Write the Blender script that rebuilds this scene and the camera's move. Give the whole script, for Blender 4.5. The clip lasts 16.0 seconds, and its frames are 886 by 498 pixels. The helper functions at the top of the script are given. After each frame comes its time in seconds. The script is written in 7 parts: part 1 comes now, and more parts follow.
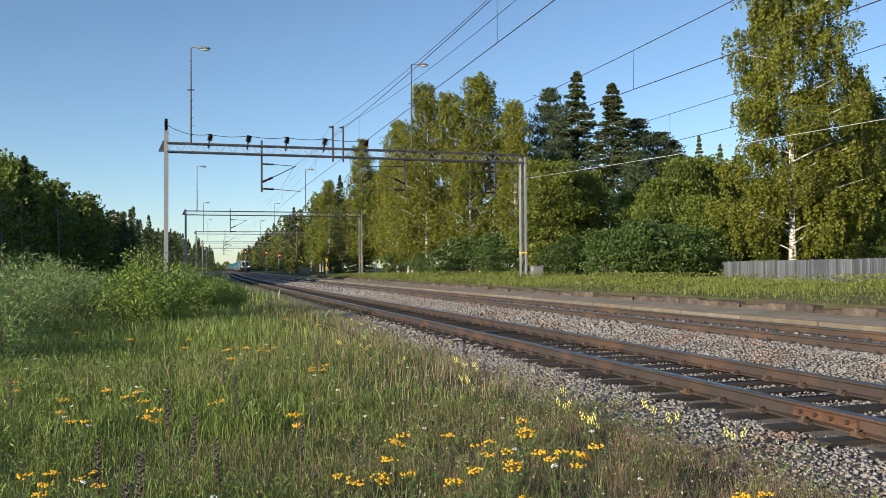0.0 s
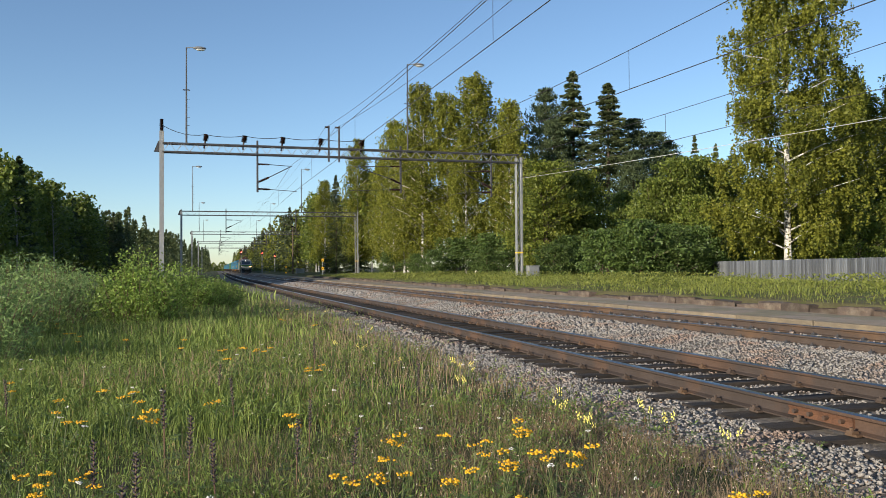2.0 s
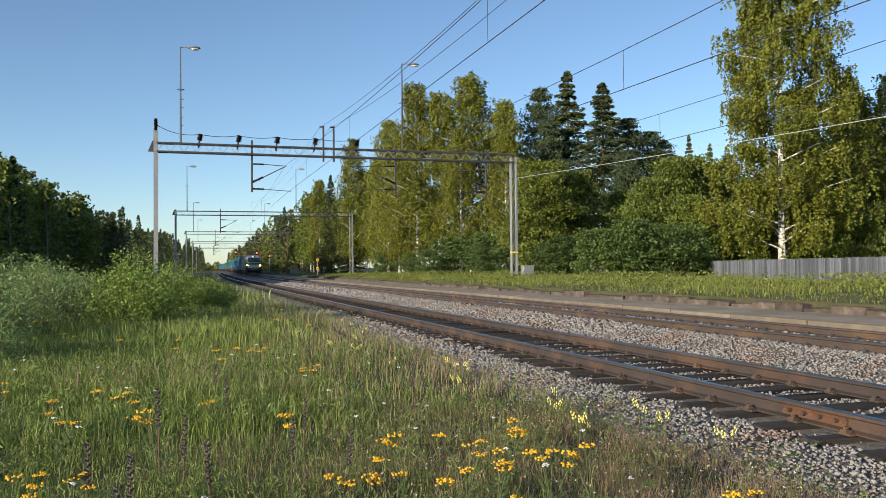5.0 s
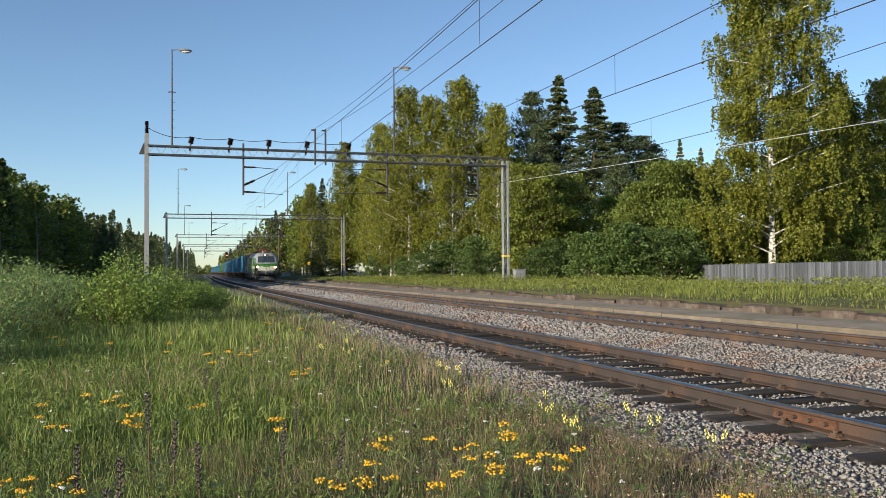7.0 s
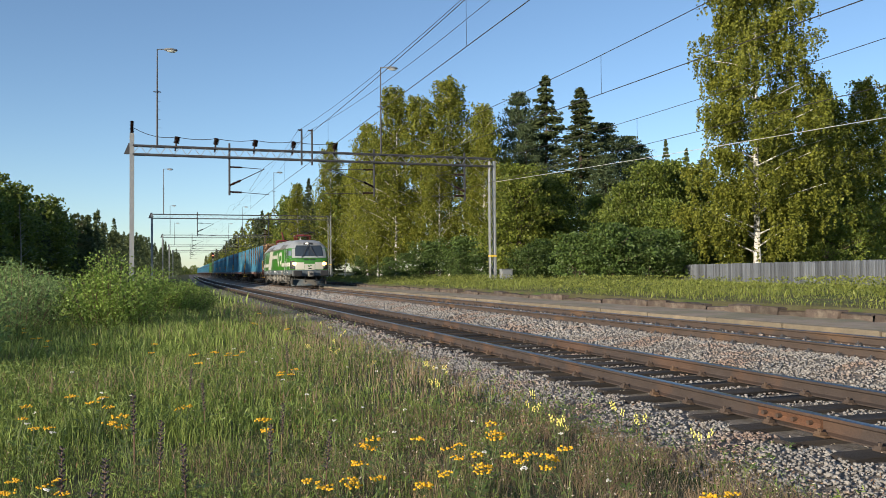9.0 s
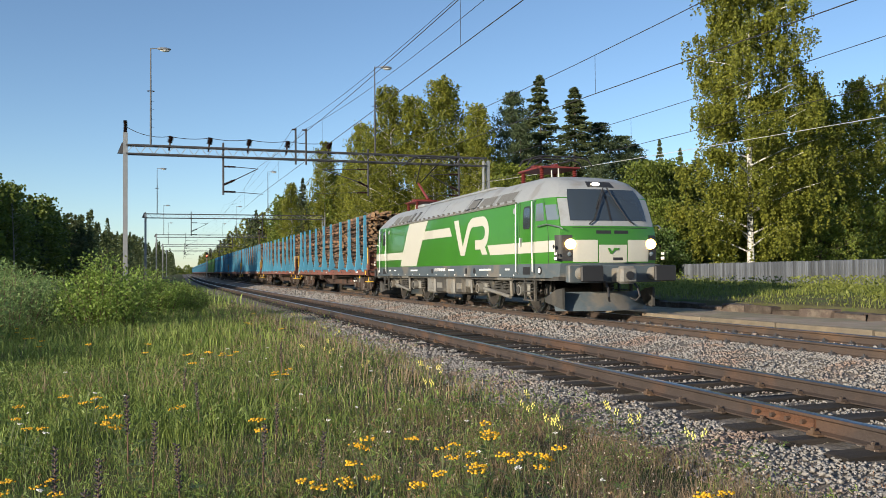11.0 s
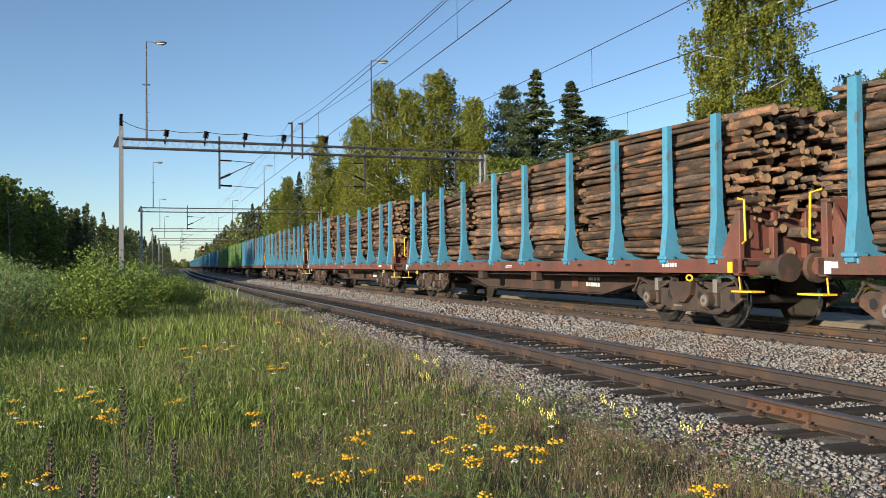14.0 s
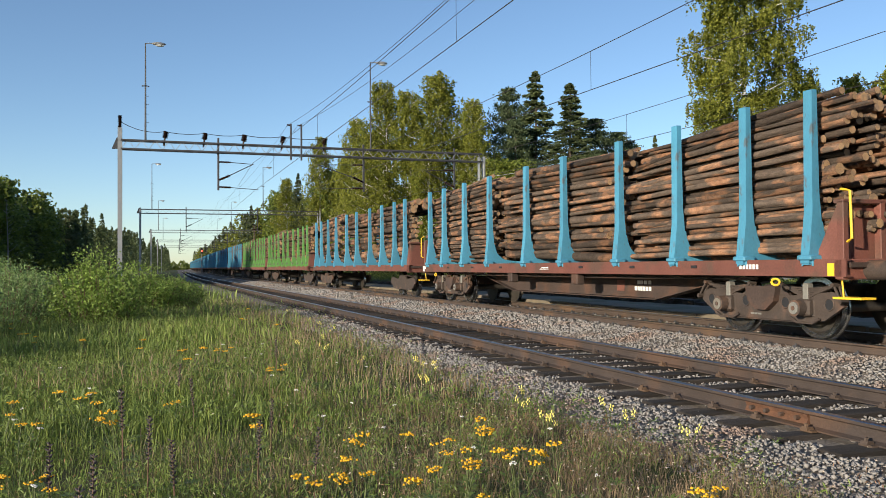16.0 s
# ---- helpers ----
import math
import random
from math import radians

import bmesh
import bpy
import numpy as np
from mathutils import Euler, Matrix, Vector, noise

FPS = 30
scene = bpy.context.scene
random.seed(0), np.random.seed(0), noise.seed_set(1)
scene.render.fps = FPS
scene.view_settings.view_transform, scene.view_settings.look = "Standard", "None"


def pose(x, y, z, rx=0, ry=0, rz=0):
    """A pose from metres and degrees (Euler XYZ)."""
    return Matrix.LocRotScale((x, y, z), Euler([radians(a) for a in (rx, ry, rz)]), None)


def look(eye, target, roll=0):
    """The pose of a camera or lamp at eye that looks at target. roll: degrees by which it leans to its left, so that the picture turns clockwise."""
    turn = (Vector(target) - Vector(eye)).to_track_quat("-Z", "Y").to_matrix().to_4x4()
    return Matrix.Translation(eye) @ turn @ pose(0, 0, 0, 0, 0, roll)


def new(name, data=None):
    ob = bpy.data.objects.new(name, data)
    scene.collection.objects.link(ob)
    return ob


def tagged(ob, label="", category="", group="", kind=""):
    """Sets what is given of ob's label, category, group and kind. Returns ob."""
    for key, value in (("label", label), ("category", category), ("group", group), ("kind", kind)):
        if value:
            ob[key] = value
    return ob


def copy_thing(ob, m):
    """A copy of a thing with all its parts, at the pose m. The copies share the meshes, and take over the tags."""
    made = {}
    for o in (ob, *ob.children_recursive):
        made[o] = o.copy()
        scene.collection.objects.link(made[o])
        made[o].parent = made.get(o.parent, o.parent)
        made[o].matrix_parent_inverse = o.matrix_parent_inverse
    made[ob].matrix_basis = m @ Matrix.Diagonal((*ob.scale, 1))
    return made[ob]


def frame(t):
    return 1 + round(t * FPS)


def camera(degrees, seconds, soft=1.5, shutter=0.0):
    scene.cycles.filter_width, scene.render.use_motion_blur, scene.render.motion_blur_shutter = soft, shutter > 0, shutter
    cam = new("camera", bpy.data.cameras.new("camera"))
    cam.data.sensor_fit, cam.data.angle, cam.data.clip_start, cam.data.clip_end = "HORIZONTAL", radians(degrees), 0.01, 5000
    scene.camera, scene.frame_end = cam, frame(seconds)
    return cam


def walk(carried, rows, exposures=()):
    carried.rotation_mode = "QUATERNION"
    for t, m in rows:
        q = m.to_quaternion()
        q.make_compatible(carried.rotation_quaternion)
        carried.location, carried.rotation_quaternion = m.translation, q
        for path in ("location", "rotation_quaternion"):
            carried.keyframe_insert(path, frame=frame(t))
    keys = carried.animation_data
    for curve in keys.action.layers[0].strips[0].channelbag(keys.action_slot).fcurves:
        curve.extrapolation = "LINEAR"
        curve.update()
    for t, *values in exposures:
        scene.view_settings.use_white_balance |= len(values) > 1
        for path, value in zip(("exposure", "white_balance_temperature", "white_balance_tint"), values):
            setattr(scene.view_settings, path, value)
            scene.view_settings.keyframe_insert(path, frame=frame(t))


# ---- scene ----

# ================= camera and its walk =================
EYE = Vector((0.0, 0.0, 1.515))


def aim(yaw, pitch, roll):
    """The camera's pose: yaw and pitch in degrees from the line of the track, roll to its left."""
    a, p = radians(yaw), radians(pitch)
    way = Vector((-math.sin(a) * math.cos(p), math.cos(a) * math.cos(p), math.sin(p)))
    return look(EYE, EYE + way * 10, roll)


PATH = [(0.0, -16.628, 1.261, -0.356), (0.5, -16.685, 1.230, -0.397), (1.0, -16.762, 1.227, -0.411),
        (1.5, -16.868, 1.228, -0.387), (2.0, -16.897, 1.258, -0.433), (2.5, -16.951, 1.205, -0.455),
        (3.0, -16.949, 1.144, -0.496), (3.5, -17.028, 1.159, -0.575), (4.0, -17.089, 1.203, -0.529),
        (6.5, -17.615, 1.344, -0.460), (7.0, -17.821, 1.478, -0.392), (7.5, -18.110, 1.608, -0.277),
        (8.0, -18.338, 1.660, -0.329), (8.5, -18.547, 1.597, -0.359), (9.0, -18.714, 1.475, -0.482),
        (11.5, -19.198, 1.417, -0.557), (12.0, -19.273, 1.237, -0.607), (12.5, -19.225, 1.091, -0.614),
        (13.0, -19.258, 1.027, -0.631), (13.5, -19.341, 1.040, -0.492), (14.0, -19.341, 1.040, -0.492),
        (14.5, -19.397, 1.023, -0.538), (15.0, -19.401, 1.041, -0.478), (15.5, -19.407, 1.098, -0.463),
        (16.0, -19.422, 1.165, -0.426)]
cam = camera(55.67, 16.0, soft=0.5)
walk(cam, [(t, aim(y, p, r)) for t, y, p, r in PATH])

# ================= sky, sun and exposure =================
SUN_EL, SUN_AZ = 13.0, 242.0      # degrees; azimuth clockwise from the way along the track
world = bpy.data.worlds.new("sky")
scene.world = world
world.use_nodes = True
wn = world.node_tree
sky = wn.nodes.new("ShaderNodeTexSky")
sky.sky_type = "NISHITA"
sky.sun_disc = False
sky.sun_elevation, sky.sun_rotation = radians(SUN_EL), radians(SUN_AZ)
sky.air_density, sky.dust_density, sky.ozone_density = 0.8, 0.3, 2.4
wn.links.new(sky.outputs[0], wn.nodes["Background"].inputs[0])
wn.nodes["Background"].inputs[1].default_value = 0.1
sun = new("sun", bpy.data.lights.new("sun", "SUN"))
sun.data.energy, sun.data.angle, sun.data.color = 4.0, radians(1.2), (1.0, 0.88, 0.70)
sd = Vector((math.sin(radians(SUN_AZ)) * math.cos(radians(SUN_EL)), math.cos(radians(SUN_AZ)) * math.cos(radians(SUN_EL)), math.sin(radians(SUN_EL))))
sun.matrix_world = look(sd * 200, (0, 0, 0))
scene.view_settings.exposure = 0.85

# ================= mesh tools =================
class MB:
    """Gathers corners and faces of one mesh."""

    def __init__(self):
        self.v, self.f, self.m = [], [], []

    def add(self, vs, fs, mat=0):
        n = len(self.v)
        self.v.extend([tuple(p) for p in vs])
        self.f.extend([tuple(i + n for i in f) for f in fs])
        self.m.extend([mat] * len(fs))
        return self

    def box(self, x0, x1, y0, y1, z0, z1, c=0.0, mat=0):
        if c <= 0:
            vs = [(x, y, z) for z in (z0, z1) for y in (y0, y1) for x in (x0, x1)]
            return self.add(vs, [(0, 2, 3, 1), (4, 5, 7, 6), (0, 1, 5, 4), (2, 6, 7, 3), (0, 4, 6, 2), (1, 3, 7, 5)], mat)
        # chamfered box: rings from the bottom up
        rings = []
        for z, k in ((z0, c), (z0 + c, 0), (z1 - c, 0), (z1, c)):
            a0, a1, b0, b1 = x0 + k, x1 - k, y0 + k, y1 - k
            rings.append([(a0 + c, b0, z), (a1 - c, b0, z), (a1, b0 + c, z), (a1, b1 - c, z), (a1 - c, b1, z), (a0 + c, b1, z), (a0, b1 - c, z), (a0, b0 + c, z)])
        return self.loft(rings, True, True, mat)

    def loft(self, rings, closed=True, caps=True, mat=0):
        n = len(rings[0])
        vs = [p for r in rings for p in r]
        fs = []
        for i in range(len(rings) - 1):
            for j in range(n if closed else n - 1):
                k = (j + 1) % n
                fs.append((i * n + j, i * n + k, (i + 1) * n + k, (i + 1) * n + j))
        if caps:
            fs.append(tuple(reversed(range(n))))
            fs.append(tuple(range((len(rings) - 1) * n, len(rings) * n)))
        return self.add(vs, fs, mat)

    def cyl(self, a, b, r0, r1=None, n=10, caps=True, mat=0, capmat=None):
        a, b = Vector(a), Vector(b)
        r1 = r0 if r1 is None else r1
        d = (b - a).normalized()
        u = d.orthogonal().normalized()
        w = d.cross(u)
        rings = [[p + u * (r * math.cos(2 * math.pi * i / n)) + w * (r * math.sin(2 * math.pi * i / n)) for i in range(n)] for p, r in ((a, r0), (b, r1))]
        self.loft(rings, True, False, mat)
        if caps:
            self.add(rings[0], [tuple(reversed(range(n)))], mat if capmat is None else capmat)
            self.add(rings[1], [tuple(range(n))], mat if capmat is None else capmat)
        return self

    def tube(self, pts, r, n=6, mat=0, caps=True):
        pts = [Vector(p) for p in pts]
        rs = r if isinstance(r, (list, tuple)) else [r] * len(pts)
        rings = []
        up = None
        for i, p in enumerate(pts):
            d = (pts[min(i + 1, len(pts) - 1)] - pts[max(i - 1, 0)]).normalized()
            if up is None:
                up = d.orthogonal().normalized()
            up = (up - d * up.dot(d)).normalized()
            w = d.cross(up)
            rings.append([p + up * (rs[i] * math.cos(2 * math.pi * k / n)) + w * (rs[i] * math.sin(2 * math.pi * k / n)) for k in range(n)])
        return self.loft(rings, True, caps, mat)

    def prism(self, poly, axis, a, b, mat=0):
        """A flat outline drawn out along an axis from a to b. poly: pairs of the two other axes, in order x, y, z."""
        def put(p, h):
            return {"x": (h, p[0], p[1]), "y": (p[0], h, p[1]), "z": (p[0], p[1], h)}[axis]
        return self.loft([[put(p, a) for p in poly], [put(p, b) for p in poly]], True, True, mat)

    def ball(self, c, r, n=10, m=6, mat=0):
        rx, ry, rz = r if isinstance(r, (list, tuple)) else (r, r, r)
        rings = []
        for i in range(m + 1):
            t = math.pi * (0.02 + 0.96 * i / m)
            rings.append([(c[0] + rx * math.sin(t) * math.cos(2 * math.pi * k / n), c[1] + ry * math.sin(t) * math.sin(2 * math.pi * k / n), c[2] - rz * math.cos(t)) for k in range(n)])
        return self.loft(rings, True, True, mat)

    def mesh(self, name, mats, sharp=35):
        me = bpy.data.meshes.new(name)
        me.from_pydata(self.v, [], self.f)
        for m in mats:
            me.materials.append(m)
        if len(mats) > 1:
            me.polygons.foreach_set("material_index", self.m)
        bm = bmesh.new()
        bm.from_mesh(me)
        bmesh.ops.recalc_face_normals(bm, faces=bm.faces)
        bm.to_mesh(me)
        bm.free()
        if sharp:
            me.shade_smooth()
            me.set_sharp_from_angle(angle=radians(sharp))
        return me


def mats_of(material):
    return list(material) if isinstance(material, (list, tuple)) else [material]


def part(name, mb, material, parent, label="", at=None, sharp=35):
    """One mesh as a part of its thing. mb: an MB or a finished mesh."""
    me = mb.mesh(name, mats_of(material), sharp) if isinstance(mb, MB) else mb
    ob = new(name, me)
    ob.parent = parent
    if at is not None:
        ob.matrix_basis = at
    if label:
        tagged(ob, label)
    return ob


def thing(name, label, category, group="", kind="", at=None):
    ob = new(name)
    ob.empty_display_size = 0.2
    if at is not None:
        ob.matrix_basis = at
    return tagged(ob, label, category, group, kind)


def soup(name, verts, faces_n, material, smooth=False, attr=None):
    """A mesh of loose faces from an array (n, k, 3): k corners a face."""
    n, k = verts.shape[0], verts.shape[1]
    me = bpy.data.meshes.new(name)
    me.vertices.add(n * k)
    me.vertices.foreach_set("co", verts.reshape(-1).astype(np.float32))
    me.loops.add(n * k)
    me.loops.foreach_set("vertex_index", np.arange(n * k, dtype=np.int32))
    me.polygons.add(n)
    me.polygons.foreach_set("loop_start", np.arange(n, dtype=np.int32) * k)
    me.polygons.foreach_set("loop_total", np.full(n, k, dtype=np.int32))
    for m in mats_of(material):
        me.materials.append(m)
    me.update(calc_edges=True)
    if smooth:
        me.shade_smooth()
    return me


# ================= the lie of the land =================
X1, X2, RAIL1, RAIL2 = 6.43, 10.55, 0.20, 0.354     # the two tracks' centre lines and rail tops


def bend(y):
    """How far the line has swung to the right at y."""
    return 0.0001165 * (min(y, 172) - 40) ** 2 + 0.0308 * max(0.0, y - 172) if y > 40 else 0.0


def swing(y):
    """The line's turn to the right at y, in degrees."""
    return math.degrees(math.atan(0.000233 * (min(y, 172) - 40))) if y > 40 else 0.0


PROFILE = [(-4000, -0.6), (-60, -0.5), (-14, -0.35), (-6, -0.2), (-2, -0.04), (0.5, 0.0), (2.6, 0.0), (3.4, -0.05), (4.2, -0.10), (5.0, -0.16),
           (8.6, -0.10), (12, -0.05), (14.3, 0.1), (14.75, 0.58), (17, 0.66), (22, 0.82), (26, 0.72), (34, 0.62), (60, 0.6), (4000, 0.6)]


def ground_z(x, y):
    u = x - bend(y)
    xs, zs = [p[0] for p in PROFILE], [p[1] for p in PROFILE]
    z = float(np.interp(u, xs, zs))
    if u < 3.2 and y < 90:
        z += 0.05 * noise.noise(Vector((x * 0.35, y * 0.35, 0)))
    return z

# ================= materials =================
def material(name, color, rough=0.6, metal=0.0, vary=0.12, scale=4.0, bump=0.2, fine=60.0, second=None, blot=0.0, blot_scale=1.2, spec=0.5, island=0.0, ob_random=0.0, coat=0.0, stretch=None):
    """A surface with two scales of variation. second and blot: stains of a second colour; island, ob_random: change of tone from piece to piece."""
    m = bpy.data.materials.new(name)
    m.use_nodes = True
    nt = m.node_tree
    L = nt.links.new
    b = nt.nodes["Principled BSDF"]
    b.inputs["Roughness"].default_value, b.inputs["Metallic"].default_value = rough, metal
    b.inputs["Specular IOR Level"].default_value = spec
    b.inputs["Coat Weight"].default_value = coat
    tc = nt.nodes.new("ShaderNodeTexCoord")
    src = tc.outputs["Object"]
    if stretch:
        mp = nt.nodes.new("ShaderNodeMapping")
        mp.inputs["Scale"].default_value = stretch
        L(src, mp.inputs[0])
        src = mp.outputs[0]
    n1 = nt.nodes.new("ShaderNodeTexNoise")
    n1.inputs["Scale"].default_value, n1.inputs["Detail"].default_value = scale, 6
    n2 = nt.nodes.new("ShaderNodeTexNoise")
    n2.inputs["Scale"].default_value, n2.inputs["Detail"].default_value = fine, 4
    L(src, n1.inputs["Vector"])
    L(src, n2.inputs["Vector"])
    add = nt.nodes.new("ShaderNodeMath")
    add.operation = "ADD"
    L(n1.outputs["Fac"], add.inputs[0])
    L(n2.outputs["Fac"], add.inputs[1])
    mr = nt.nodes.new("ShaderNodeMapRange")
    mr.inputs["From Min"].default_value, mr.inputs["From Max"].default_value = 0.6, 1.4
    mr.inputs["To Min"].default_value, mr.inputs["To Max"].default_value = 1 - vary, 1 + vary
    L(add.outputs[0], mr.inputs["Value"])
    value = mr.outputs[0]

    def times(value, source, amount):
        r = nt.nodes.new("ShaderNodeMapRange")
        r.inputs["To Min"].default_value, r.inputs["To Max"].default_value = 1 - amount, 1 + amount
        L(source, r.inputs["Value"])
        k = nt.nodes.new("ShaderNodeMath")
        k.operation = "MULTIPLY"
        L(value, k.inputs[0])
        L(r.outputs[0], k.inputs[1])
        return k.outputs[0]
    if ob_random:
        value = times(value, nt.nodes.new("ShaderNodeObjectInfo").outputs["Random"], ob_random)
    if island:
        value = times(value, nt.nodes.new("ShaderNodeNewGeometry").outputs["Random Per Island"], island)
    col = nt.nodes.new("ShaderNodeMix")
    col.data_type = "RGBA"
    col.inputs[6].default_value = (*color, 1)
    col.inputs[7].default_value = (*(second or color), 1)
    col.inputs[0].default_value = 0
    if second:
        n3 = nt.nodes.new("ShaderNodeTexNoise")
        n3.inputs["Scale"].default_value, n3.inputs["Detail"].default_value = blot_scale, 7
        L(src, n3.inputs["Vector"])
        r3 = nt.nodes.new("ShaderNodeMapRange")
        r3.inputs["From Min"].default_value, r3.inputs["From Max"].default_value = 0.62 - blot * 0.3, 0.72 - blot * 0.3
        L(n3.outputs["Fac"], r3.inputs["Value"])
        L(r3.outputs[0], col.inputs[0])
    mul = nt.nodes.new("ShaderNodeVectorMath")
    mul.operation = "SCALE"
    L(col.outputs[2], mul.inputs[0])
    L(value, mul.inputs["Scale"])
    L(mul.outputs[0], b.inputs["Base Color"])
    if bump:
        bp = nt.nodes.new("ShaderNodeBump")
        bp.inputs["Strength"].default_value, bp.inputs["Distance"].default_value = bump, 0.02
        L(add.outputs[0], bp.inputs["Height"])
        L(bp.outputs[0], b.inputs["Normal"])
    return m


def leafy(name, color, color2, trans=0.35, rough=0.5, spread=0.35, spec=0.35):
    """Leaves: two tones that change from leaf to leaf, and light that passes through."""
    m = bpy.data.materials.new(name)
    m.use_nodes = True
    nt = m.node_tree
    L = nt.links.new
    b = nt.nodes["Principled BSDF"]
    out = nt.nodes["Material Output"]
    geo = nt.nodes.new("ShaderNodeNewGeometry")
    tc = nt.nodes.new("ShaderNodeTexCoord")
    nz = nt.nodes.new("ShaderNodeTexNoise")
    nz.inputs["Scale"].default_value = 0.5
    L(tc.outputs["Object"], nz.inputs["Vector"])
    oi = nt.nodes.new("ShaderNodeObjectInfo")
    a1 = nt.nodes.new("ShaderNodeMath")
    a1.operation = "MULTIPLY_ADD"
    a1.inputs[1].default_value, a1.inputs[2].default_value = 0.5, 0.0
    L(geo.outputs["Random Per Island"], a1.inputs[0])
    a2 = nt.nodes.new("ShaderNodeMath")
    a2.operation = "MULTIPLY_ADD"
    a2.inputs[1].default_value = 0.5
    L(nz.outputs["Fac"], a2.inputs[0])
    L(a1.outputs[0], a2.inputs[2])
    mix = nt.nodes.new("ShaderNodeMix")
    mix.data_type = "RGBA"
    mix.inputs[6].default_value, mix.inputs[7].default_value = (*color, 1), (*color2, 1)
    L(a2.outputs[0], mix.inputs[0])
    r = nt.nodes.new("ShaderNodeMapRange")
    r.inputs["To Min"].default_value, r.inputs["To Max"].default_value = 1 - spread, 1 + spread
    L(geo.outputs["Random Per Island"], r.inputs["Value"])
    r2 = nt.nodes.new("ShaderNodeMapRange")
    r2.inputs["To Min"].default_value, r2.inputs["To Max"].default_value = 0.85, 1.15
    L(oi.outputs["Random"], r2.inputs["Value"])
    k = nt.nodes.new("ShaderNodeMath")
    k.operation = "MULTIPLY"
    L(r.outputs[0], k.inputs[0])
    L(r2.outputs[0], k.inputs[1])
    mul = nt.nodes.new("ShaderNodeVectorMath")
    mul.operation = "SCALE"
    L(mix.outputs[2], mul.inputs[0])
    L(k.outputs[0], mul.inputs["Scale"])
    L(mul.outputs[0], b.inputs["Base Color"])
    b.inputs["Roughness"].default_value = rough
    b.inputs["Specular IOR Level"].default_value = spec
    if trans:
        t = nt.nodes.new("ShaderNodeBsdfTranslucent")
        L(mul.outputs[0], t.inputs["Color"])
        ms = nt.nodes.new("ShaderNodeMixShader")
        ms.inputs[0].default_value = trans
        L(b.outputs[0], ms.inputs[1])
        L(t.outputs[0], ms.inputs[2])
        L(ms.outputs[0], out.inputs["Surface"])
    return m


def glowing(name, color, strength):
    m = bpy.data.materials.new(name)
    m.use_nodes = True
    b = m.node_tree.nodes["Principled BSDF"]
    b.inputs["Base Color"].default_value = (*color, 1)
    b.inputs["Emission Color"].default_value = (*color, 1)
    b.inputs["Emission Strength"].default_value = strength
    return m


M = dict(
    soil=material("soil", (0.11, 0.10, 0.045), 0.95, second=(0.085, 0.11, 0.03), blot=0.4, blot_scale=0.8, vary=0.35, scale=1.5, fine=25, bump=0.6, spec=0.2),
    ballast=material("ballast", (0.19, 0.165, 0.14), 0.9, vary=0.45, scale=9, fine=32, bump=1.0, spec=0.3),
    stone=material("ballast_stone", (0.26, 0.245, 0.23), 0.85, second=(0.26, 0.195, 0.16), blot=0.35, blot_scale=0.9, vary=0.2, scale=8, fine=60, island=0.26, bump=0.4, spec=0.3),
    gravel=material("platform_gravel", (0.34, 0.275, 0.21), 0.95, second=(0.27, 0.235, 0.16), blot=0.5, blot_scale=0.7, vary=0.25, scale=3, fine=45, bump=0.5, spec=0.2),
    kerb=material("kerb_stone", (0.075, 0.056, 0.045), 0.9, second=(0.11, 0.09, 0.07), blot=0.35, blot_scale=3.0, vary=0.4, scale=6, fine=40, bump=0.8, ob_random=0.3),
    edge=material("edge_board", (0.17, 0.14, 0.10), 0.9, second=(0.20, 0.16, 0.11), blot=0.4, blot_scale=1.5, vary=0.25, scale=5, fine=50, ob_random=0.15),
    rust=material("rail_rust", (0.046, 0.033, 0.027), 0.75, second=(0.075, 0.044, 0.029), blot=0.35, blot_scale=0.9, vary=0.3, scale=3, fine=50, bump=0.3),
    rust_dark=material("rail_rust_dark", (0.06, 0.042, 0.032), 0.7, second=(0.10, 0.06, 0.035), blot=0.35, blot_scale=0.9, vary=0.3, scale=3, fine=50, bump=0.3),
    railtop=material("rail_head", (0.42, 0.43, 0.46), 0.28, 1.0, vary=0.15, scale=3, fine=40, bump=0.02),
    sleeper=material("tarred_timber", (0.024, 0.019, 0.016), 0.85, second=(0.042, 0.033, 0.027), blot=0.3, blot_scale=3, vary=0.4, scale=4, fine=40, bump=0.7, ob_random=0.35, stretch=(0.3, 2, 2)),
    galv=material("galvanised_steel", (0.27, 0.28, 0.29), 0.55, 0.4, vary=0.15, scale=3, fine=40, bump=0.1, second=(0.30, 0.30, 0.29), blot=0.3),
    darksteel=material("weathered_steel", (0.065, 0.065, 0.07), 0.6, 0.4, vary=0.2, scale=3, fine=40, bump=0.1),
    wire=material("wire_copper", (0.06, 0.055, 0.05), 0.5, 0.5, vary=0.1, bump=0),
    cable=material("pale_cable", (0.55, 0.55, 0.52), 0.5, 0.2, vary=0.1, bump=0),
    porcelain=material("brown_porcelain", (0.035, 0.02, 0.016), 0.25, vary=0.1, bump=0.02),
    concrete=material("concrete", (0.36, 0.35, 0.33), 0.9, vary=0.2, scale=3, fine=50, bump=0.4),
    planks=material("weathered_planks", (0.115, 0.128, 0.15), 0.85, second=(0.095, 0.10, 0.105), blot=0.35, blot_scale=3, vary=0.25, scale=3, fine=30, bump=0.5, ob_random=0.45, stretch=(3, 3, 0.25)),
    lampglass=material("lamp_glass", (0.75, 0.76, 0.74), 0.25, vary=0.05, bump=0),
)

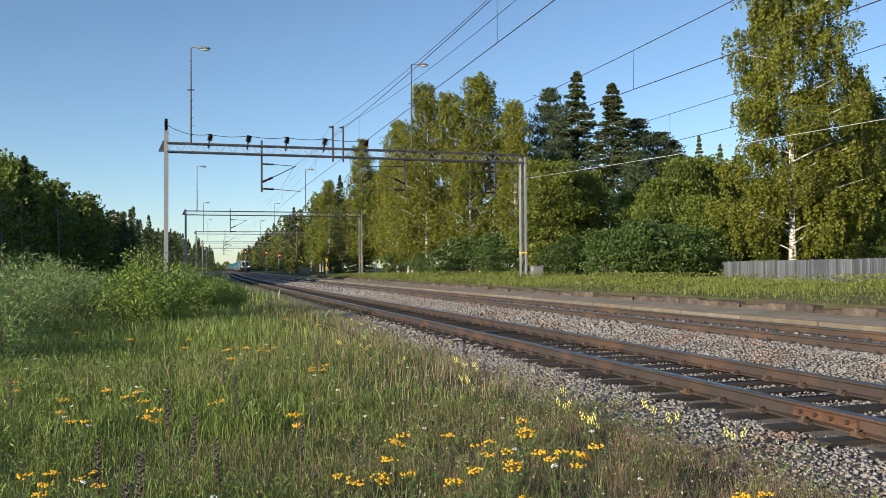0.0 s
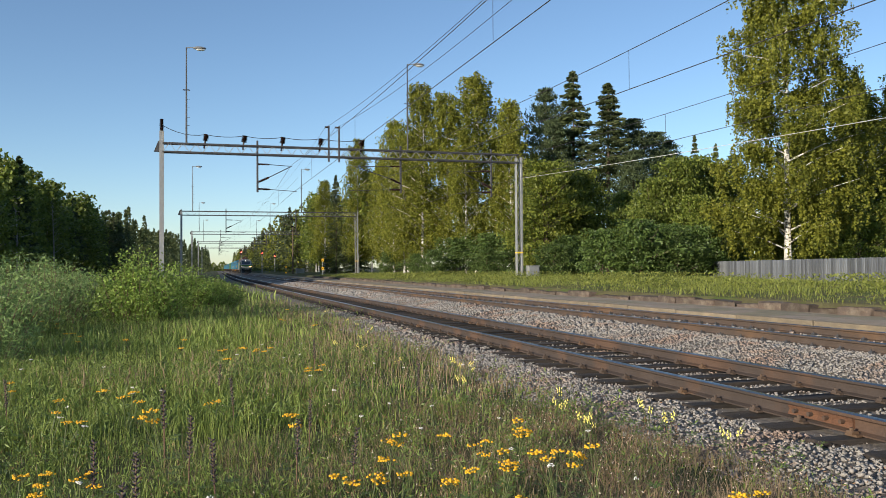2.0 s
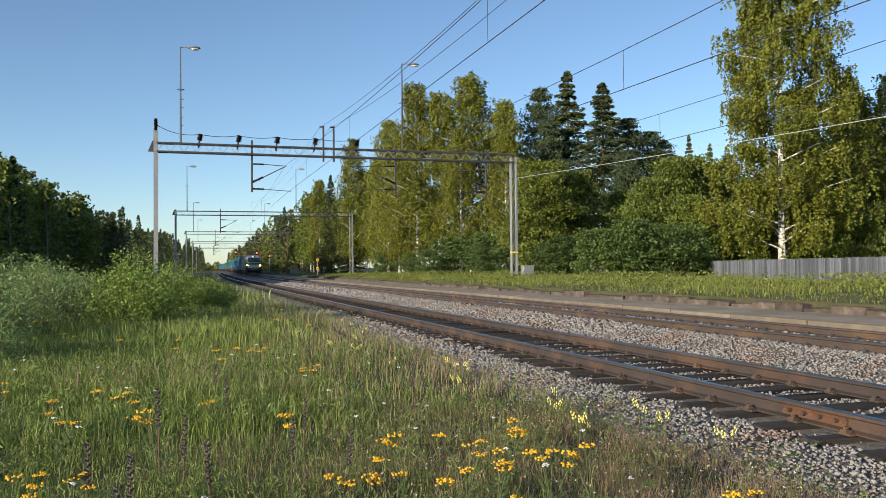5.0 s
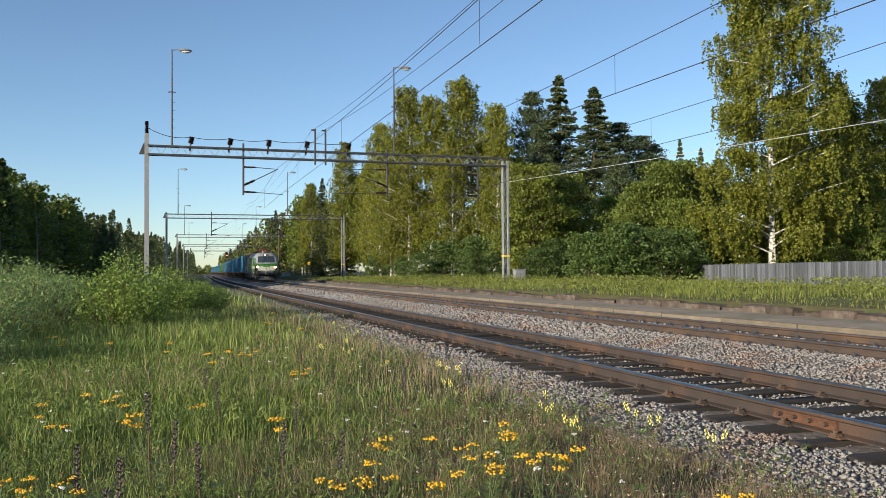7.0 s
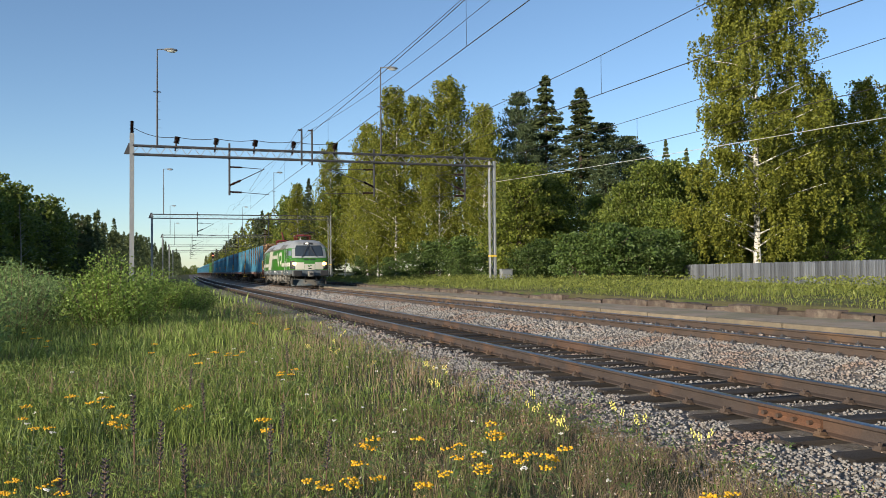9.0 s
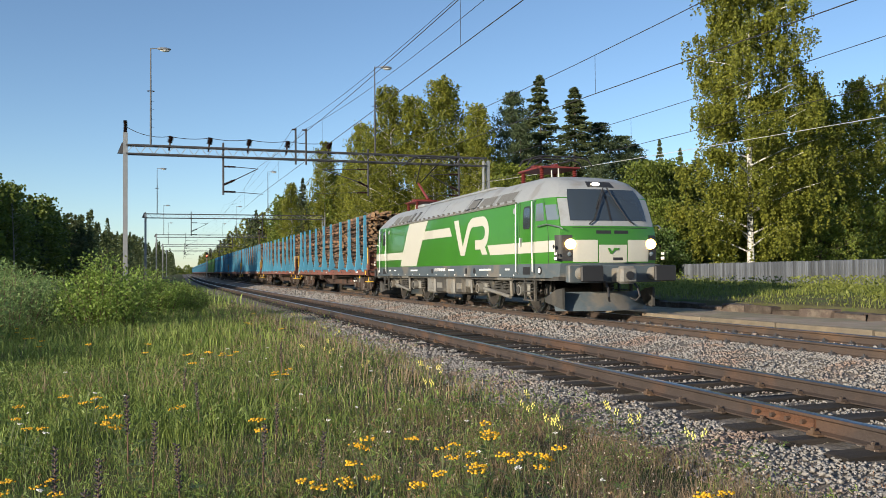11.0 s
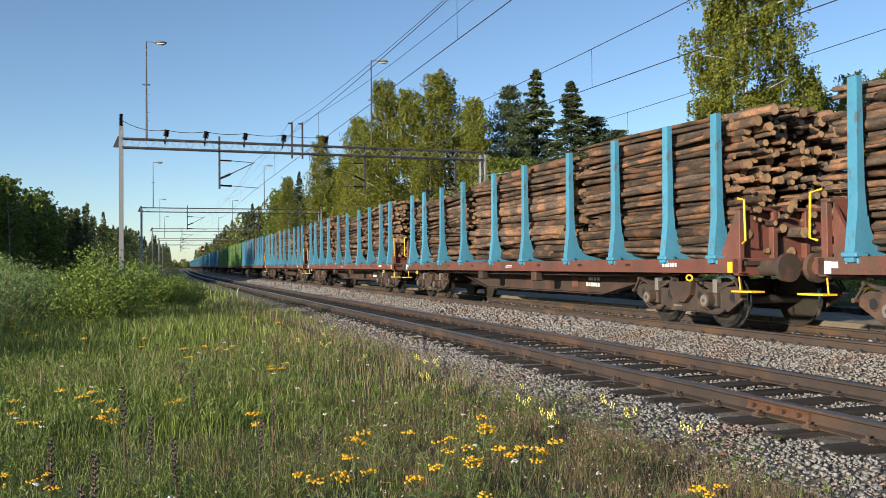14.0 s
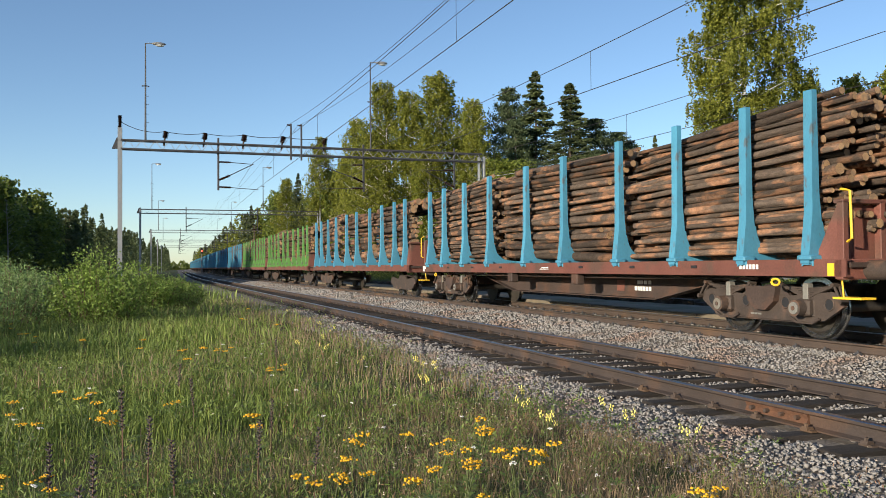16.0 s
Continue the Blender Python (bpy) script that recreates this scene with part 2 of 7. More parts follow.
# ================= ground, ballast and platform =================
def strip(name, us, ys, height, mat, label, category, kind="structure", rough=0.0, follow=True):
    """A sheet of ground between the lines us, along ys. height(u, y) in the land's own offset from the line."""
    rows = []
    for y in ys:
        rows.append([((u + bend(y)) if follow else u, y, height(u, y) + (rough * noise.noise(Vector((u * 1.7, y * 1.7, 3.1))) if rough else 0.0)) for u in us])
    mb = MB().loft(rows, False, False)
    ob = new(name, mb.mesh(name, [mat], 60))
    return tagged(ob, label, category, kind=kind)


gx = sorted({-3000, -1200, -500, -200, -100, -60, -40, -30, -24, -19, *[-14 + 0.7 * i for i in range(26)], 4.6, 5.0, 8.6, 12.0, 14.3, 14.75, 15.2, 16, 17, 18.5, 20, 22, 24, 26, 30, 34, 40, 60, 120, 300, 900, 3000})
gy = [-3000, -900, -300, -120, -60, -30, -15, -8] + [-4 + 0.8 * i for i in range(56)] + [42 + 3 * i for i in range(14)] + [90, 105, 130, 160, 200, 250, 310, 380, 460, 560, 700, 900, 1300, 2000, 3500]
ground = strip("ground", gx, gy, lambda u, y: ground_z(u + bend(y), y), M["soil"], "grassy soil sheet reaching to the horizon", "ground", follow=False)
for v in ground.data.vertices:
    v.co.x += bend(min(v.co.y, 700)) if abs(v.co.x) < 1000 else 0

BED = [(3.55, -0.14), (4.2, -0.07), (4.95, -0.03), (5.5, -0.03), (7.4, -0.03), (7.9, -0.01), (8.6, 0.085), (9.1, 0.165), (9.6, 0.172), (11.35, 0.172), (11.66, 0.17)]
TRACK_YS = [-40, -20, -10] + [-5 + 0.5 * i for i in range(70)] + [30 + 2 * i for i in range(36)] + [105 + 8 * i for i in range(75)]


def bed_z(u):
    return float(np.interp(u, [p[0] for p in BED], [p[1] for p in BED]))


bed_us = [3.55 + 0.1635 * i for i in range(50)]
ballast = strip("ballast_bed", bed_us, TRACK_YS, lambda u, y: bed_z(u), M["ballast"], "grey-brown crushed stone ballast under two tracks", "ballast", rough=0.028)
plat_us = [11.73, 12.2, 12.8, 13.4, 14.0, 14.42]
platform = strip("platform", plat_us, TRACK_YS, lambda u, y: 0.37 + 0.01 * math.sin(u * 3), M["gravel"], "low disused gravel platform with dusty sandy surface", "platform", rough=0.03)

# ================= rails =================
RAILP = [(-0.07, -0.172), (0.07, -0.172), (0.07, -0.158), (0.018, -0.140), (0.010, -0.125), (0.010, -0.052), (0.036, -0.036), (0.036, -0.010), (0.028, -0.001), (-0.028, -0.001), (-0.036, -0.010), (-0.036, -0.036), (-0.010, -0.052), (-0.010, -0.125), (-0.018, -0.140), (-0.07, -0.158)]


def rail_mesh(u, top, ys):
    mb = MB()
    rows = [[(u + bend(y) + a, y, top + b) for a, b in RAILP] for y in ys]
    mb.loft(rows, True, True, 0)
    n = len(RAILP)
    for i in range(len(mb.f)):
        f = mb.f[i]
        if len(f) == 4 and (f[0] % n) in (8, 7, 9) and i < (len(ys) - 1) * n:
            mb.m[i] = 1
    return mb


RY = [-40, 0, 40] + [48 + 8 * i for i in range(80)]


def box_mesh(name, sx, sy, sz, c, mats):
    return MB().box(-sx / 2, sx / 2, -sy / 2, sy / 2, -sz, 0, c).mesh(name, mats_of(mats))


def rough_box(name, sx, sy, sz, c, mats, seed, amount):
    mb = MB().box(-sx / 2, sx / 2, -sy / 2, sy / 2, -sz, 0, c)
    rng = random.Random(seed)
    mb.v = [(x + rng.uniform(-amount, amount), y + rng.uniform(-amount, amount), z + rng.uniform(-amount, amount) * 0.5) for x, y, z in mb.v]
    return mb.mesh(name, mats_of(mats))


def track(u, top, steel, dist, label, wooden):
    t = thing("railway_track", label, "railway track", kind="structure")
    for side in (-0.8, 0.8):
        part("rail", rail_mesh(u + side, top, RY), [steel, M["railtop"]], t, "steel rail with bright worn head")
    return t


track_near = track(X1, RAIL1, M["rust"], 0.65, "siding track with rusty rails on dark wooden sleepers", True)
track_far = track(X2, RAIL2, M["rust_dark"], 0.61, "main line track with dark brown rails in ballast", False)

# timber sleepers of the near track, base plates and clips
sl_meshes = [rough_box("sleeper", 2.6, 0.235, 0.16, 0.012, M["sleeper"], 40 + i, 0.012) for i in range(5)]
rng = random.Random(4)
for i in range(150):
    y = -3.2 + 0.655 * i
    at = pose(X1 + bend(y) + rng.uniform(-0.05, 0.05), y, RAIL1 - 0.178 + rng.uniform(-0.008, 0.004), 0, rng.uniform(-0.3, 0.3), rng.uniform(-1.2, 1.2))
    part("sleeper", sl_meshes[i % 5], None, track_near, at=at)
far_sl = MB()
for i in range(150, 500):
    y = -3.2 + 0.655 * i
    far_sl.box(X1 + bend(y) - 1.3, X1 + bend(y) + 1.3, y - 0.12, y + 0.12, RAIL1 - 0.30, RAIL1 - 0.178)
tagged(part("distant_sleepers", far_sl, M["sleeper"], track_near), kind="stuff")


def clip_on(mb, x, y, z, s):
    """A sole plate with a bent spring clip and a screw on one side of the rail's foot."""
    mb.box(x - 0.03, x + 0.03, y - 0.07, y + 0.07, z, z + 0.02)
    mb.prism([(x - s * 0.035, z + 0.02), (x + s * 0.05, z + 0.02), (x + s * 0.04, z + 0.05), (x - s * 0.02, z + 0.045)], "y", y - 0.035, y + 0.035)
    mb.cyl((x + s * 0.02, y, z + 0.04), (x + s * 0.02, y, z + 0.075), 0.018, n=6)


near_clips, far_clips, concrete_sl = MB(), MB(), MB()
for i in range(150):
    y = -3.2 + 0.655 * i
    for r in (-0.8, 0.8):
        for s in (-1, 1):
            clip_on(near_clips, X1 + bend(y) + r + s * 0.105, y, RAIL1 - 0.176, s)
for i in range(190):
    y = -4 + 0.61 * i
    for r in (-0.8, 0.8):
        for s in (-1, 1):
            clip_on(far_clips, X2 + bend(y) + r + s * 0.10, y, RAIL2 - 0.172, s)
    concrete_sl.box(X2 + bend(y) - 1.25, X2 + bend(y) + 1.25, y - 0.13, y + 0.13, RAIL2 - 0.3, RAIL2 - 0.176)
tagged(part("rail_clips", near_clips, M["rust_dark"], track_near), kind="stuff")
tagged(part("rail_clips", far_clips, M["darksteel"], track_far), kind="stuff")
tagged(part("buried_sleepers", concrete_sl, M["concrete"], track_far), kind="stuff")

# bolted fishplate joint on the near rail
fj = part("fishplate", MB().prism([(X1 - 0.8 - 0.052, 0.20 - 0.13), (X1 - 0.8 - 0.012, 0.20 - 0.13), (X1 - 0.8 - 0.012, 0.20 - 0.04), (X1 - 0.8 - 0.046, 0.20 - 0.045), (X1 - 0.8 - 0.03, 0.20 - 0.085)], "y", 6.05, 6.87), material("orange_rust", (0.11, 0.05, 0.026), 0.85, vary=0.4, scale=8, fine=60, bump=0.5), track_near, "orange-rusted joint bar")
for k in range(4):
    part("bolt", MB().cyl((X1 - 0.88, 6.16 + 0.2 * k, 0.115), (X1 - 0.83, 6.16 + 0.2 * k, 0.115), 0.022, n=6), M["rust"], fj)

# platform's edge: boards towards the track, old kerb stones behind
edge_wall = thing("platform_edge", "weathered concrete edge boards along the low platform", "platform edge", kind="structure")
eb = rough_box("edge_board", 0.10, 2.36, 0.26, 0.012, M["edge"], 5, 0.006)
for i in range(46):
    y = -2 + 2.4 * i
    part("edge_board", eb, None, edge_wall, at=pose(11.70 + bend(y) + rng.uniform(-0.015, 0.015), y, 0.42 + rng.uniform(-0.012, 0.012), 0, rng.uniform(-2, 2), rng.uniform(-0.3, 0.3)))
kerb_wall = thing("stone_kerb", "crumbling reddish-brown stone kerb behind the platform", "kerb", kind="structure")
kb = [rough_box("kerb_stone", 0.34, 0.94, 0.40, 0.03, M["kerb"], 60 + i, 0.05) for i in range(6)]
for i in range(112):
    y = -3 + 0.97 * i
    part("kerb_stone", kb[i % 6], None, kerb_wall, at=pose(14.55 + bend(y) + rng.uniform(-0.04, 0.04), y, 0.53 + rng.uniform(-0.07, 0.04), rng.uniform(-3, 3), rng.uniform(-4, 4), rng.uniform(-2, 2)))

# ================= portal gantries and overhead line =================
GY = [54.0, 116.5, 180.0, 243.0, 306.0]
BEAM_LO, BEAM_HI = 8.72, 9.26


def lattice_mast(x, z0, z1, parent):
    """A mast of two channels with zigzag lacing between them."""
    m = part("mast", MB().box(x + 0.05, x + 0.20, -0.16, 0.16, z0, z1, 0.01), M["galv"], parent, "galvanised lattice mast")
    part("channel", MB().box(x - 0.26, x - 0.20, -0.16, 0.16, z0, z1, 0.008), M["galv"], m)
    n = 16
    for i in range(n):
        a, b = z0 + 0.1 + (z1 - z0 - 0.2) * i / n, z0 + 0.1 + (z1 - z0 - 0.2) * (i + 1) / n
        xa, xb = (x - 0.2, x + 0.06) if i % 2 == 0 else (x + 0.06, x - 0.2)
        for yy in (-0.14, 0.14):
            part("lacing_bar", MB().tube([(xa, yy, a), (xb, yy, b)], 0.022, 4), M["galv"], m)
    part("footing", MB().box(x - 0.45, x + 0.40, -0.4, 0.4, z0 - 0.6, z0 + 0.12, 0.03), M["concrete"], m)
    part("yellow_band", MB().box(x - 0.27, x + 0.21, -0.17, 0.17, z0 + 1.7, z0 + 1.8), MARK, m)


MARK = material("yellow_paint", (0.75, 0.5, 0.05), 0.6)


def insulator(mb, a, b, r=0.055, n=7):
    """A string of porcelain sheds between two points."""
    a, b = Vector(a), Vector(b)
    k = max(3, int((b - a).length / 0.055))
    pts, rs = [], []
    for i in range(k + 1):
        for e, rr in ((0.0, r * 0.45), (0.5, r)):
            if i + e <= k:
                pts.append(a.lerp(b, (i + e) / k))
                rs.append(rr)
    mb.tube(pts, rs, n)


def drop_post(g, x, z0, z1, arm, zc):
    """A hanging post with a two-tube cantilever that reaches over the track by arm metres, registration at zc."""
    p = part("drop_post", MB().box(x - 0.06, x + 0.06, -0.06, 0.06, z0, z1, 0.01), M["darksteel"], g)
    s = 1 if arm > 0 else -1
    part("cantilever_tube", MB().tube([(x + s * 0.7, 0, z0 + 0.95), (x + arm * 0.88, 0, z0 + 2.0 * 0.98 - 0.25)], 0.03, 6), M["darksteel"], p)
    part("top_tube", MB().tube([(x + s * 0.75, 0, z0 + 1.77), (x + arm * 0.82, 0, z0 + 1.70)], 0.022, 6), M["darksteel"], p)
    part("registration_tube", MB().tube([(x + s * 0.75, 0, zc + 0.12), (x + arm, 0, zc + 0.02)], 0.02, 6), M["darksteel"], p)
    for e in (((x, 0, z0 + 0.62), (x + s * 0.7, 0, z0 + 0.95), 0.10), ((x, 0, z0 + 1.78), (x + s * 0.75, 0, z0 + 1.77), 0.075), ((x, 0, zc + 0.14), (x + s * 0.75, 0, zc + 0.12), 0.085)):
        ins = MB()
        insulator(ins, *e)
        part("insulator", ins, M["porcelain"], p)


def gantry(first):
    """A portal; the first one, at the station, also carries feeders and their insulators."""
    g = thing("portal_gantry", "steel lattice portal carrying the overhead line across the tracks", "overhead gantry", "overhead line portals")
    part("mast", MB().prism([(-1.68, -0.13), (-1.42, -0.13), (-1.42, -0.11), (-1.53, -0.11), (-1.53, 0.11), (-1.42, 0.11), (-1.42, 0.13), (-1.68, 0.13), (-1.68, 0.11), (-1.57, 0.11), (-1.57, -0.11), (-1.68, -0.11)], "z", -0.3, 10.0 if first else BEAM_HI), M["galv"], g, "grey steel I-section mast")
    part("footing", MB().box(-2.0, -1.1, -0.4, 0.4, -0.8, -0.1, 0.03), M["concrete"], g)
    lattice_mast(21.95, 0.75, 9.1, g)
    for y in (-0.22, 0.22):
        part("top_chord", MB().box(-1.5, 21.9, y - 0.05, y + 0.05, BEAM_HI - 0.06, BEAM_HI + 0.04, 0.01), M["darksteel"], g)
        part("bottom_chord", MB().box(-1.5, 21.9, y - 0.05, y + 0.05, BEAM_LO - 0.05, BEAM_LO + 0.05, 0.01), M["darksteel"], g)
    bay = 0.78
    n = 30
    bm = MB().tube([(0, 0, 0), (bay / 2, 0, BEAM_HI - BEAM_LO)], 0.022, 4).mesh("brace", [M["galv"]])
    bm2 = MB().tube([(0, 0, BEAM_HI - BEAM_LO), (bay / 2, 0, 0)], 0.022, 4).mesh("brace", [M["galv"]])
    for i in range(n):
        part("brace", bm, None, g, at=pose(-1.48 + bay * i, -0.22, BEAM_LO))
        part("brace", bm2, None, g, at=pose(-1.48 + bay * (i + 0.5), -0.22, BEAM_LO))
    ties = MB()
    for i in range(2 * n):
        x = -1.48 + bay * i / 2
        ties.tube([(x, -0.22, BEAM_HI), (x + bay / 2, 0.22, BEAM_HI)], 0.018, 4)
    part("cross_ties", ties, M["galv"], g)
    # end bracket, top insulator, line of supports with a slack cable
    part("end_bracket", MB().prism([(-2.0, BEAM_LO + 0.0), (-1.5, BEAM_LO), (-1.5, BEAM_HI + 0.25), (-1.75, BEAM_HI + 0.1)], "y", -0.1, 0.1), M["darksteel"], g)
    if first:
        top = MB()
        insulator(top, (-1.55, 0, 9.75), (-1.55, 0, 10.75), 0.14, 8)
        part("post_insulator", top, M["porcelain"], g, "dark brown post insulator")
        xs = [1.05, 3.39, 5.78, 8.2, 10.9]
        for x in xs:
            q = MB()
            q.cyl((x - 0.10, 0, BEAM_HI - 0.25), (x - 0.02, 0, BEAM_HI + 0.35), 0.055, n=8)
            insulator(q, (x - 0.04, 0, BEAM_HI + 0.22), (x + 0.05, 0, BEAM_HI + 0.64), 0.19, 10)
            part("support_insulator", q, M["porcelain"], g)
        pts = [(-1.5, 0, 10.35)]
        for a, b in zip([-1.5] + xs, xs):
            for k in range(1, 7):
                s = k / 6
                za = 10.35 if a == -1.5 else BEAM_HI + 0.62
                pts.append((a + (b - a) * s, 0, za + (BEAM_HI + 0.62 - za) * s - (0.5 if a == -1.5 else 0.22) * 4 * s * (1 - s) * 0.5))
        part("jumper_cable", MB().tube(pts, 0.02, 5), M["wire"], g)
        for x in (8.68, 9.35):
            p = part("feeder_post", MB().box(x - 0.055, x + 0.055, -0.3, -0.2, BEAM_LO - 0.35, 10.7, 0.01), M["darksteel"], g)
            q = MB()
            insulator(q, (x, -0.25, 10.6), (x - 0.25, -0.25, 10.62), 0.07)
            part("insulator", q, M["porcelain"], p)
    drop_post(g, 4.19, 6.35, 9.62, 2.45, 6.42)
    drop_post(g, 13.5, 6.45, 9.6, -3.5, 6.55)
    if first:
        drop_post(g, 19.9, 6.3, 9.6, -2.4, 6.5)
    return g


first = gantry(True)
first.matrix_basis = pose(0, GY[0], 0)
plain = gantry(False)
plain.matrix_basis = pose(bend(GY[1]), GY[1], 0, 0, 0, -swing(GY[1]))
for y in GY[2:]:
    copy_thing(plain, pose(bend(y), y, 0, 0, 0, -swing(y)))


def wire_run(name, label, pts, r, mat, group="overhead line wires"):
    ob = new(name, MB().tube(pts, [r if p[1] < 62 else r * 0.6 for p in pts], 5).mesh(name, [mat]))
    return tagged(ob, label, "overhead wire", group)


SUP = [-9.0] + GY


def messenger_z(y, hi, lo):
    """Height of the hanging messenger between its supports."""
    for a, b in zip(SUP, SUP[1:]):
        if a <= y <= b:
            s = (y - a) / (b - a)
            return hi - (hi - lo) * 4 * s * (1 - s)
    return hi


def overhead(xf, zf, hi, lo, rw, dropper_ys, name):
    """Contact wire, messenger and droppers over one track. xf, zf: place of the contact wire at y."""
    ys = sorted({-9.0, *[float(v) for v in range(-8, 306, 4)], *GY})
    wire_run("contact_wire", "copper contact wire stretched over the " + name, [(xf(y) + bend(y), y, zf(y)) for y in ys], rw, M["wire"])
    wire_run("messenger_wire", "sagging messenger wire over the " + name, [(xf(y) + bend(y), y, messenger_z(y, hi, lo)) for y in ys], rw * 0.95, M["wire"])
    for y in dropper_ys:
        top = (xf(y) + bend(y), y, messenger_z(y, hi, lo))
        tagged(new("dropper_wire", MB().tube([(xf(y) + bend(y), y, zf(y)), top], 0.006, 4).mesh("dropper_wire", [M["wire"]])), "thin vertical dropper holding the contact wire", "overhead wire", "droppers of the overhead line")


drops = [17.3, 33.0, 45.0, 64, 76, 88, 100, 126, 140, 155]
overhead(lambda y: 6.30 + 0.15 * (54 - y) / 37 if y < 54 else 6.3 + 0.3 * math.sin((y - 54) / 20.0), lambda y: 6.30 + 0.17 * (54 - y) / 37 if y < 54 else 6.3, 8.15, 7.52, 0.011, drops, "siding")
overhead(lambda y: 10.15 + 0.62 * (54 - y) / 35 if y < 54 else 10.15 + 0.3 * math.sin((y - 54) / 20.0), lambda y: 6.58 - 0.56 * (54 - y) / 35 if y < 54 else 6.55, 8.1, 7.0, 0.011, [19.0, 31.0, 44.0] + drops[3:], "main line")
overhead(lambda y: 17.4, lambda y: 6.5 - 0.3 * (54 - y) / 28 if y < 54 else 6.5, 8.0, 7.27, 0.011, [28.0, 41.0], "platform")
for x, z, sag in ((8.45, 10.6, 1.1), (9.1, 10.6, 1.25)):
    wire_run("feeder_wire", "bare feeder wire strung between the portal tops", [(x + bend(y), y, messenger_z(y, z, z - sag)) for y in [-9.0 + 3.9375 * i for i in range(81)]], 0.010, M["wire"])
wire_run("service_cable", "pale insulated service cable slung from the lattice mast", [(22.2 + 0.05 * (54 - y) / 10, y, 7.66 - 0.034 * (54 - y) - 0.5 * (1 - ((y - 22.5) / 31.5) ** 2) * 0.35) for y in [-9 + 3.15 * i for i in range(21)]], 0.012, M["cable"])


# ================= lamps on the portals =================
def yard_lamp(at):
    p = thing("yard_lamp", "tall slim lamp pole with a cobra-head luminaire on the gantry", "street lamp", "lamps on the portals", at=at)
    part("pole", MB().tube([(0, 0, 0), (0, 0, 2.8), (0, 0, 5.95)], [0.06, 0.05, 0.035], 8), M["darksteel"], p)
    part("arm", MB().tube([(0, 0, 5.93), (0.45, 0, 5.97)], 0.03, 6), M["galv"], p)
    head = part("head", MB().ball((0.78, 0, 5.95), (0.42, 0.17, 0.11), 12, 6), M["galv"], p)
    part("glass", MB().ball((0.84, 0, 5.88), (0.30, 0.14, 0.10), 10, 5), M["lampglass"], head)
    ring = MB()
    ring.tube([(0.22 * math.cos(a), 0.22 * math.sin(a), 3.3) for a in [math.pi * 2 * k / 12 for k in range(13)]], 0.015, 4)
    for z in (2.2, 2.7, 3.3, 1.6, 1.1):
        ring.tube([(-0.18 if z == 3.3 else 0, 0, z), (0.2, 0, z)], 0.014, 4)
    part("climbing_rungs", ring, M["darksteel"], p)
    return p


l0 = yard_lamp(pose(-0.1, 54, BEAM_HI + 0.04))
copy_thing(l0, pose(14.0, 54, BEAM_HI - 0.1))
for y in GY[1:4]:
    copy_thing(l0, pose(-0.1 + bend(y), y, BEAM_HI + 0.04))
    copy_thing(l0, pose(14.3 + bend(y), y, BEAM_HI + 0.04))

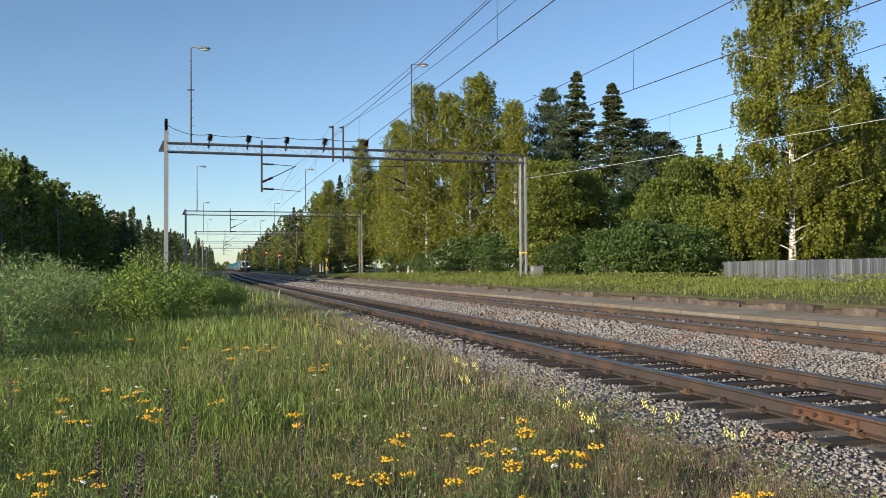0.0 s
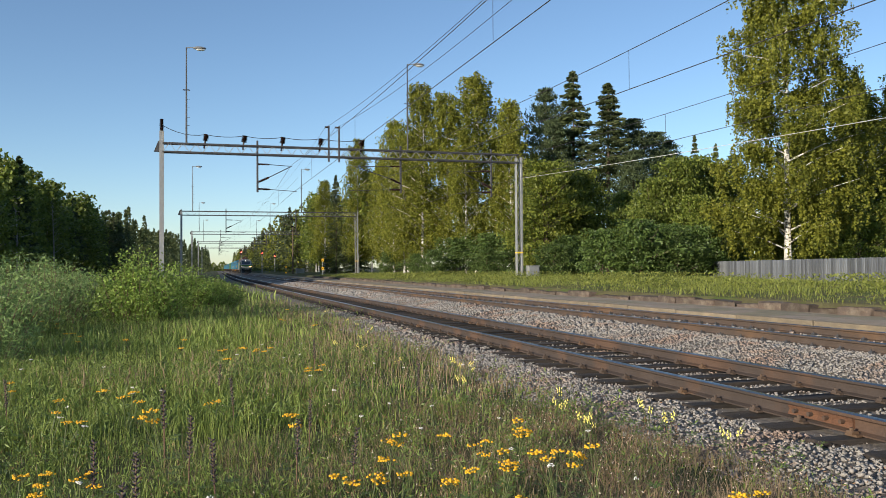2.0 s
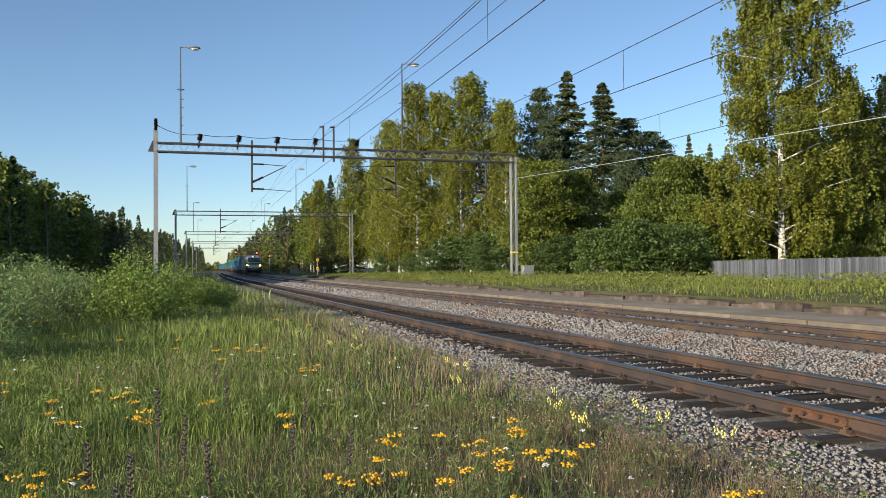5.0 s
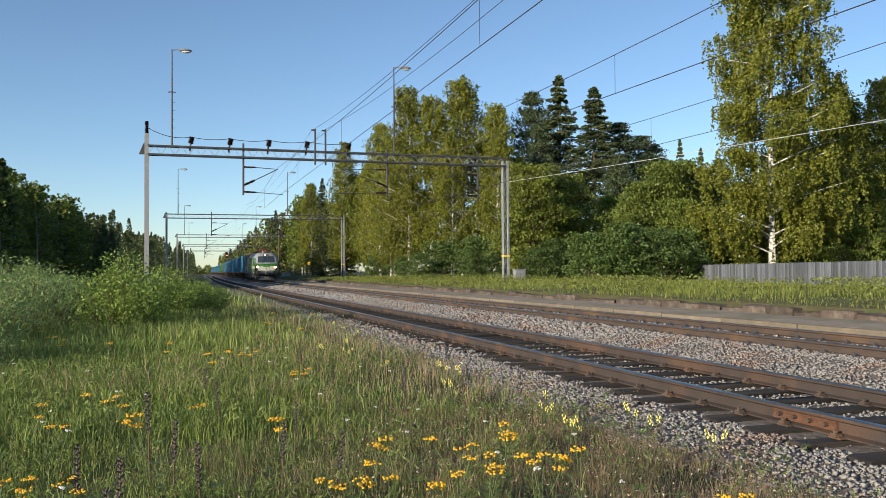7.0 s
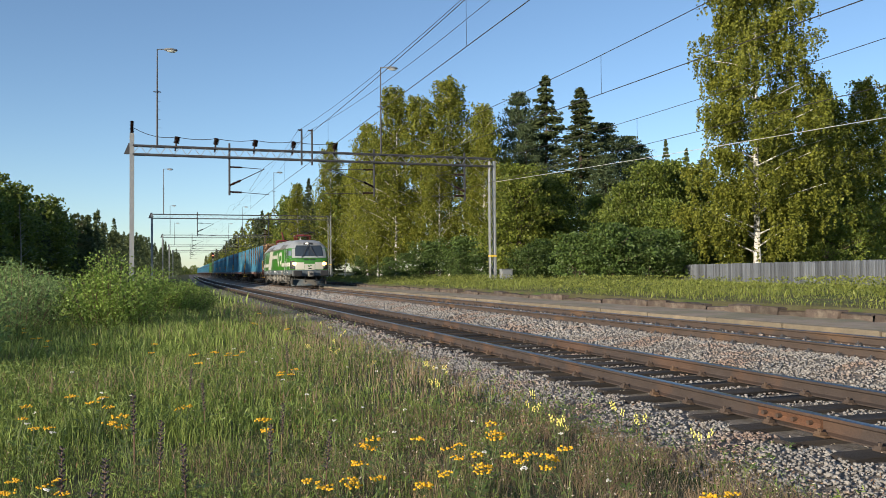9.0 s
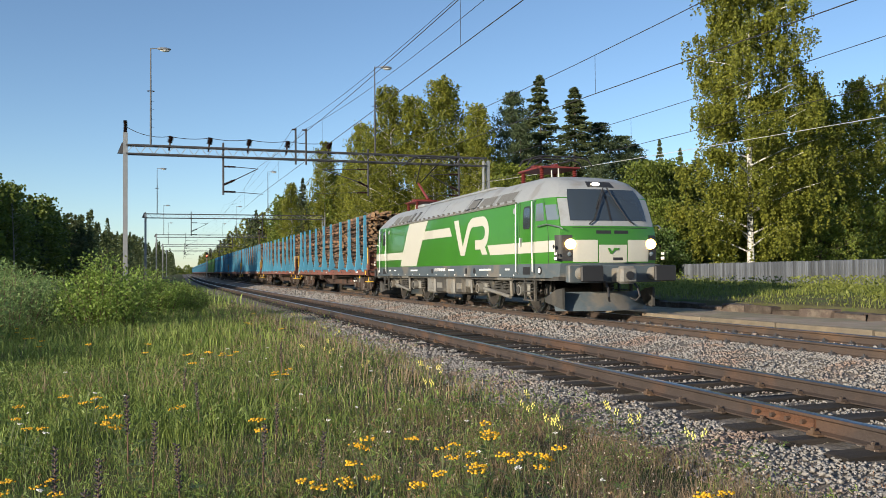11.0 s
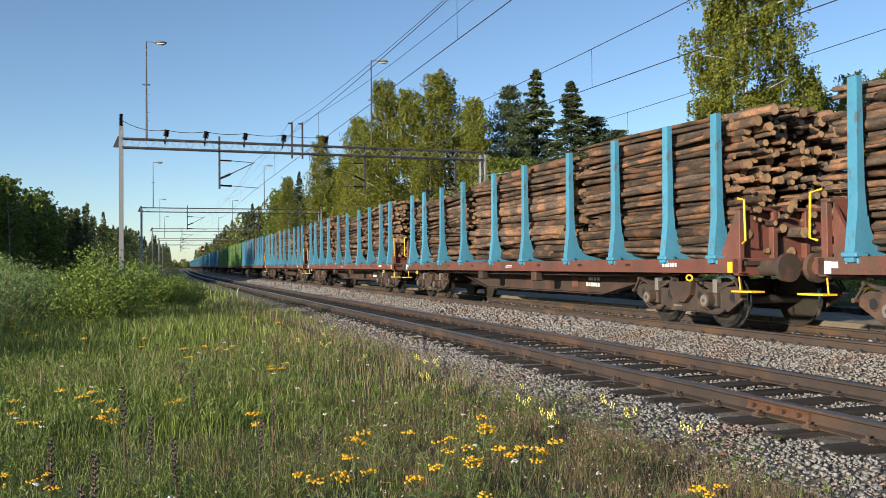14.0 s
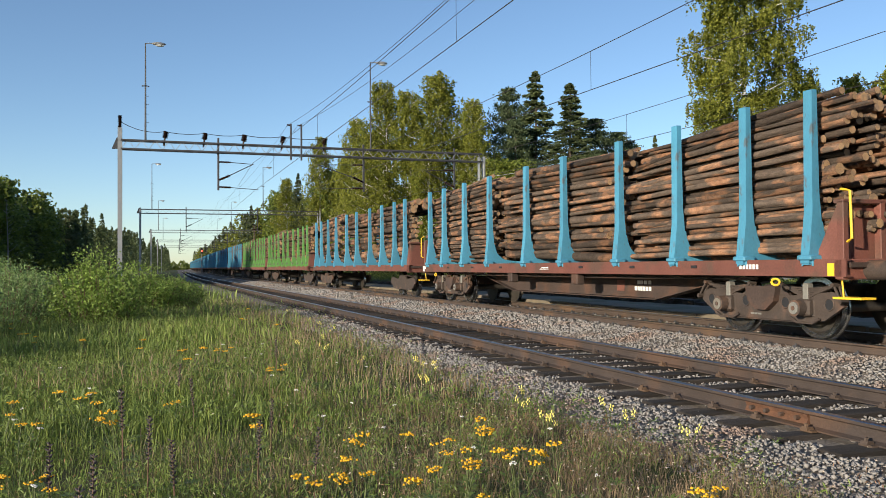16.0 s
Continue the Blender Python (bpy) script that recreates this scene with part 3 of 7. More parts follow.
# ================= the train: materials =================
T = dict(
    green=material("green_paint", (0.038, 0.165, 0.014), 0.34, vary=0.04, scale=0.6, fine=20, bump=0.01, coat=0.35, second=(0.034, 0.145, 0.014), blot=0.2, blot_scale=0.5),
    white=material("cream_white_paint", (0.50, 0.485, 0.42), 0.38, vary=0.04, scale=0.8, fine=20, bump=0.01, coat=0.3, second=(0.44, 0.42, 0.36), blot=0.15, blot_scale=0.8),
    roof=material("roof_grey_paint", (0.28, 0.295, 0.305), 0.5, vary=0.08, scale=1.2, fine=30, bump=0.03, second=(0.22, 0.22, 0.215), blot=0.3),
    band=material("slate_grey_paint", (0.07, 0.09, 0.105), 0.55, vary=0.15, scale=1.5, fine=30, bump=0.03, second=(0.14, 0.13, 0.115), blot=0.3),
    under=material("grimy_underframe", (0.045, 0.043, 0.039), 0.8, vary=0.35, scale=3, fine=30, bump=0.2, second=(0.09, 0.08, 0.065), blot=0.35, blot_scale=2),
    box=material("equipment_grey", (0.17, 0.165, 0.15), 0.65, vary=0.2, scale=3, fine=30, bump=0.05, second=(0.17, 0.15, 0.12), blot=0.35, blot_scale=2),
    # rubber and black fittings; also the painted dark inside holes and recesses
    dark=material("black_rubber_and_recess", (0.018, 0.018, 0.02), 0.6, vary=0.1, bump=0.05),
    grille=material("grille_mesh", (0.17, 0.165, 0.15), 0.6, 0.2, vary=0.15, scale=2, fine=200, bump=0.3),
    wheel=material("wheel_steel", (0.08, 0.07, 0.06), 0.5, 0.6, vary=0.3, scale=4, fine=40, bump=0.1),
    tread=material("wheel_tread", (0.5, 0.49, 0.47), 0.25, 1.0, vary=0.1, bump=0),
    red=material("insulator_red", (0.17, 0.03, 0.026), 0.5, vary=0.15, bump=0.05),
    steelbar=material("handrail_steel", (0.5, 0.5, 0.5), 0.35, 0.9, vary=0.1, bump=0.02),
    lampglow=glowing("headlamp_glow", (1.0, 0.52, 0.13), 7.0),
    lampwhite=glowing("top_lamp_glow", (1.0, 0.9, 0.7), 2.5),
    print=material("white_lettering", (0.7, 0.7, 0.68), 0.6, bump=0),
    wagon=material("wagon_oxide_red", (0.155, 0.058, 0.042), 0.65, vary=0.25, scale=2.5, fine=30, bump=0.15, second=(0.11, 0.058, 0.042), blot=0.4, blot_scale=1.4, ob_random=0.12),
    wagon_low=material("wagon_brown_grime", (0.05, 0.033, 0.027), 0.75, vary=0.3, scale=2.5, fine=30, bump=0.2, second=(0.08, 0.042, 0.028), blot=0.4, blot_scale=1.6),
    blue=material("stake_blue_paint", (0.065, 0.25, 0.38), 0.55, vary=0.12, scale=5, fine=40, bump=0.08, second=(0.10, 0.13, 0.15), blot=0.08, blot_scale=9, ob_random=0.12, stretch=(1, 1, 0.5)),
    gstake=material("stake_green_paint", (0.11, 0.28, 0.07), 0.5, vary=0.15, scale=3, fine=40, bump=0.08, second=(0.12, 0.13, 0.10), blot=0.3, blot_scale=4),
    yellow=material("yellow_handle_paint", (0.80, 0.50, 0.03), 0.5, vary=0.1, bump=0.05),
    bogie=material("bogie_grime", (0.052, 0.038, 0.031), 0.75, vary=0.35, scale=4, fine=40, bump=0.25, second=(0.105, 0.06, 0.04), blot=0.4, blot_scale=2.2),
    bark=material("log_bark", (0.085, 0.064, 0.05), 0.92, vary=0.5, scale=1.1, fine=4.5, bump=0.9, second=(0.235, 0.125, 0.072), blot=0.45, blot_scale=0.22, ob_random=0.5, stretch=(1, 38, 1), spec=0.2),
    bark_mass=material("log_bark_inner", (0.085, 0.064, 0.05), 0.92, vary=0.5, scale=14, fine=60, bump=0.9, second=(0.235, 0.125, 0.072), blot=0.45, blot_scale=3.0, island=0.5, stretch=(1, 0.5, 1), spec=0.2),
    cut=material("log_cut_end", (0.33, 0.205, 0.105), 0.85, vary=0.25, scale=10, fine=60, bump=0.3, second=(0.22, 0.15, 0.095), blot=0.45, blot_scale=6, ob_random=0.35),
    sign=material("blue_placard", (0.05, 0.09, 0.16), 0.5, bump=0.02),
)


def glass_mat(name, tint):
    m = bpy.data.materials.new(name)
    m.use_nodes = True
    b = m.node_tree.nodes["Principled BSDF"]
    b.inputs["Base Color"].default_value = (*tint, 1)
    b.inputs["Roughness"].default_value = 0.06
    b.inputs["Specular IOR Level"].default_value = 0.9
    b.inputs["Coat Weight"].default_value = 0.6
    return m


T["glass"] = glass_mat("tinted_cab_glass", (0.035, 0.045, 0.055))
T["sideglass"] = glass_mat("grey_side_glass", (0.12, 0.15, 0.17))

# ================= the electric locomotive =================
LOCO = 18.98
ZS = [0.95, 1.30, 1.6, 1.9, 2.12, 2.25, 2.6, 2.92, 3.16, 3.34, 3.47, 3.56]
NOSE = [0.86, 0.76, 0.74, 0.75, 0.78, 0.82, 0.95, 1.09, 1.26, 1.48, 1.84, 2.40]
HALF = [1.49, 1.49, 1.49, 1.49, 1.485, 1.48, 1.465, 1.44, 1.24, 1.09, 0.97, 0.80]
FLAT = [0.95, 0.99, 1.00, 1.00, 1.00, 0.99, 0.97, 0.94, 0.86, 0.78, 0.70, 0.56]


def at_z(table, z):
    return float(np.interp(z, ZS, table))


def nose_line(z):
    """Half of the nose's outline at a height, from the middle to where the side begins."""
    n, w, f = at_z(NOSE, z), at_z(HALF, z), at_z(FLAT, z)
    return [(0, n), (f * 0.55, n + 0.02), (f, n + 0.08), (f + (w - f) * 0.65, n + 0.20), (w, n + 0.50)]


def nose_point(s, z):
    line = nose_line(z)
    i = min(int(s), 3)
    a, b, k = line[i], line[i + 1], s - i
    return a[0] + (b[0] - a[0]) * k, a[1] + (b[1] - a[1]) * k


def ring_at(z):
    h = nose_line(z)
    front = [(-x, y) for x, y in reversed(h[1:])] + h
    back = [(x, LOCO - y) for x, y in reversed(front)]
    return [(x, y, z) for x, y in front + [(at_z(HALF, z), LOCO / 2)] + back + [(-at_z(HALF, z), LOCO / 2)]]


def shell(zs, cap_top=False):
    mb = MB().loft([ring_at(z) for z in zs], True, False)
    if cap_top:
        r = ring_at(zs[-1])
        mid = [(x * 0.55, 9.49 + (y - 9.49) * 0.9, zs[-1] + 0.05) for x, y, z in r]
        mb.loft([r, mid], True, False)
        mb.add(mid, [tuple(range(len(mid)))])
    return mb


def nose_patch(ss, zs, off, mirror=False):
    """A panel that lies on the nose. ss: stations of the outline, negative to the other side."""
    rows = []
    for z in zs:
        row = []
        for s in ss:
            x, y = nose_point(abs(s), z)
            x0, y0 = nose_point(max(abs(s) - 0.05, 0), z)
            x1, y1 = nose_point(min(abs(s) + 0.05, 4), z)
            n = Vector((y1 - y0, -(x1 - x0))).normalized()
            if n.y > 0:
                n = -n
            x, y = x + abs(n.x) * off, y + n.y * off
            if s < 0:
                x = -x
            row.append((x, LOCO - y if mirror else y, z))
        rows.append(row)
    return MB().loft(rows, False, False)


def side_panel(poly, side, off=0.005, thick=0.004):
    """A flat outline of (y, z) laid on the side wall, cut at the heights where the wall bends."""
    z0, z1 = min(z for _, z in poly), max(z for _, z in poly)
    levels = sorted({z0, z1, *[z for _, z in poly], *[z for z in ZS if z0 < z < z1]})
    outer, inner = [], []
    for z in levels:
        cuts = []
        for (ya, za), (yb, zb) in zip(poly, poly[1:] + poly[:1]):
            if za == zb:
                if za == z:
                    cuts += [ya, yb]
            elif min(za, zb) <= z <= max(za, zb):
                cuts.append(ya + (yb - ya) * (z - za) / (zb - za))
        outer.append([(side * (at_z(HALF, z) + off), y, z) for y in (min(cuts), max(cuts))])
        inner.append([(side * (at_z(HALF, z) - 0.02), y, z) for y in (min(cuts), max(cuts))])
    mb = MB()
    mb.loft([[a[0], a[1], b[1], b[0]] for a, b in zip(outer, inner)], True, True)
    return mb


def side_stroke(path, width, side, off):
    """A band of even width that follows a line of (y, z) on the side wall."""
    mb, n = MB(), len(path)
    outer, inner = [], []
    for i, (y, z) in enumerate(path):
        a, b = path[max(i - 1, 0)], path[min(i + 1, n - 1)]
        d = Vector((b[0] - a[0], b[1] - a[1])).normalized() * (width / 2)
        outer.append((y - d.y, z + d.x))
        inner.append((y + d.y, z - d.x))
    rows = []
    for (ya, za), (yb, zb) in zip(outer, inner):
        rows.append([(side * (at_z(HALF, z) + o), y, z) for y, z, o in ((ya, za, off), (yb, zb, off), (yb, zb, -0.01), (ya, za, -0.01))])
    return mb.loft(rows, True, True)


def frange(a, b, n):
    return [a + (b - a) * i / n for i in range(n + 1)]


def rounded(y0, y1, z0, z1, r, n=4):
    pts = []
    for cy, cz, a0 in ((y1 - r, z1 - r, 0), (y0 + r, z1 - r, 90), (y0 + r, z0 + r, 180), (y1 - r, z0 + r, 270)):
        for i in range(n + 1):
            a = radians(a0 + 90 * i / n)
            pts.append((cy + r * math.cos(a), cz + r * math.sin(a)))
    return pts


def wheelset(r, parent, y, hub=True):
    """Two wheels on an axle, about its own middle."""
    mb = MB()
    for s in (-1, 1):
        x = s * 0.80
        prof = [(x - s * 0.075, 0.10), (x - s * 0.07, r * 0.80), (x - s * 0.075, r + 0.028), (x - s * 0.045, r + 0.028), (x - s * 0.035, r), (x + s * 0.06, r - 0.006), (x + s * 0.065, r * 0.82), (x + s * 0.02, r * 0.76), (x + s * 0.015, r * 0.35), (x + s * 0.05, r * 0.3), (x + s * 0.055, 0.06)]
        n = 28
        rings = [[(px, pr * math.cos(2 * math.pi * k / n), pr * math.sin(2 * math.pi * k / n)) for k in range(n)] for px, pr in prof]
        start = len(mb.f)
        mb.loft(rings, True, True)
        for k in range(start + 2 * n, start + 6 * n):
            mb.m[k] = 1
        for k in range(3):
            a = 2 * math.pi * k / 3
            mb.cyl((x + s * 0.01, r * 0.55 * math.cos(a), r * 0.55 * math.sin(a)), (x + s * 0.026, r * 0.55 * math.cos(a), r * 0.55 * math.sin(a)), 0.05, n=8)
    mb.cyl((-0.8, 0, 0), (0.8, 0, 0), 0.085, n=12)
    return part("wheelset", mb, [T["wheel"], T["tread"]], parent, "steel wheels on an axle", at=pose(0, y, r))


def spring(x, y, z0, z1, r, wire, parent, turns=5):
    pts = [(x + r * math.cos(2 * math.pi * k / 8), y + r * math.sin(2 * math.pi * k / 8), z0 + (z1 - z0) * k / (8 * turns)) for k in range(8 * turns + 1)]
    return part("coil_spring", MB().tube(pts, wire, 5), T["under"], parent)


def text_bars(parent, side, y, z, lengths, h, half, mat, gap=0.03):
    """A line of lettering too small to read, as plain bars."""
    for w in lengths:
        part("marking", MB().box(side * half - 0.004, side * half + 0.004, y, y + w, z, z + h), mat, parent)
        y += w + gap


def loco_bogie(loco, yc):
    b = part("bogie", MB().box(-0.25, 0.25, yc - 1.4, yc + 1.4, 0.5, 0.85, 0.03), T["under"], loco, "grimy grey locomotive bogie")
    for s in (-1, 1):
        x = s * 1.12
        part("side_frame", MB().prism([(yc - 2.2, 0.78), (yc - 2.2, 0.95), (yc - 0.9, 0.97), (yc - 0.6, 0.72), (yc + 0.6, 0.72), (yc + 0.9, 0.97), (yc + 2.2, 0.95), (yc + 2.2, 0.78), (yc + 1.0, 0.78), (yc + 0.75, 0.50), (yc - 0.75, 0.50), (yc - 1.0, 0.78)], "x", x - 0.07, x + 0.07), T["under"], b)
        for a in (-1.5, 1.5):
            ab = part("axle_box", MB().box(x - 0.10, x + 0.16, yc + a - 0.26, yc + a + 0.26, 0.46, 0.80, 0.05).cyl((x + s * 0.10, yc + a, 0.62), (x + s * 0.27, yc + a, 0.62), 0.15, n=14), T["box"], b)
            part("axle_cap", MB().cyl((x + s * 0.27, yc + a, 0.62), (x + s * 0.30, yc + a, 0.62), 0.10, n=12), T["under"], ab)
            for d in (-0.42, 0.42):
                spring(x, yc + a + d, 0.55, 0.92, 0.085, 0.02, b)
            part("damper", MB().cyl((x + s * 0.22, yc + a + 0.55, 0.45), (x + s * 0.22, yc + a + 0.62, 0.98), 0.045, n=10), T["box"], b)
            part("brake_shoe", MB().box(s * 0.74, s * 0.9, yc + a - 0.80, yc + a - 0.66, 0.4, 0.8, 0.02), T["under"], b)
        for d in (-0.28, 0.28):
            spring(x + s * 0.05, yc + d, 0.62, 1.0, 0.13, 0.03, b)
        part("traction_rod", MB().cyl((x + s * 0.2, yc - 0.8, 0.42), (x + s * 0.2, yc + 1.1, 0.62), 0.05, n=10), T["box"], b)
        part("yaw_damper", MB().cyl((x + s * 0.28, yc - 1.1, 0.92), (x + s * 0.28, yc - 0.2, 0.92), 0.06, n=10), T["box"], b)
        part("sand_pipe", MB().tube([(s * 0.86, yc - 2.35, 0.9), (s * 0.86, yc - 2.3, 0.4), (s * 0.82, yc - 2.15, 0.12)], 0.025, 6), T["under"], b)


def loco_cab(loco, mirror):
    """All that sits on one end of the locomotive."""
    def yy(y):
        return LOCO - y if mirror else y
    fr = "far cab" if mirror else "leading cab"
    ctr = frange(-3.3, 3.3, 26)
    part("windscreen_surround", nose_patch(frange(-2.9, 2.9, 24), frange(2.2, 3.27, 8), 0.006, mirror), T["roof"], loco, "light grey panel round the windscreen")
    w = part("windscreen", nose_patch(frange(-2.2, 2.2, 18), frange(2.33, 3.13, 6), 0.014, mirror), T["glass"], loco, "dark reflecting two-part windscreen")
    part("centre_bar", nose_patch(frange(-0.05, 0.05, 2), frange(2.33, 3.13, 6), 0.02, mirror), T["dark"], w)
    for s in (-1, 1):
        y0, y1 = at_z(NOSE, 2.3) - 0.05, at_z(NOSE, 2.95) - 0.06
        part("wiper", MB().tube([(s * 0.62, yy(y0), 2.24), (s * 0.45, yy(y0 + 0.02), 2.36), (s * 0.12, yy(y1 - 0.03), 2.98)], 0.018, 5).tube([(s * 0.05, yy(y1 + 0.06), 3.16), (s * 0.34, yy(y0 + 0.15), 2.62)], 0.016, 5), T["dark"], w)
        part("white_mask", nose_patch(frange(s * 0.75, s * 2.15, 8), frange(1.33, 1.86, 5), 0.006, mirror), T["white"], loco)
        lamp = part("lamp_cluster", nose_patch(frange(s * 2.15, s * 3.45, 8), frange(1.36, 1.98, 6), 0.012, mirror), T["dark"], loco, "black headlamp housing")
        lx, ly = nose_point(2.3, 1.76)
        part("headlamp", MB().ball((s * (lx + 0.01), yy(ly - 0.03), 1.76), (0.16, 0.06, 0.13), 12, 6), T["lampglow"] if not mirror else T["dark"], lamp, "lit amber headlamp")
        part("marker_lamp", MB().ball((s * (lx + 0.03), yy(ly - 0.01), 1.52), (0.06, 0.04, 0.06), 10, 5), T["sideglass"], lamp)
        part("air_slot", nose_patch(frange(s * 0.08, s * 0.8, 5), [2.01, 2.035, 2.09], 0.008, mirror), T["dark"], loco)
        part("front_seam", nose_patch(frange(s * 0.0, s * 2.1, 6), [2.145, 2.16], 0.007, mirror), T["dark"], loco)
        # buffers
        bx = s * 0.98
        bf = part("buffer", MB().cyl((bx, yy(0.62), 1.05), (bx, yy(0.28), 1.05), 0.15, n=16), T["box"], loco, "grey sprung buffer")
        part("buffer_stem", MB().cyl((bx, yy(0.28), 1.05), (bx, yy(0.08), 1.05), 0.10, n=16), T["steelbar"], bf)
        part("buffer_plate", MB().box(bx - 0.29, bx + 0.29, min(yy(0.0), yy(0.08)), max(yy(0.0), yy(0.08)), 0.86, 1.24, 0.025), T["dark"], bf)
        part("brake_hose", MB().tube([(s * 0.38, yy(0.5), 0.86), (s * 0.40, yy(0.32), 0.7), (s * 0.42, yy(0.26), 0.5), (s * 0.36, yy(0.34), 0.4), (s * 0.3, yy(0.48), 0.46)], 0.028, 7), T["dark"], loco)
    part("white_mask", nose_patch(frange(-0.7, 0.7, 6), frange(1.31, 1.74, 4), 0.006, mirror), T["white"], loco)
    logo = MB().prism([(-0.16, 1.66), (-0.10, 1.66), (-0.05, 1.57), (0.02, 1.66), (0.16, 1.66), (0.13, 1.61), (0.05, 1.61), (-0.04, 1.52), (-0.09, 1.52)], "y", yy(at_z(NOSE, 1.6) - 0.012), yy(at_z(NOSE, 1.6) - 0.02))
    part("emblem", logo, T["green"], loco)
    part("number_bars", MB().box(-0.13, 0.13, min(yy(0.515), yy(0.535)), max(yy(0.515), yy(0.535)), 1.36, 1.43), T["dark"], loco)
    top = part("top_lamp_housing", nose_patch(frange(-0.8, 0.8, 8), frange(3.19, 3.35, 3), 0.012, mirror), T["dark"], loco)
    part("top_lamp", MB().ball((-0.12, yy(at_z(NOSE, 3.27) - 0.03), 3.27), (0.13, 0.05, 0.05), 10, 5), T["lampwhite"] if not mirror else T["sideglass"], top)
    # lower front: beam, coupling, plough
    part("buffer_beam", MB().box(-1.28, 1.28, min(yy(0.6), yy(0.8)), max(yy(0.6), yy(0.8)), 0.83, 1.26, 0.03), T["band"], loco)
    cp = part("coupler", MB().box(-0.14, 0.14, min(yy(0.15), yy(0.7)), max(yy(0.15), yy(0.7)), 0.84, 1.18, 0.04).box(-0.22, 0.22, min(yy(0.02), yy(0.3)), max(yy(0.02), yy(0.3)), 0.80, 1.22, 0.06), T["box"], loco, "heavy drawhook coupler")
    part("coupler_head", MB().cyl((0.0, yy(0.05), 1.0), (0.0, yy(-0.02), 1.0), 0.1, n=12), T["dark"], cp)
    rows = []
    for z, k in ((0.14, 0.0), (0.28, 0.06), (0.45, 0.20), (0.60, 0.30)):
        rows.append([(x, yy(0.88 + k + 0.20 * (abs(x) / 1.3) ** 2 * 2.2), z) for x in frange(-1.28, 1.28, 12)])
    part("snow_plough", MB().loft(rows, False, False).loft([[(x, y + (0.03 if not mirror else -0.03), z) for x, y, z in r] for r in rows], False, False), T["band"], loco, "curved steel snow plough")
    for s in (-1, 1):
        part("plough_corner", MB().prism([(yy(0.95), 0.20), (yy(1.9), 0.34), (yy(1.9), 0.44), (yy(1.3), 0.66), (yy(0.95), 0.70)], "x", s * 1.22, s * 1.28), T["under"], loco)
        # cab door with its window, handrails, steps
        d = part("cab_door", side_panel([(yy(2.12), 1.34), (yy(2.92), 1.34), (yy(2.92), 2.90), (yy(2.12), 2.90)], s, 0.004), T["green"], loco, "green cab door")
        part("door_stripe", side_panel([(yy(2.12), 1.575), (yy(2.92), 1.575), (yy(2.92), 1.855), (yy(2.12), 1.855)], s, 0.010), T["white"], d)
        part("door_window", side_panel([(yy(a), b) for a, b in rounded(2.28, 2.72, 2.19, 2.78, 0.1)], s, 0.009), T["dark"], d)
        part("door_glass", side_panel([(yy(a), b) for a, b in rounded(2.32, 2.68, 2.23, 2.74, 0.08)], s, 0.012), T["glass"], d)
        for e in (2.12, 2.92):
            part("door_seam", side_panel([(yy(e - 0.008), 1.33), (yy(e + 0.008), 1.33), (yy(e + 0.008), 2.9), (yy(e - 0.008), 2.9)], s, 0.007), T["dark"], d)
        part("door_handle", MB().box(s * 1.49, s * 1.53, yy(2.8) - 0.03, yy(2.8) + 0.03, 1.75, 1.98, 0.008), T["steelbar"], d)
        for e in (2.02, 3.02):
            part("handrail", MB().tube([(s * 1.45, yy(e), 2.9), (s * 1.55, yy(e), 2.86), (s * 1.56, yy(e), 2.1), (s * 1.56, yy(e), 1.1), (s * 1.49, yy(e), 1.05)], 0.018, 7), T["steelbar"], loco)
        part("cab_window", side_panel([(yy(1.98), 2.36), (yy(1.98), 2.80), (yy(1.58), 2.80), (yy(1.48), 2.36)], s, 0.006), T["sideglass"], loco, "grey-tinted cab side window")
        part("window_seam", nose_patch([s * 3.96, s * 3.99], frange(1.3, 2.9, 8), 0.008, mirror), T["dark"], loco)
        part("cab_quarterlight", nose_patch([s * k for k in (2.95, 3.3, 3.6, 3.93)], frange(2.36, 2.74, 4), 0.010, mirror), T["sideglass"], loco)
        part("side_stripe", nose_patch(frange(s * 3.45, s * 4.0, 5), [1.575, 1.7, 1.855], 0.006, mirror), T["white"], loco)
        part("grab_bar", MB().tube([(s * 1.51, yy(1.75), 2.20), (s * 1.56, yy(1.7), 2.22), (s * 1.56, yy(1.2), 2.25), (s * 1.40, yy(0.85), 2.17), (s * 1.33, yy(0.8), 2.12)], 0.016, 7), T["steelbar"], loco)
        st = part("steps", MB().box(s * 1.36, s * 1.42, yy(2.22) - 0.03, yy(2.22) + 0.03, 0.35, 0.98), T["under"], loco, "dark access steps below the cab door")
        part("step_side", MB().box(s * 1.36, s * 1.42, yy(2.82) - 0.03, yy(2.82) + 0.03, 0.35, 0.98), T["under"], st)
        for z in (0.36, 0.58, 0.80):
            part("tread", MB().box(s * 1.22, s * 1.46, yy(2.52) - 0.29, yy(2.52) + 0.29, z, z + 0.03), T["under"], st)
        # flat dark panel: the step recess's shade as colour, nothing is cut in
        part("step_recess", side_panel([(yy(2.3), 1.03), (yy(2.74), 1.03), (yy(2.74), 1.22), (yy(2.3), 1.22)], s, 0.006), T["dark"], loco)
        part("filler_cap", MB().cyl((s * 1.48, yy(1.72), 1.13), (s * 1.51, yy(1.72), 1.13), 0.10, n=16), T["dark"], loco)
        part("filler_disc", MB().cyl((s * 1.50, yy(1.72), 1.13), (s * 1.52, yy(1.72), 1.13), 0.065, n=14), T["print"], loco)
        part("tail_lens", MB().cyl((s * 1.485, yy(0.98), 1.70), (s * 1.48, yy(0.98), 1.70), 0.05, n=12), T["dark"], loco)
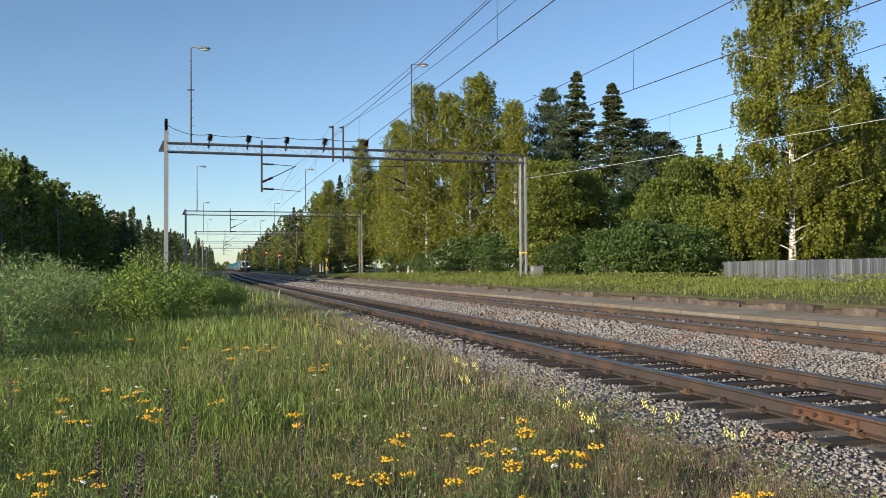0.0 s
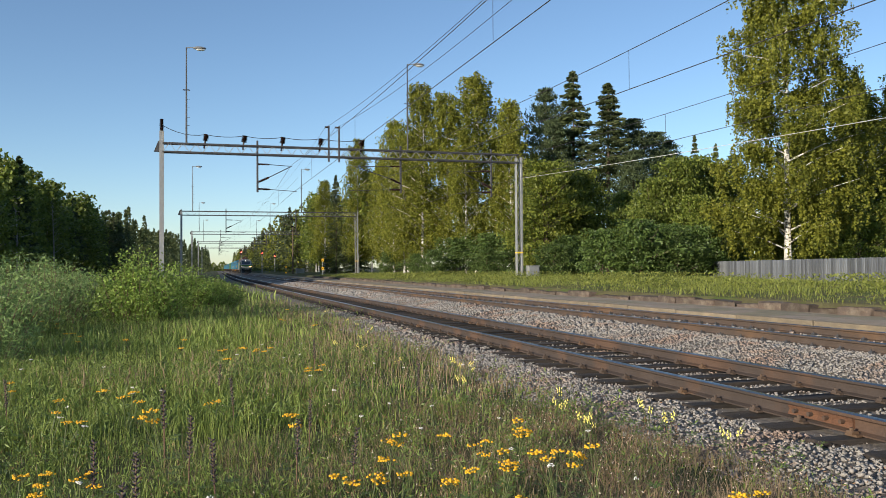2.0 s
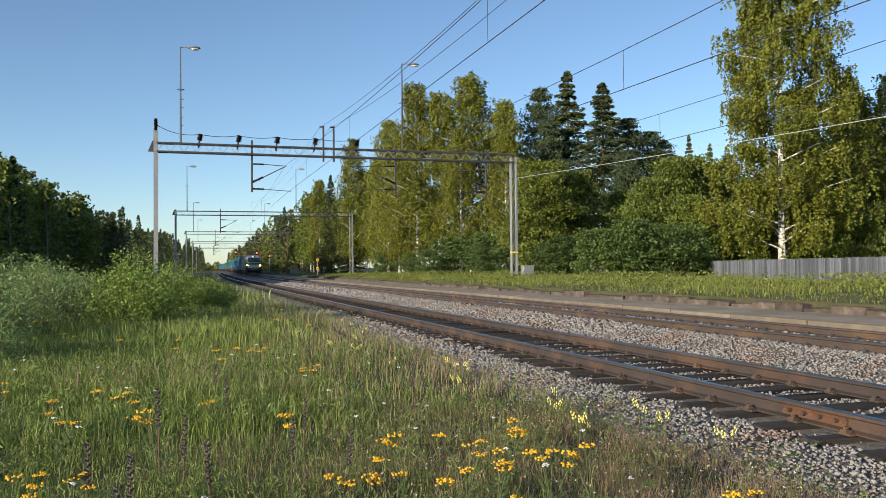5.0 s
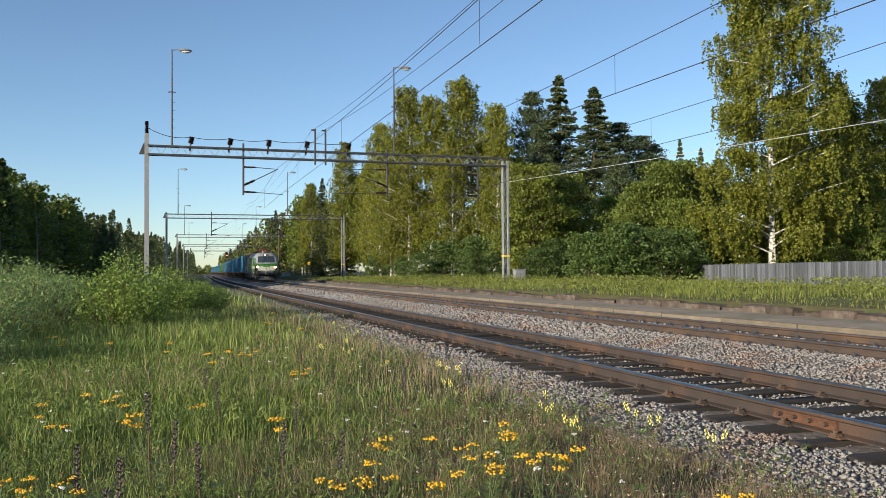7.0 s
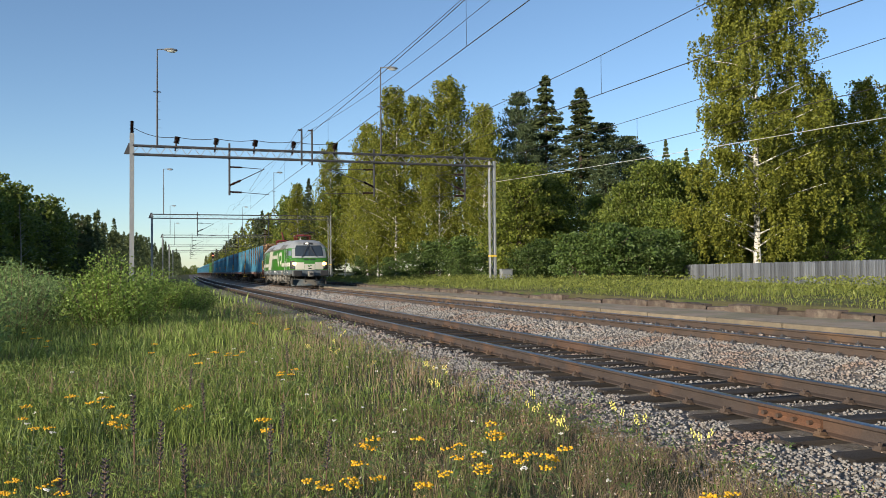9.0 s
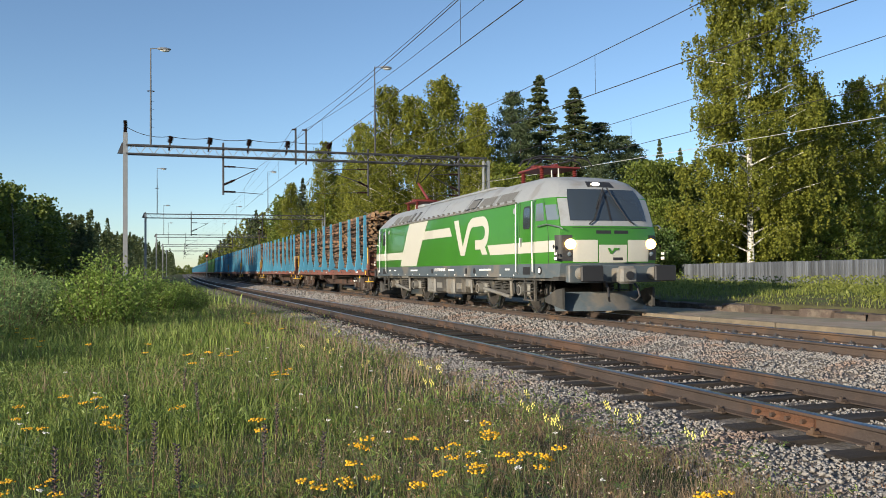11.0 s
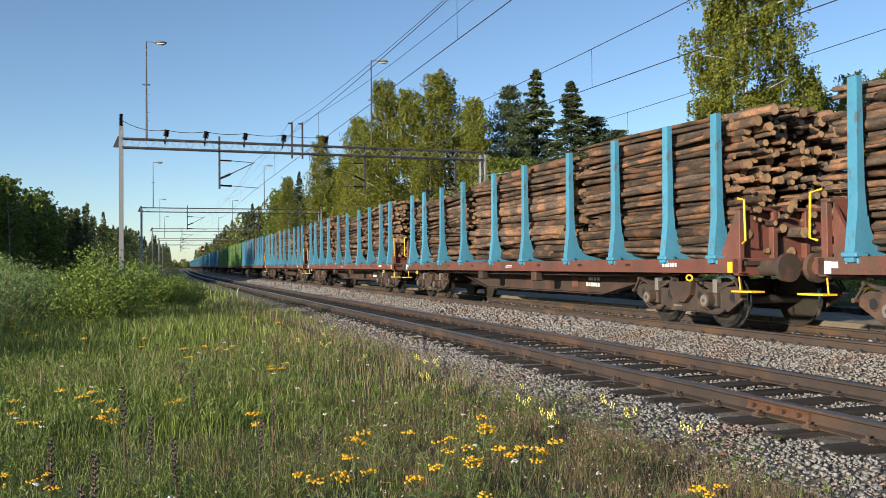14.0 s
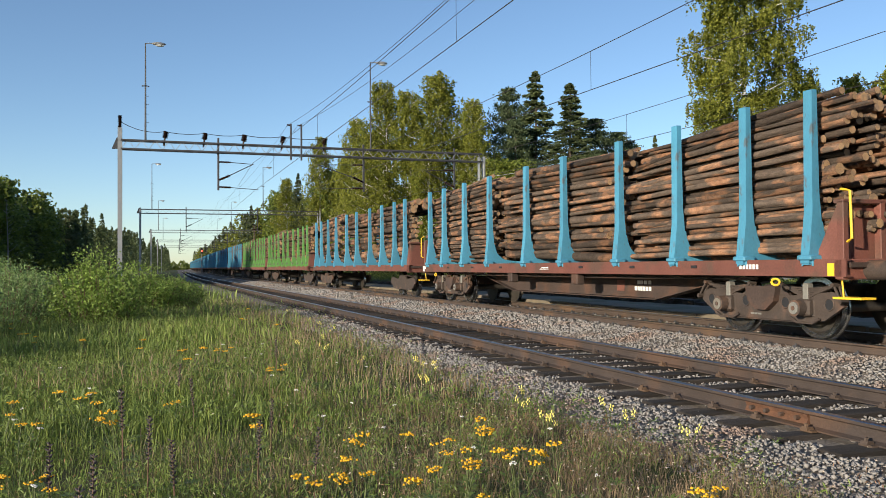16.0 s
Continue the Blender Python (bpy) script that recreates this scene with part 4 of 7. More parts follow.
        part("side_mirror_lens", MB().cyl((s * 1.465, yy(3.25), 2.70), (s * 1.49, yy(3.25), 2.70), 0.08, n=14), T["roof"], loco)
        text_bars(loco, s, min(yy(1.0), yy(0.82)), 1.50, [0.05, 0.05], 0.06, 1.485, T["print"], 0.02)
        text_bars(loco, s, min(yy(1.0), yy(0.82)), 1.38, [0.14], 0.07, 1.485, T["print"])


def pantograph(loco, y, up):
    p = part("pantograph", MB().box(-0.6, 0.6, y - 0.75, y + 0.75, 3.92, 3.97, 0.01).box(-0.5, 0.5, y - 0.1, y + 0.1, 3.97, 4.06), T["red"], loco, "raised single-arm pantograph" if up else "folded single-arm pantograph")
    for a in (-0.5, 0.5):
        for b in (-0.6, 0.6):
            ins = MB()
            insulator(ins, (a, y + b, 3.52), (a, y + b, 3.94), 0.085, 8)
            part("support_insulator", ins, T["red"], p)
    top = 5.66 if up else 4.24
    knee = (y + 0.85, 4.82) if up else (y + 1.35, 4.12)
    head = y - 1.0 if up else y - 0.45
    part("lower_arm", MB().tube([(0, y - 0.5, 4.02), (0, knee[0], knee[1])], [0.06, 0.045], 8), T["red"], p)
    for s in (-1, 1):
        part("upper_arm", MB().tube([(s * 0.08, knee[0], knee[1]), (s * 0.42, head, top - 0.08)], 0.026, 6), T["dark"], p)
    part("control_rod", MB().tube([(0.12, y - 0.2, 4.1), (0.1, knee[0] + 0.12, knee[1] - 0.12)], 0.02, 6), T["dark"], p)
    for d in (-0.27, 0.27):
        part("collector_strip", MB().tube([(-0.98, head + d, top - 0.24), (-0.86, head + d, top - 0.07), (-0.6, head + d, top), (0.6, head + d, top), (0.86, head + d, top - 0.07), (0.98, head + d, top - 0.24)], 0.025, 6), T["dark"], p)
    for s in (-0.5, 0.5):
        part("head_link", MB().tube([(s, head - 0.27, top - 0.02), (s, head + 0.27, top - 0.02)], 0.018, 5), T["dark"], p)


def locomotive():
    loco = thing("locomotive", "green and white electric locomotive with grey roof and lit headlamps", "locomotive")
    part("body", shell([1.30, 1.6, 1.9, 2.12, 2.25, 2.6, 2.92]), T["green"], loco, "glossy green body shell")
    part("lower_band", shell([0.95, 1.30]), T["band"], loco, "slate grey lower band")
    part("roof", shell([2.92, 3.16, 3.34, 3.47, 3.56], True), T["roof"], loco, "pale grey sloping roof")
    part("floor", MB().box(-1.40, 1.40, 0.9, LOCO - 0.9, 0.88, 0.98), T["under"], loco)
    for s in (-1, 1):
        part("gutter", MB().box(s * 1.45 - 0.03, s * 1.45 + 0.03, 3.2, LOCO - 3.2, 2.90, 2.95), T["grille"], loco)
        for i in range(24):
            part("roof_bracket", MB().box(s * 1.43 - 0.03, s * 1.43 + 0.03, 3.4 + 0.52 * i, 3.46 + 0.52 * i, 2.95, 3.02), T["grille"], loco)
        # livery
        part("stripe", side_panel([(1.26, 1.575), (4.95, 1.575), (5.15, 1.855), (1.26, 1.855)], s), T["white"], loco)
        part("stripe", side_panel([(13.2, 1.575), (17.72, 1.575), (17.72, 1.855), (13.0, 1.855)], s), T["white"], loco)
        part("block", side_panel([(12.0, 1.32), (14.05, 1.32), (12.95, 2.89), (10.75, 2.89)], s, 0.009), T["white"], loco, "large slanted white panel")
        part("stripe", side_panel([(8.2, 2.24), (11.5, 2.24), (11.3, 2.53), (8.42, 2.53)], s), T["white"], loco)
        part("emblem_bar", side_panel([(8.02, 2.72), (7.62, 2.72), (7.02, 1.60), (7.36, 1.60)], s), T["white"], loco, "white slanted bar")
        bowl = [(5.58 - 0.38 * math.sin(a), 2.24 + 0.34 * math.cos(a)) for a in frange(0, math.pi, 10)]
        part("emblem_bar", side_stroke([(7.13, 1.68), (6.72, 2.33), (6.60, 2.48), (6.46, 2.56), (6.30, 2.58)] + bowl + [(6.12, 1.90)], 0.28, s, 0.007), T["white"], loco, "white band bent back on itself")
        part("emblem_bar", side_panel([(5.82, 1.92), (5.42, 1.92), (5.16, 1.60), (5.56, 1.60)], s, 0.009), T["white"], loco, "white slanted bar")
        for y, w in ((11.9, 0.9), (9.75, 0.22), (9.45, 0.3), (8.0, 0.55), (4.9, 1.0), (3.6, 0.3), (14.7, 0.25), (15.5, 0.2)):
            text_bars(loco, s, y, 1.14, [w * 0.45, w * 0.45], 0.05, 1.49, T["print"])
        text_bars(loco, s, 8.85, 1.13, [0.09, 0.09, 0.2, 0.2, 0.08, 0.22], 0.09, 1.49, T["print"], 0.04)
        for y in (10.2, 6.9, 6.2):
            part("side_port", MB().cyl((s * 1.48, y, 1.13), (s * 1.503, y, 1.13), 0.085, n=16), T["dark"], loco)
        for i in range(14):
            part("jack_mark", MB().box(s * 1.49 - 0.004, s * 1.49 + 0.004, 3.3 + 0.92 * i, 3.36 + 0.92 * i, 0.99, 1.03), T["print"], loco)
        # grilles and hatches on the roof's slope
        for y0, y1, m in ((3.55, 4.85, "grille"), (5.0, 6.2, "grille"), (6.35, 7.1, "dark"), (12.35, 12.65, "dark"), (13.0, 13.3, "dark"), (13.5, 14.6, "grille"), (14.75, 15.6, "grille")):
            z0, z1 = 2.98, 3.32
            rows = [[(s * (at_z(HALF, z) + 0.012), y, z) for y in (y0, y1)] for z in (z0, 3.16, z1)]
            fr = part("roof_hatch", MB().loft(rows, False, False), T["roof" if m == "grille" else "dark"], loco)
            rows = [[(s * (at_z(HALF, z) + 0.022), y, z) for y in (y0 + 0.06, y1 - 0.06)] for z in (z0 + 0.05, 3.16, z1 - 0.04)]
            part("grille", MB().loft(rows, False, False), T["grille"], fr)
        for y in (7.3, 9.6, 11.9, 13.38):
            rows = [[(s * (at_z(HALF, z) + 0.008), y + d, z) for d in (-0.015, 0.015)] for z in (2.95, 3.16, 3.34, 3.47)]
            part("roof_seam", MB().loft(rows, False, False), T["dark"], loco)
        # boxes between the bogies
        for y0, y1, z0, m in ((7.35, 8.25, 0.42, "under"), (8.35, 9.1, 0.38, "box"), (9.25, 10.2, 0.42, "under"), (10.3, 11.1, 0.38, "box"), (6.95, 7.3, 0.6, "box")):
            bx = part("equipment_box", MB().box(s * 1.0 - 0.38, s * 1.0 + 0.38, y0, y1, z0, 0.94, 0.05), T[m], loco)
            part("cover", MB().box(s * 1.385 - 0.01, s * 1.385 + 0.01, y0 + 0.2, y1 - 0.2, z0 + 0.15, 0.75, 0.004), T["box"], bx)
    part("transformer_tank", MB().box(-0.9, 0.9, 7.3, 11.5, 0.35, 0.9, 0.06), T["under"], loco)
    for z, y0, y1, h in ((3.58, 6.4, 12.8, 0.10), (3.58, 13.5, 14.3, 0.14)):
        part("roof_hood", MB().box(-0.72, 0.72, y0, y1, z, z + h, 0.04), T["roof"], loco)
    for y in (3.4, 3.0, 15.9):
        part("antenna", MB().cyl((-0.3, y, 3.5), (-0.3, y, 3.86), 0.03, 0.015, n=8), T["white"], loco)
    pantograph(loco, 4.2, False)
    pantograph(loco, 15.6, True)
    loco_bogie(loco, 4.74)
    loco_bogie(loco, 14.24)
    for y in (3.24, 6.24, 12.74, 15.74):
        wheelset(0.625, loco, y)
    loco_cab(loco, False)
    loco_cab(loco, True)
    return loco


# ================= timber wagons =================
PITCH = 20.55
STAKES = [1.50, 2.93, 4.80, 6.80, 9.25, 11.30, 13.75, 15.75, 17.62, 19.05]


def stake_poly():
    pts = [(-1.52, 1.16), (-1.52, 1.22), (-1.44, 1.9), (-1.42, 3.70), (-1.33, 3.70), (-1.31, 2.2), (-1.27, 1.75)]
    for i in range(7):
        a = radians(180 + 15 * i)
        pts.append((-0.82 + 0.43 * math.cos(a), 1.77 + 0.46 * math.sin(a)))
    pts += [(-0.62, 1.29), (-0.62, 1.16)]
    return pts


def wagon(paint, name, label, full=True):
    w = thing("timber_wagon", label, "timber wagon", name)
    b0, b1 = 0.80, PITCH - 0.80
    for s in (-1, 1):
        sill = part("side_sill", MB().prism([(s * 1.46, 0.97), (s * 1.36, 0.97), (s * 1.36, 0.99), (s * 1.43, 1.0), (s * 1.43, 1.19), (s * 1.36, 1.2), (s * 1.36, 1.22), (s * 1.46, 1.22)], "y", b0, b1), T["wagon"], w, "red oxide side sill")
        for y in (4.2, 6.2, 8.3, 12.8, 14.9, 17.0) if full else ():
            part("lashing_eye", MB().box(s * 1.46, s * 1.475, y - 0.08, y + 0.08, 1.09, 1.14), T["dark"], sill)
        if not full:
            continue
        text_bars(sill, s, 2.55, 1.075, [0.05] * 6, 0.075, 1.467, T["print"], 0.028)
        text_bars(sill, s, 9.9, 1.10, [0.35], 0.02, 1.467, T["print"])
        text_bars(sill, s, 9.9, 1.06, [0.45], 0.02, 1.467, T["print"])
        text_bars(sill, s, 19.3, 1.06, [0.22], 0.09, 1.467, T["print"])
        low = part("centre_sill", MB().prism([(4.3, 1.0), (4.6, 0.86), (6.7, 0.46), (13.85, 0.46), (15.95, 0.86), (16.25, 1.0)], "x", s * 0.42, s * 0.50), T["wagon_low"], w, "dark fish-belly centre sill")
        part("sill_flange", MB().prism([(4.6, 0.85), (6.7, 0.45), (13.85, 0.45), (15.95, 0.85), (15.95, 0.83), (13.85, 0.43), (6.7, 0.43), (4.6, 0.83)], "x", s * 0.36, s * 0.62), T["wagon_low"], low)
        text_bars(low, s, 7.0, 0.74, [0.10, 0.12, 0.2], 0.08, 0.504, T["print"], 0.05)
        text_bars(low, s, 7.0, 0.60, [0.08] * 6, 0.09, 0.504, T["print"], 0.03)
        text_bars(low, s, 8.05, 0.58, [0.3], 0.24, 0.504, T["wagon"], 0.03)
        for y in (8.6, 12.2):
            part("tool_bracket", MB().box(s * 1.30 - 0.1, s * 1.30 + 0.1, y, y + 0.28, 0.72, 0.98, 0.02), T["wagon_low"], w)
        part("brake_pipe", MB().tube([(s * 1.1, 3.0, 0.92), (s * 1.15, 7.0, 0.90), (s * 1.15, 14.0, 0.90), (s * 1.1, 18.0, 0.92)], 0.025, 5), T["bogie"], w)
        for y in (2.25, PITCH - 2.25):
            part("release_ring", MB().tube([(s * 1.48, y + 0.09 * math.cos(a) - 0.1, 0.88 + 0.05 * math.sin(a)) for a in [2 * math.pi * k / 10 for k in range(11)]], 0.018, 5), T["yellow"], w, "yellow release pull ring")
    part("deck", MB().box(-1.36, 1.36, b0, b1, 1.10, 1.17), T["wagon_low"], w)
    for y in STAKES:
        for s in (1, -1):
            st = part("stake", STAKE[paint][0 if s == 1 else 1], None, w, at=pose(0, y, 0))
            if full:
                part("stake_foot", FOOT[paint][0 if s == 1 else 1], None, st)
        if full:
            part("bolster", BOLSTER[paint], None, w, at=pose(0, y, 0))
    for e in (0, 1):
        def yy(y):
            return PITCH - y if e else y
        bh = part("bulkhead", MB().box(-1.30, 1.30, min(yy(1.0), yy(1.06)), max(yy(1.0), yy(1.06)), 1.17, 2.02, 0.01), T["wagon"], w, "low oxide-red end bulkhead")
        for x in (-1.36, -0.68, 0, 0.68, 1.36) if full else ():
            part("rib", MB().box(x - 0.05, x + 0.05, min(yy(0.88), yy(1.0)), max(yy(0.88), yy(1.0)), 1.0, 2.04, 0.01), T["wagon"], bh)
        part("top_rail", MB().box(-1.41, 1.41, min(yy(0.88), yy(1.06)), max(yy(0.88), yy(1.06)), 2.0, 2.06, 0.01), T["wagon"], bh)
        for x in (-1.34, 1.28):
            part("gusset", MB().prism([(yy(1.05), 1.2), (yy(1.42), 1.2), (yy(1.42), 1.34), (yy(1.05), 2.0)], "x", x, x + 0.06), T["wagon"], bh)
        part("headstock", MB().box(-1.46, 1.46, min(yy(0.86), yy(1.0)), max(yy(0.86), yy(1.0)), 0.93, 1.22, 0.015), T["wagon"], w)
        part("coupler", MB().box(-0.12, 0.12, min(yy(0.02), yy(1.2)), max(yy(0.02), yy(1.2)), 0.9, 1.14, 0.02).box(-0.2, 0.2, min(yy(0.0), yy(0.22)), max(yy(0.0), yy(0.22)), 0.86, 1.18, 0.04), T["bogie"], w)
        for s in (-1, 1) if full else ():
            bf = part("buffer", MB().cyl((s * 0.95, yy(0.9), 1.06), (s * 0.95, yy(0.35), 1.06), 0.14, n=14), T["bogie"], w, "grimy round buffer")
            part("buffer_plate", MB().cyl((s * 0.95, yy(0.35), 1.06), (s * 0.95, yy(0.26), 1.06), 0.23, n=18), T["bogie"], bf)
            part("handrail", MB().tube([(s * 1.40, yy(0.82), 2.18), (s * 1.40, yy(0.92), 2.2), (s * 1.44, yy(0.72), 2.16), (s * 1.44, yy(0.70), 1.5), (s * 1.40, yy(0.82), 1.46)], 0.02, 6), T["yellow"], w, "bent yellow grab rail")
            part("step", MB().box(s * 1.34 - 0.16, s * 1.34 + 0.10, min(yy(0.5), yy(1.0)), max(yy(0.5), yy(1.0)), 0.66, 0.69).tube([(s * 1.35, yy(0.95), 0.68), (s * 1.38, yy(0.95), 0.98)], 0.015, 5), T["yellow"], w, "yellow shunter's step")
            part("end_plate", MB().box(s * 1.462, s * 1.472, min(yy(1.0), yy(1.12)), max(yy(1.0), yy(1.12)), 0.98, 1.16), T["yellow"] if not e else T["print"], w)
    for yc in (2.85, PITCH - 2.85):
        b = part("bogie", MB().box(-1.0, 1.0, yc - 0.18, yc + 0.18, 0.48, 0.82, 0.03), T["bogie"], w, "grimy brown two-axle bogie")
        for s in (-1, 1):
            x = s * 1.05
            plate = [(yc - 1.62, 0.52), (yc - 1.62, 0.66), (yc - 1.42, 0.74), (yc - 0.55, 0.66), (yc - 0.36, 0.80), (yc + 0.36, 0.80), (yc + 0.55, 0.66), (yc + 1.42, 0.74), (yc + 1.62, 0.66), (yc + 1.62, 0.52), (yc + 1.25, 0.30), (yc + 0.85, 0.26), (yc - 0.85, 0.26), (yc - 1.25, 0.30)]
            fr = part("side_frame", MB().prism(plate, "x", x - 0.03, x + 0.03), T["bogie"], b, "rusty brown side plate")
            if not full:
                continue
            for h in (-1.36, -0.46, 0.46, 1.36):
                # black discs on the solid plate paint the shade inside the lightening holes
                part("lightening_hole", MB().cyl((x + s * 0.028, yc + h, 0.55), (x + s * 0.036, yc + h, 0.55), 0.085, n=14), T["dark"], fr)
                part("hole_rim", MB().tube([(x + s * 0.036, yc + h + 0.09 * math.cos(k * math.pi / 7), 0.55 + 0.09 * math.sin(k * math.pi / 7)) for k in range(15)], 0.012, 5), T["bogie"], fr)
            part("lower_flange", MB().box(x - 0.03, x + 0.10, yc - 0.80, yc + 0.80, 0.25, 0.275), T["bogie"], fr)
            part("pivot_bracket", MB().prism([(yc - 0.36, 0.80), (yc + 0.36, 0.80), (yc + 0.30, 0.56), (yc + 0.12, 0.42), (yc - 0.12, 0.42), (yc - 0.30, 0.56)], "x", x + s * 0.03, x + s * 0.14), T["wagon_low"], fr)
            text_bars(fr, s, yc + 0.10, 0.33, [0.07, 0.05, 0.09], 0.03, 1.083, T["box"], 0.02)
            for a in (-0.9, 0.9):
                ax = part("axle_box", MB().box(x - 0.05, x + 0.05 + (0.13 if s > 0 else 0.0), yc + a - 0.17, yc + a + 0.17, 0.34, 0.64, 0.03).box(x - 0.14 if s < 0 else x, x if s < 0 else x + 0.14, yc + a - 0.15, yc + a + 0.15, 0.36, 0.62, 0.03).cyl((x + s * 0.10, yc + a, 0.485), (x + s * 0.27, yc + a, 0.485), 0.125, n=16), T["bogie"], b)
                part("axle_cap", MB().cyl((x + s * 0.27, yc + a, 0.485), (x + s * 0.29, yc + a, 0.485), 0.095, n=14), T["box"], ax, "pale dusty axle cap")
                part("cap_boss", MB().cyl((x + s * 0.29, yc + a, 0.485), (x + s * 0.305, yc + a, 0.485), 0.035, n=8), T["bogie"], ax)
                part("keeper", MB().tube([(x + s * 0.08, yc + a - 0.30, 0.33), (x + s * 0.08, yc + a - 0.16, 0.26), (x + s * 0.08, yc + a + 0.16, 0.26), (x + s * 0.08, yc + a + 0.30, 0.33)], 0.022, 6), T["bogie"], ax)
                for k in range(6):
                    half, z = 0.60 - 0.085 * k, 0.82 - 0.028 * k
                    part("spring_leaf", MB().loft([[(x + q, yc + a + u * half, z + e + 0.05 * (u * u - 1)) for q, e in ((-0.045, 0), (0.045, 0), (0.045, 0.022), (-0.045, 0.022))] for u in (-1, -0.5, 0, 0.5, 1)], True, True), T["bogie"], b)
                part("spring_buckle", MB().box(x - 0.06, x + 0.06, yc + a - 0.055, yc + a + 0.055, 0.60, 0.86, 0.012), T["box"], b)
                for d in (-1, 1):
                    y0, y1 = yc + a + d * 0.60, yc + a + d * 0.74
                    part("spring_link", MB().tube([(x + s * 0.07, y0 - d * 0.02, 0.84), (x + s * 0.09, y1, 0.60)], 0.02, 6).tube([(x - s * 0.03, y0 - d * 0.02, 0.84), (x + s * 0.04, y1, 0.60)], 0.02, 6).cyl((x - s * 0.04, y0 - d * 0.02, 0.84), (x + s * 0.1, y0 - d * 0.02, 0.84), 0.035, n=8).cyl((x - s * 0.02, y1, 0.60), (x + s * 0.12, y1, 0.60), 0.038, n=8), T["bogie"], b)
                part("brake_beam", MB().box(s * 0.72, s * 0.88, yc + a * 0.36 - 0.05, yc + a * 0.36 + 0.05, 0.35, 0.7, 0.015), T["bogie"], b)
        for a in (-0.9, 0.9):
            wheelset(0.485, w, yc + a)
    return w


STAKE, FOOT, BOLSTER = {}, {}, {}
for paint in ("blue", "gstake"):
    poly = stake_poly()
    STAKE[paint] = [MB().prism(poly, "y", -0.085, 0.085).mesh("stake", [T[paint]]), MB().prism([(-x, z) for x, z in poly], "y", -0.085, 0.085).mesh("stake", [T[paint]])]
    FOOT[paint] = [MB().box(s * 1.40 - 0.14, s * 1.40 + 0.08, -0.14, 0.14, 1.205, 1.28, 0.015).box(s * 1.49 - 0.02, s * 1.49 + 0.03, -0.07, 0.07, 1.14, 1.22).cyl((s * 1.46, -0.10, 1.12), (s * 1.46, -0.10, 1.22), 0.02, n=6).cyl((s * 1.46, 0.10, 1.12), (s * 1.46, 0.10, 1.22), 0.02, n=6).mesh("stake_foot", [T[paint]]) for s in (-1, 1)]
    BOLSTER[paint] = MB().box(-0.62, 0.62, -0.08, 0.08, 1.17, 1.29, 0.01).mesh("bolster", [T[paint]])

# ---- logs ----
rng = random.Random(11)
LOGS = []
for k in range(12):
    r0, r1 = rng.uniform(0.92, 1.08), rng.uniform(0.72, 0.95)
    bx, bz = rng.uniform(-0.9, 0.9), rng.uniform(-1.1, 1.1)
    rings = []
    for i in range(5):
        s = i / 4
        r = r0 + (r1 - r0) * s
        rings.append([(bx * math.sin(math.pi * s) + r * (1 + 0.07 * noise.noise(Vector((k * 3.1, i * 1.3, j)))) * math.cos(2 * math.pi * j / 7), s - 0.5, bz * math.sin(math.pi * s) + r * (1 + 0.07 * noise.noise(Vector((k * 3.1 + 9, i * 1.3, j)))) * math.sin(2 * math.pi * j / 7)) for j in range(7)])
    mb = MB().loft(rings, True, False)
    mb.add(rings[0], [tuple(reversed(range(7)))], 1)
    mb.add(rings[-1], [tuple(range(7))], 1)
    LOGS.append(mb.mesh("log", [T["bark"], T["cut"]], 66))


def log_layout(seed, length, thick):
    """Rows of logs laid between the stakes: (mesh, x, y, z, radius, length, tilt, swing, roll)."""
    rng = random.Random(seed)
    z, out, row = 1.31, [], 0
    top, fan = rng.uniform(3.35, 3.75), rng.gauss(-0.2, 0.6)
    while z < top:
        r_row = thick * rng.uniform(0.85, 1.15)
        lean = rng.gauss(0, 0.45)
        crown = max(0.0, (z - 3.3)) * 0.55
        x = -1.27 + crown + rng.uniform(0, 0.05)
        while x < 1.22 - crown:
            r = max(0.036, r_row * rng.choice((0.62, 0.72, 0.85, 0.95, 1.0, 1.15, 1.45)))
            if x + r > 1.27 - crown:
                break
            L = length * (rng.uniform(0.9, 1.03) if rng.random() < 0.85 else rng.uniform(0.75, 0.9))
            out.append((rng.randrange(12), x + r + (rng.uniform(0, 0.085) if x < -1.1 else 0.0), rng.gauss(0, 0.26), z + r_row + rng.uniform(-0.04, 0.04), r, L, rng.gauss(0, 1.05) + lean + fan * (z - 1.6), rng.gauss(0, 0.6), rng.uniform(0, 360)))
            x += 2 * r * rng.uniform(0.93, 1.02)
        z += 2 * r_row * 0.86
    return out


def log_pose(e):
    k, x, y, z, r, L, tilt, swing, roll = e
    return pose(x, y, z, tilt, 0, swing) @ pose(0, 0, 0, 0, roll, 0) @ Matrix.Diagonal((r, L, r, 1))


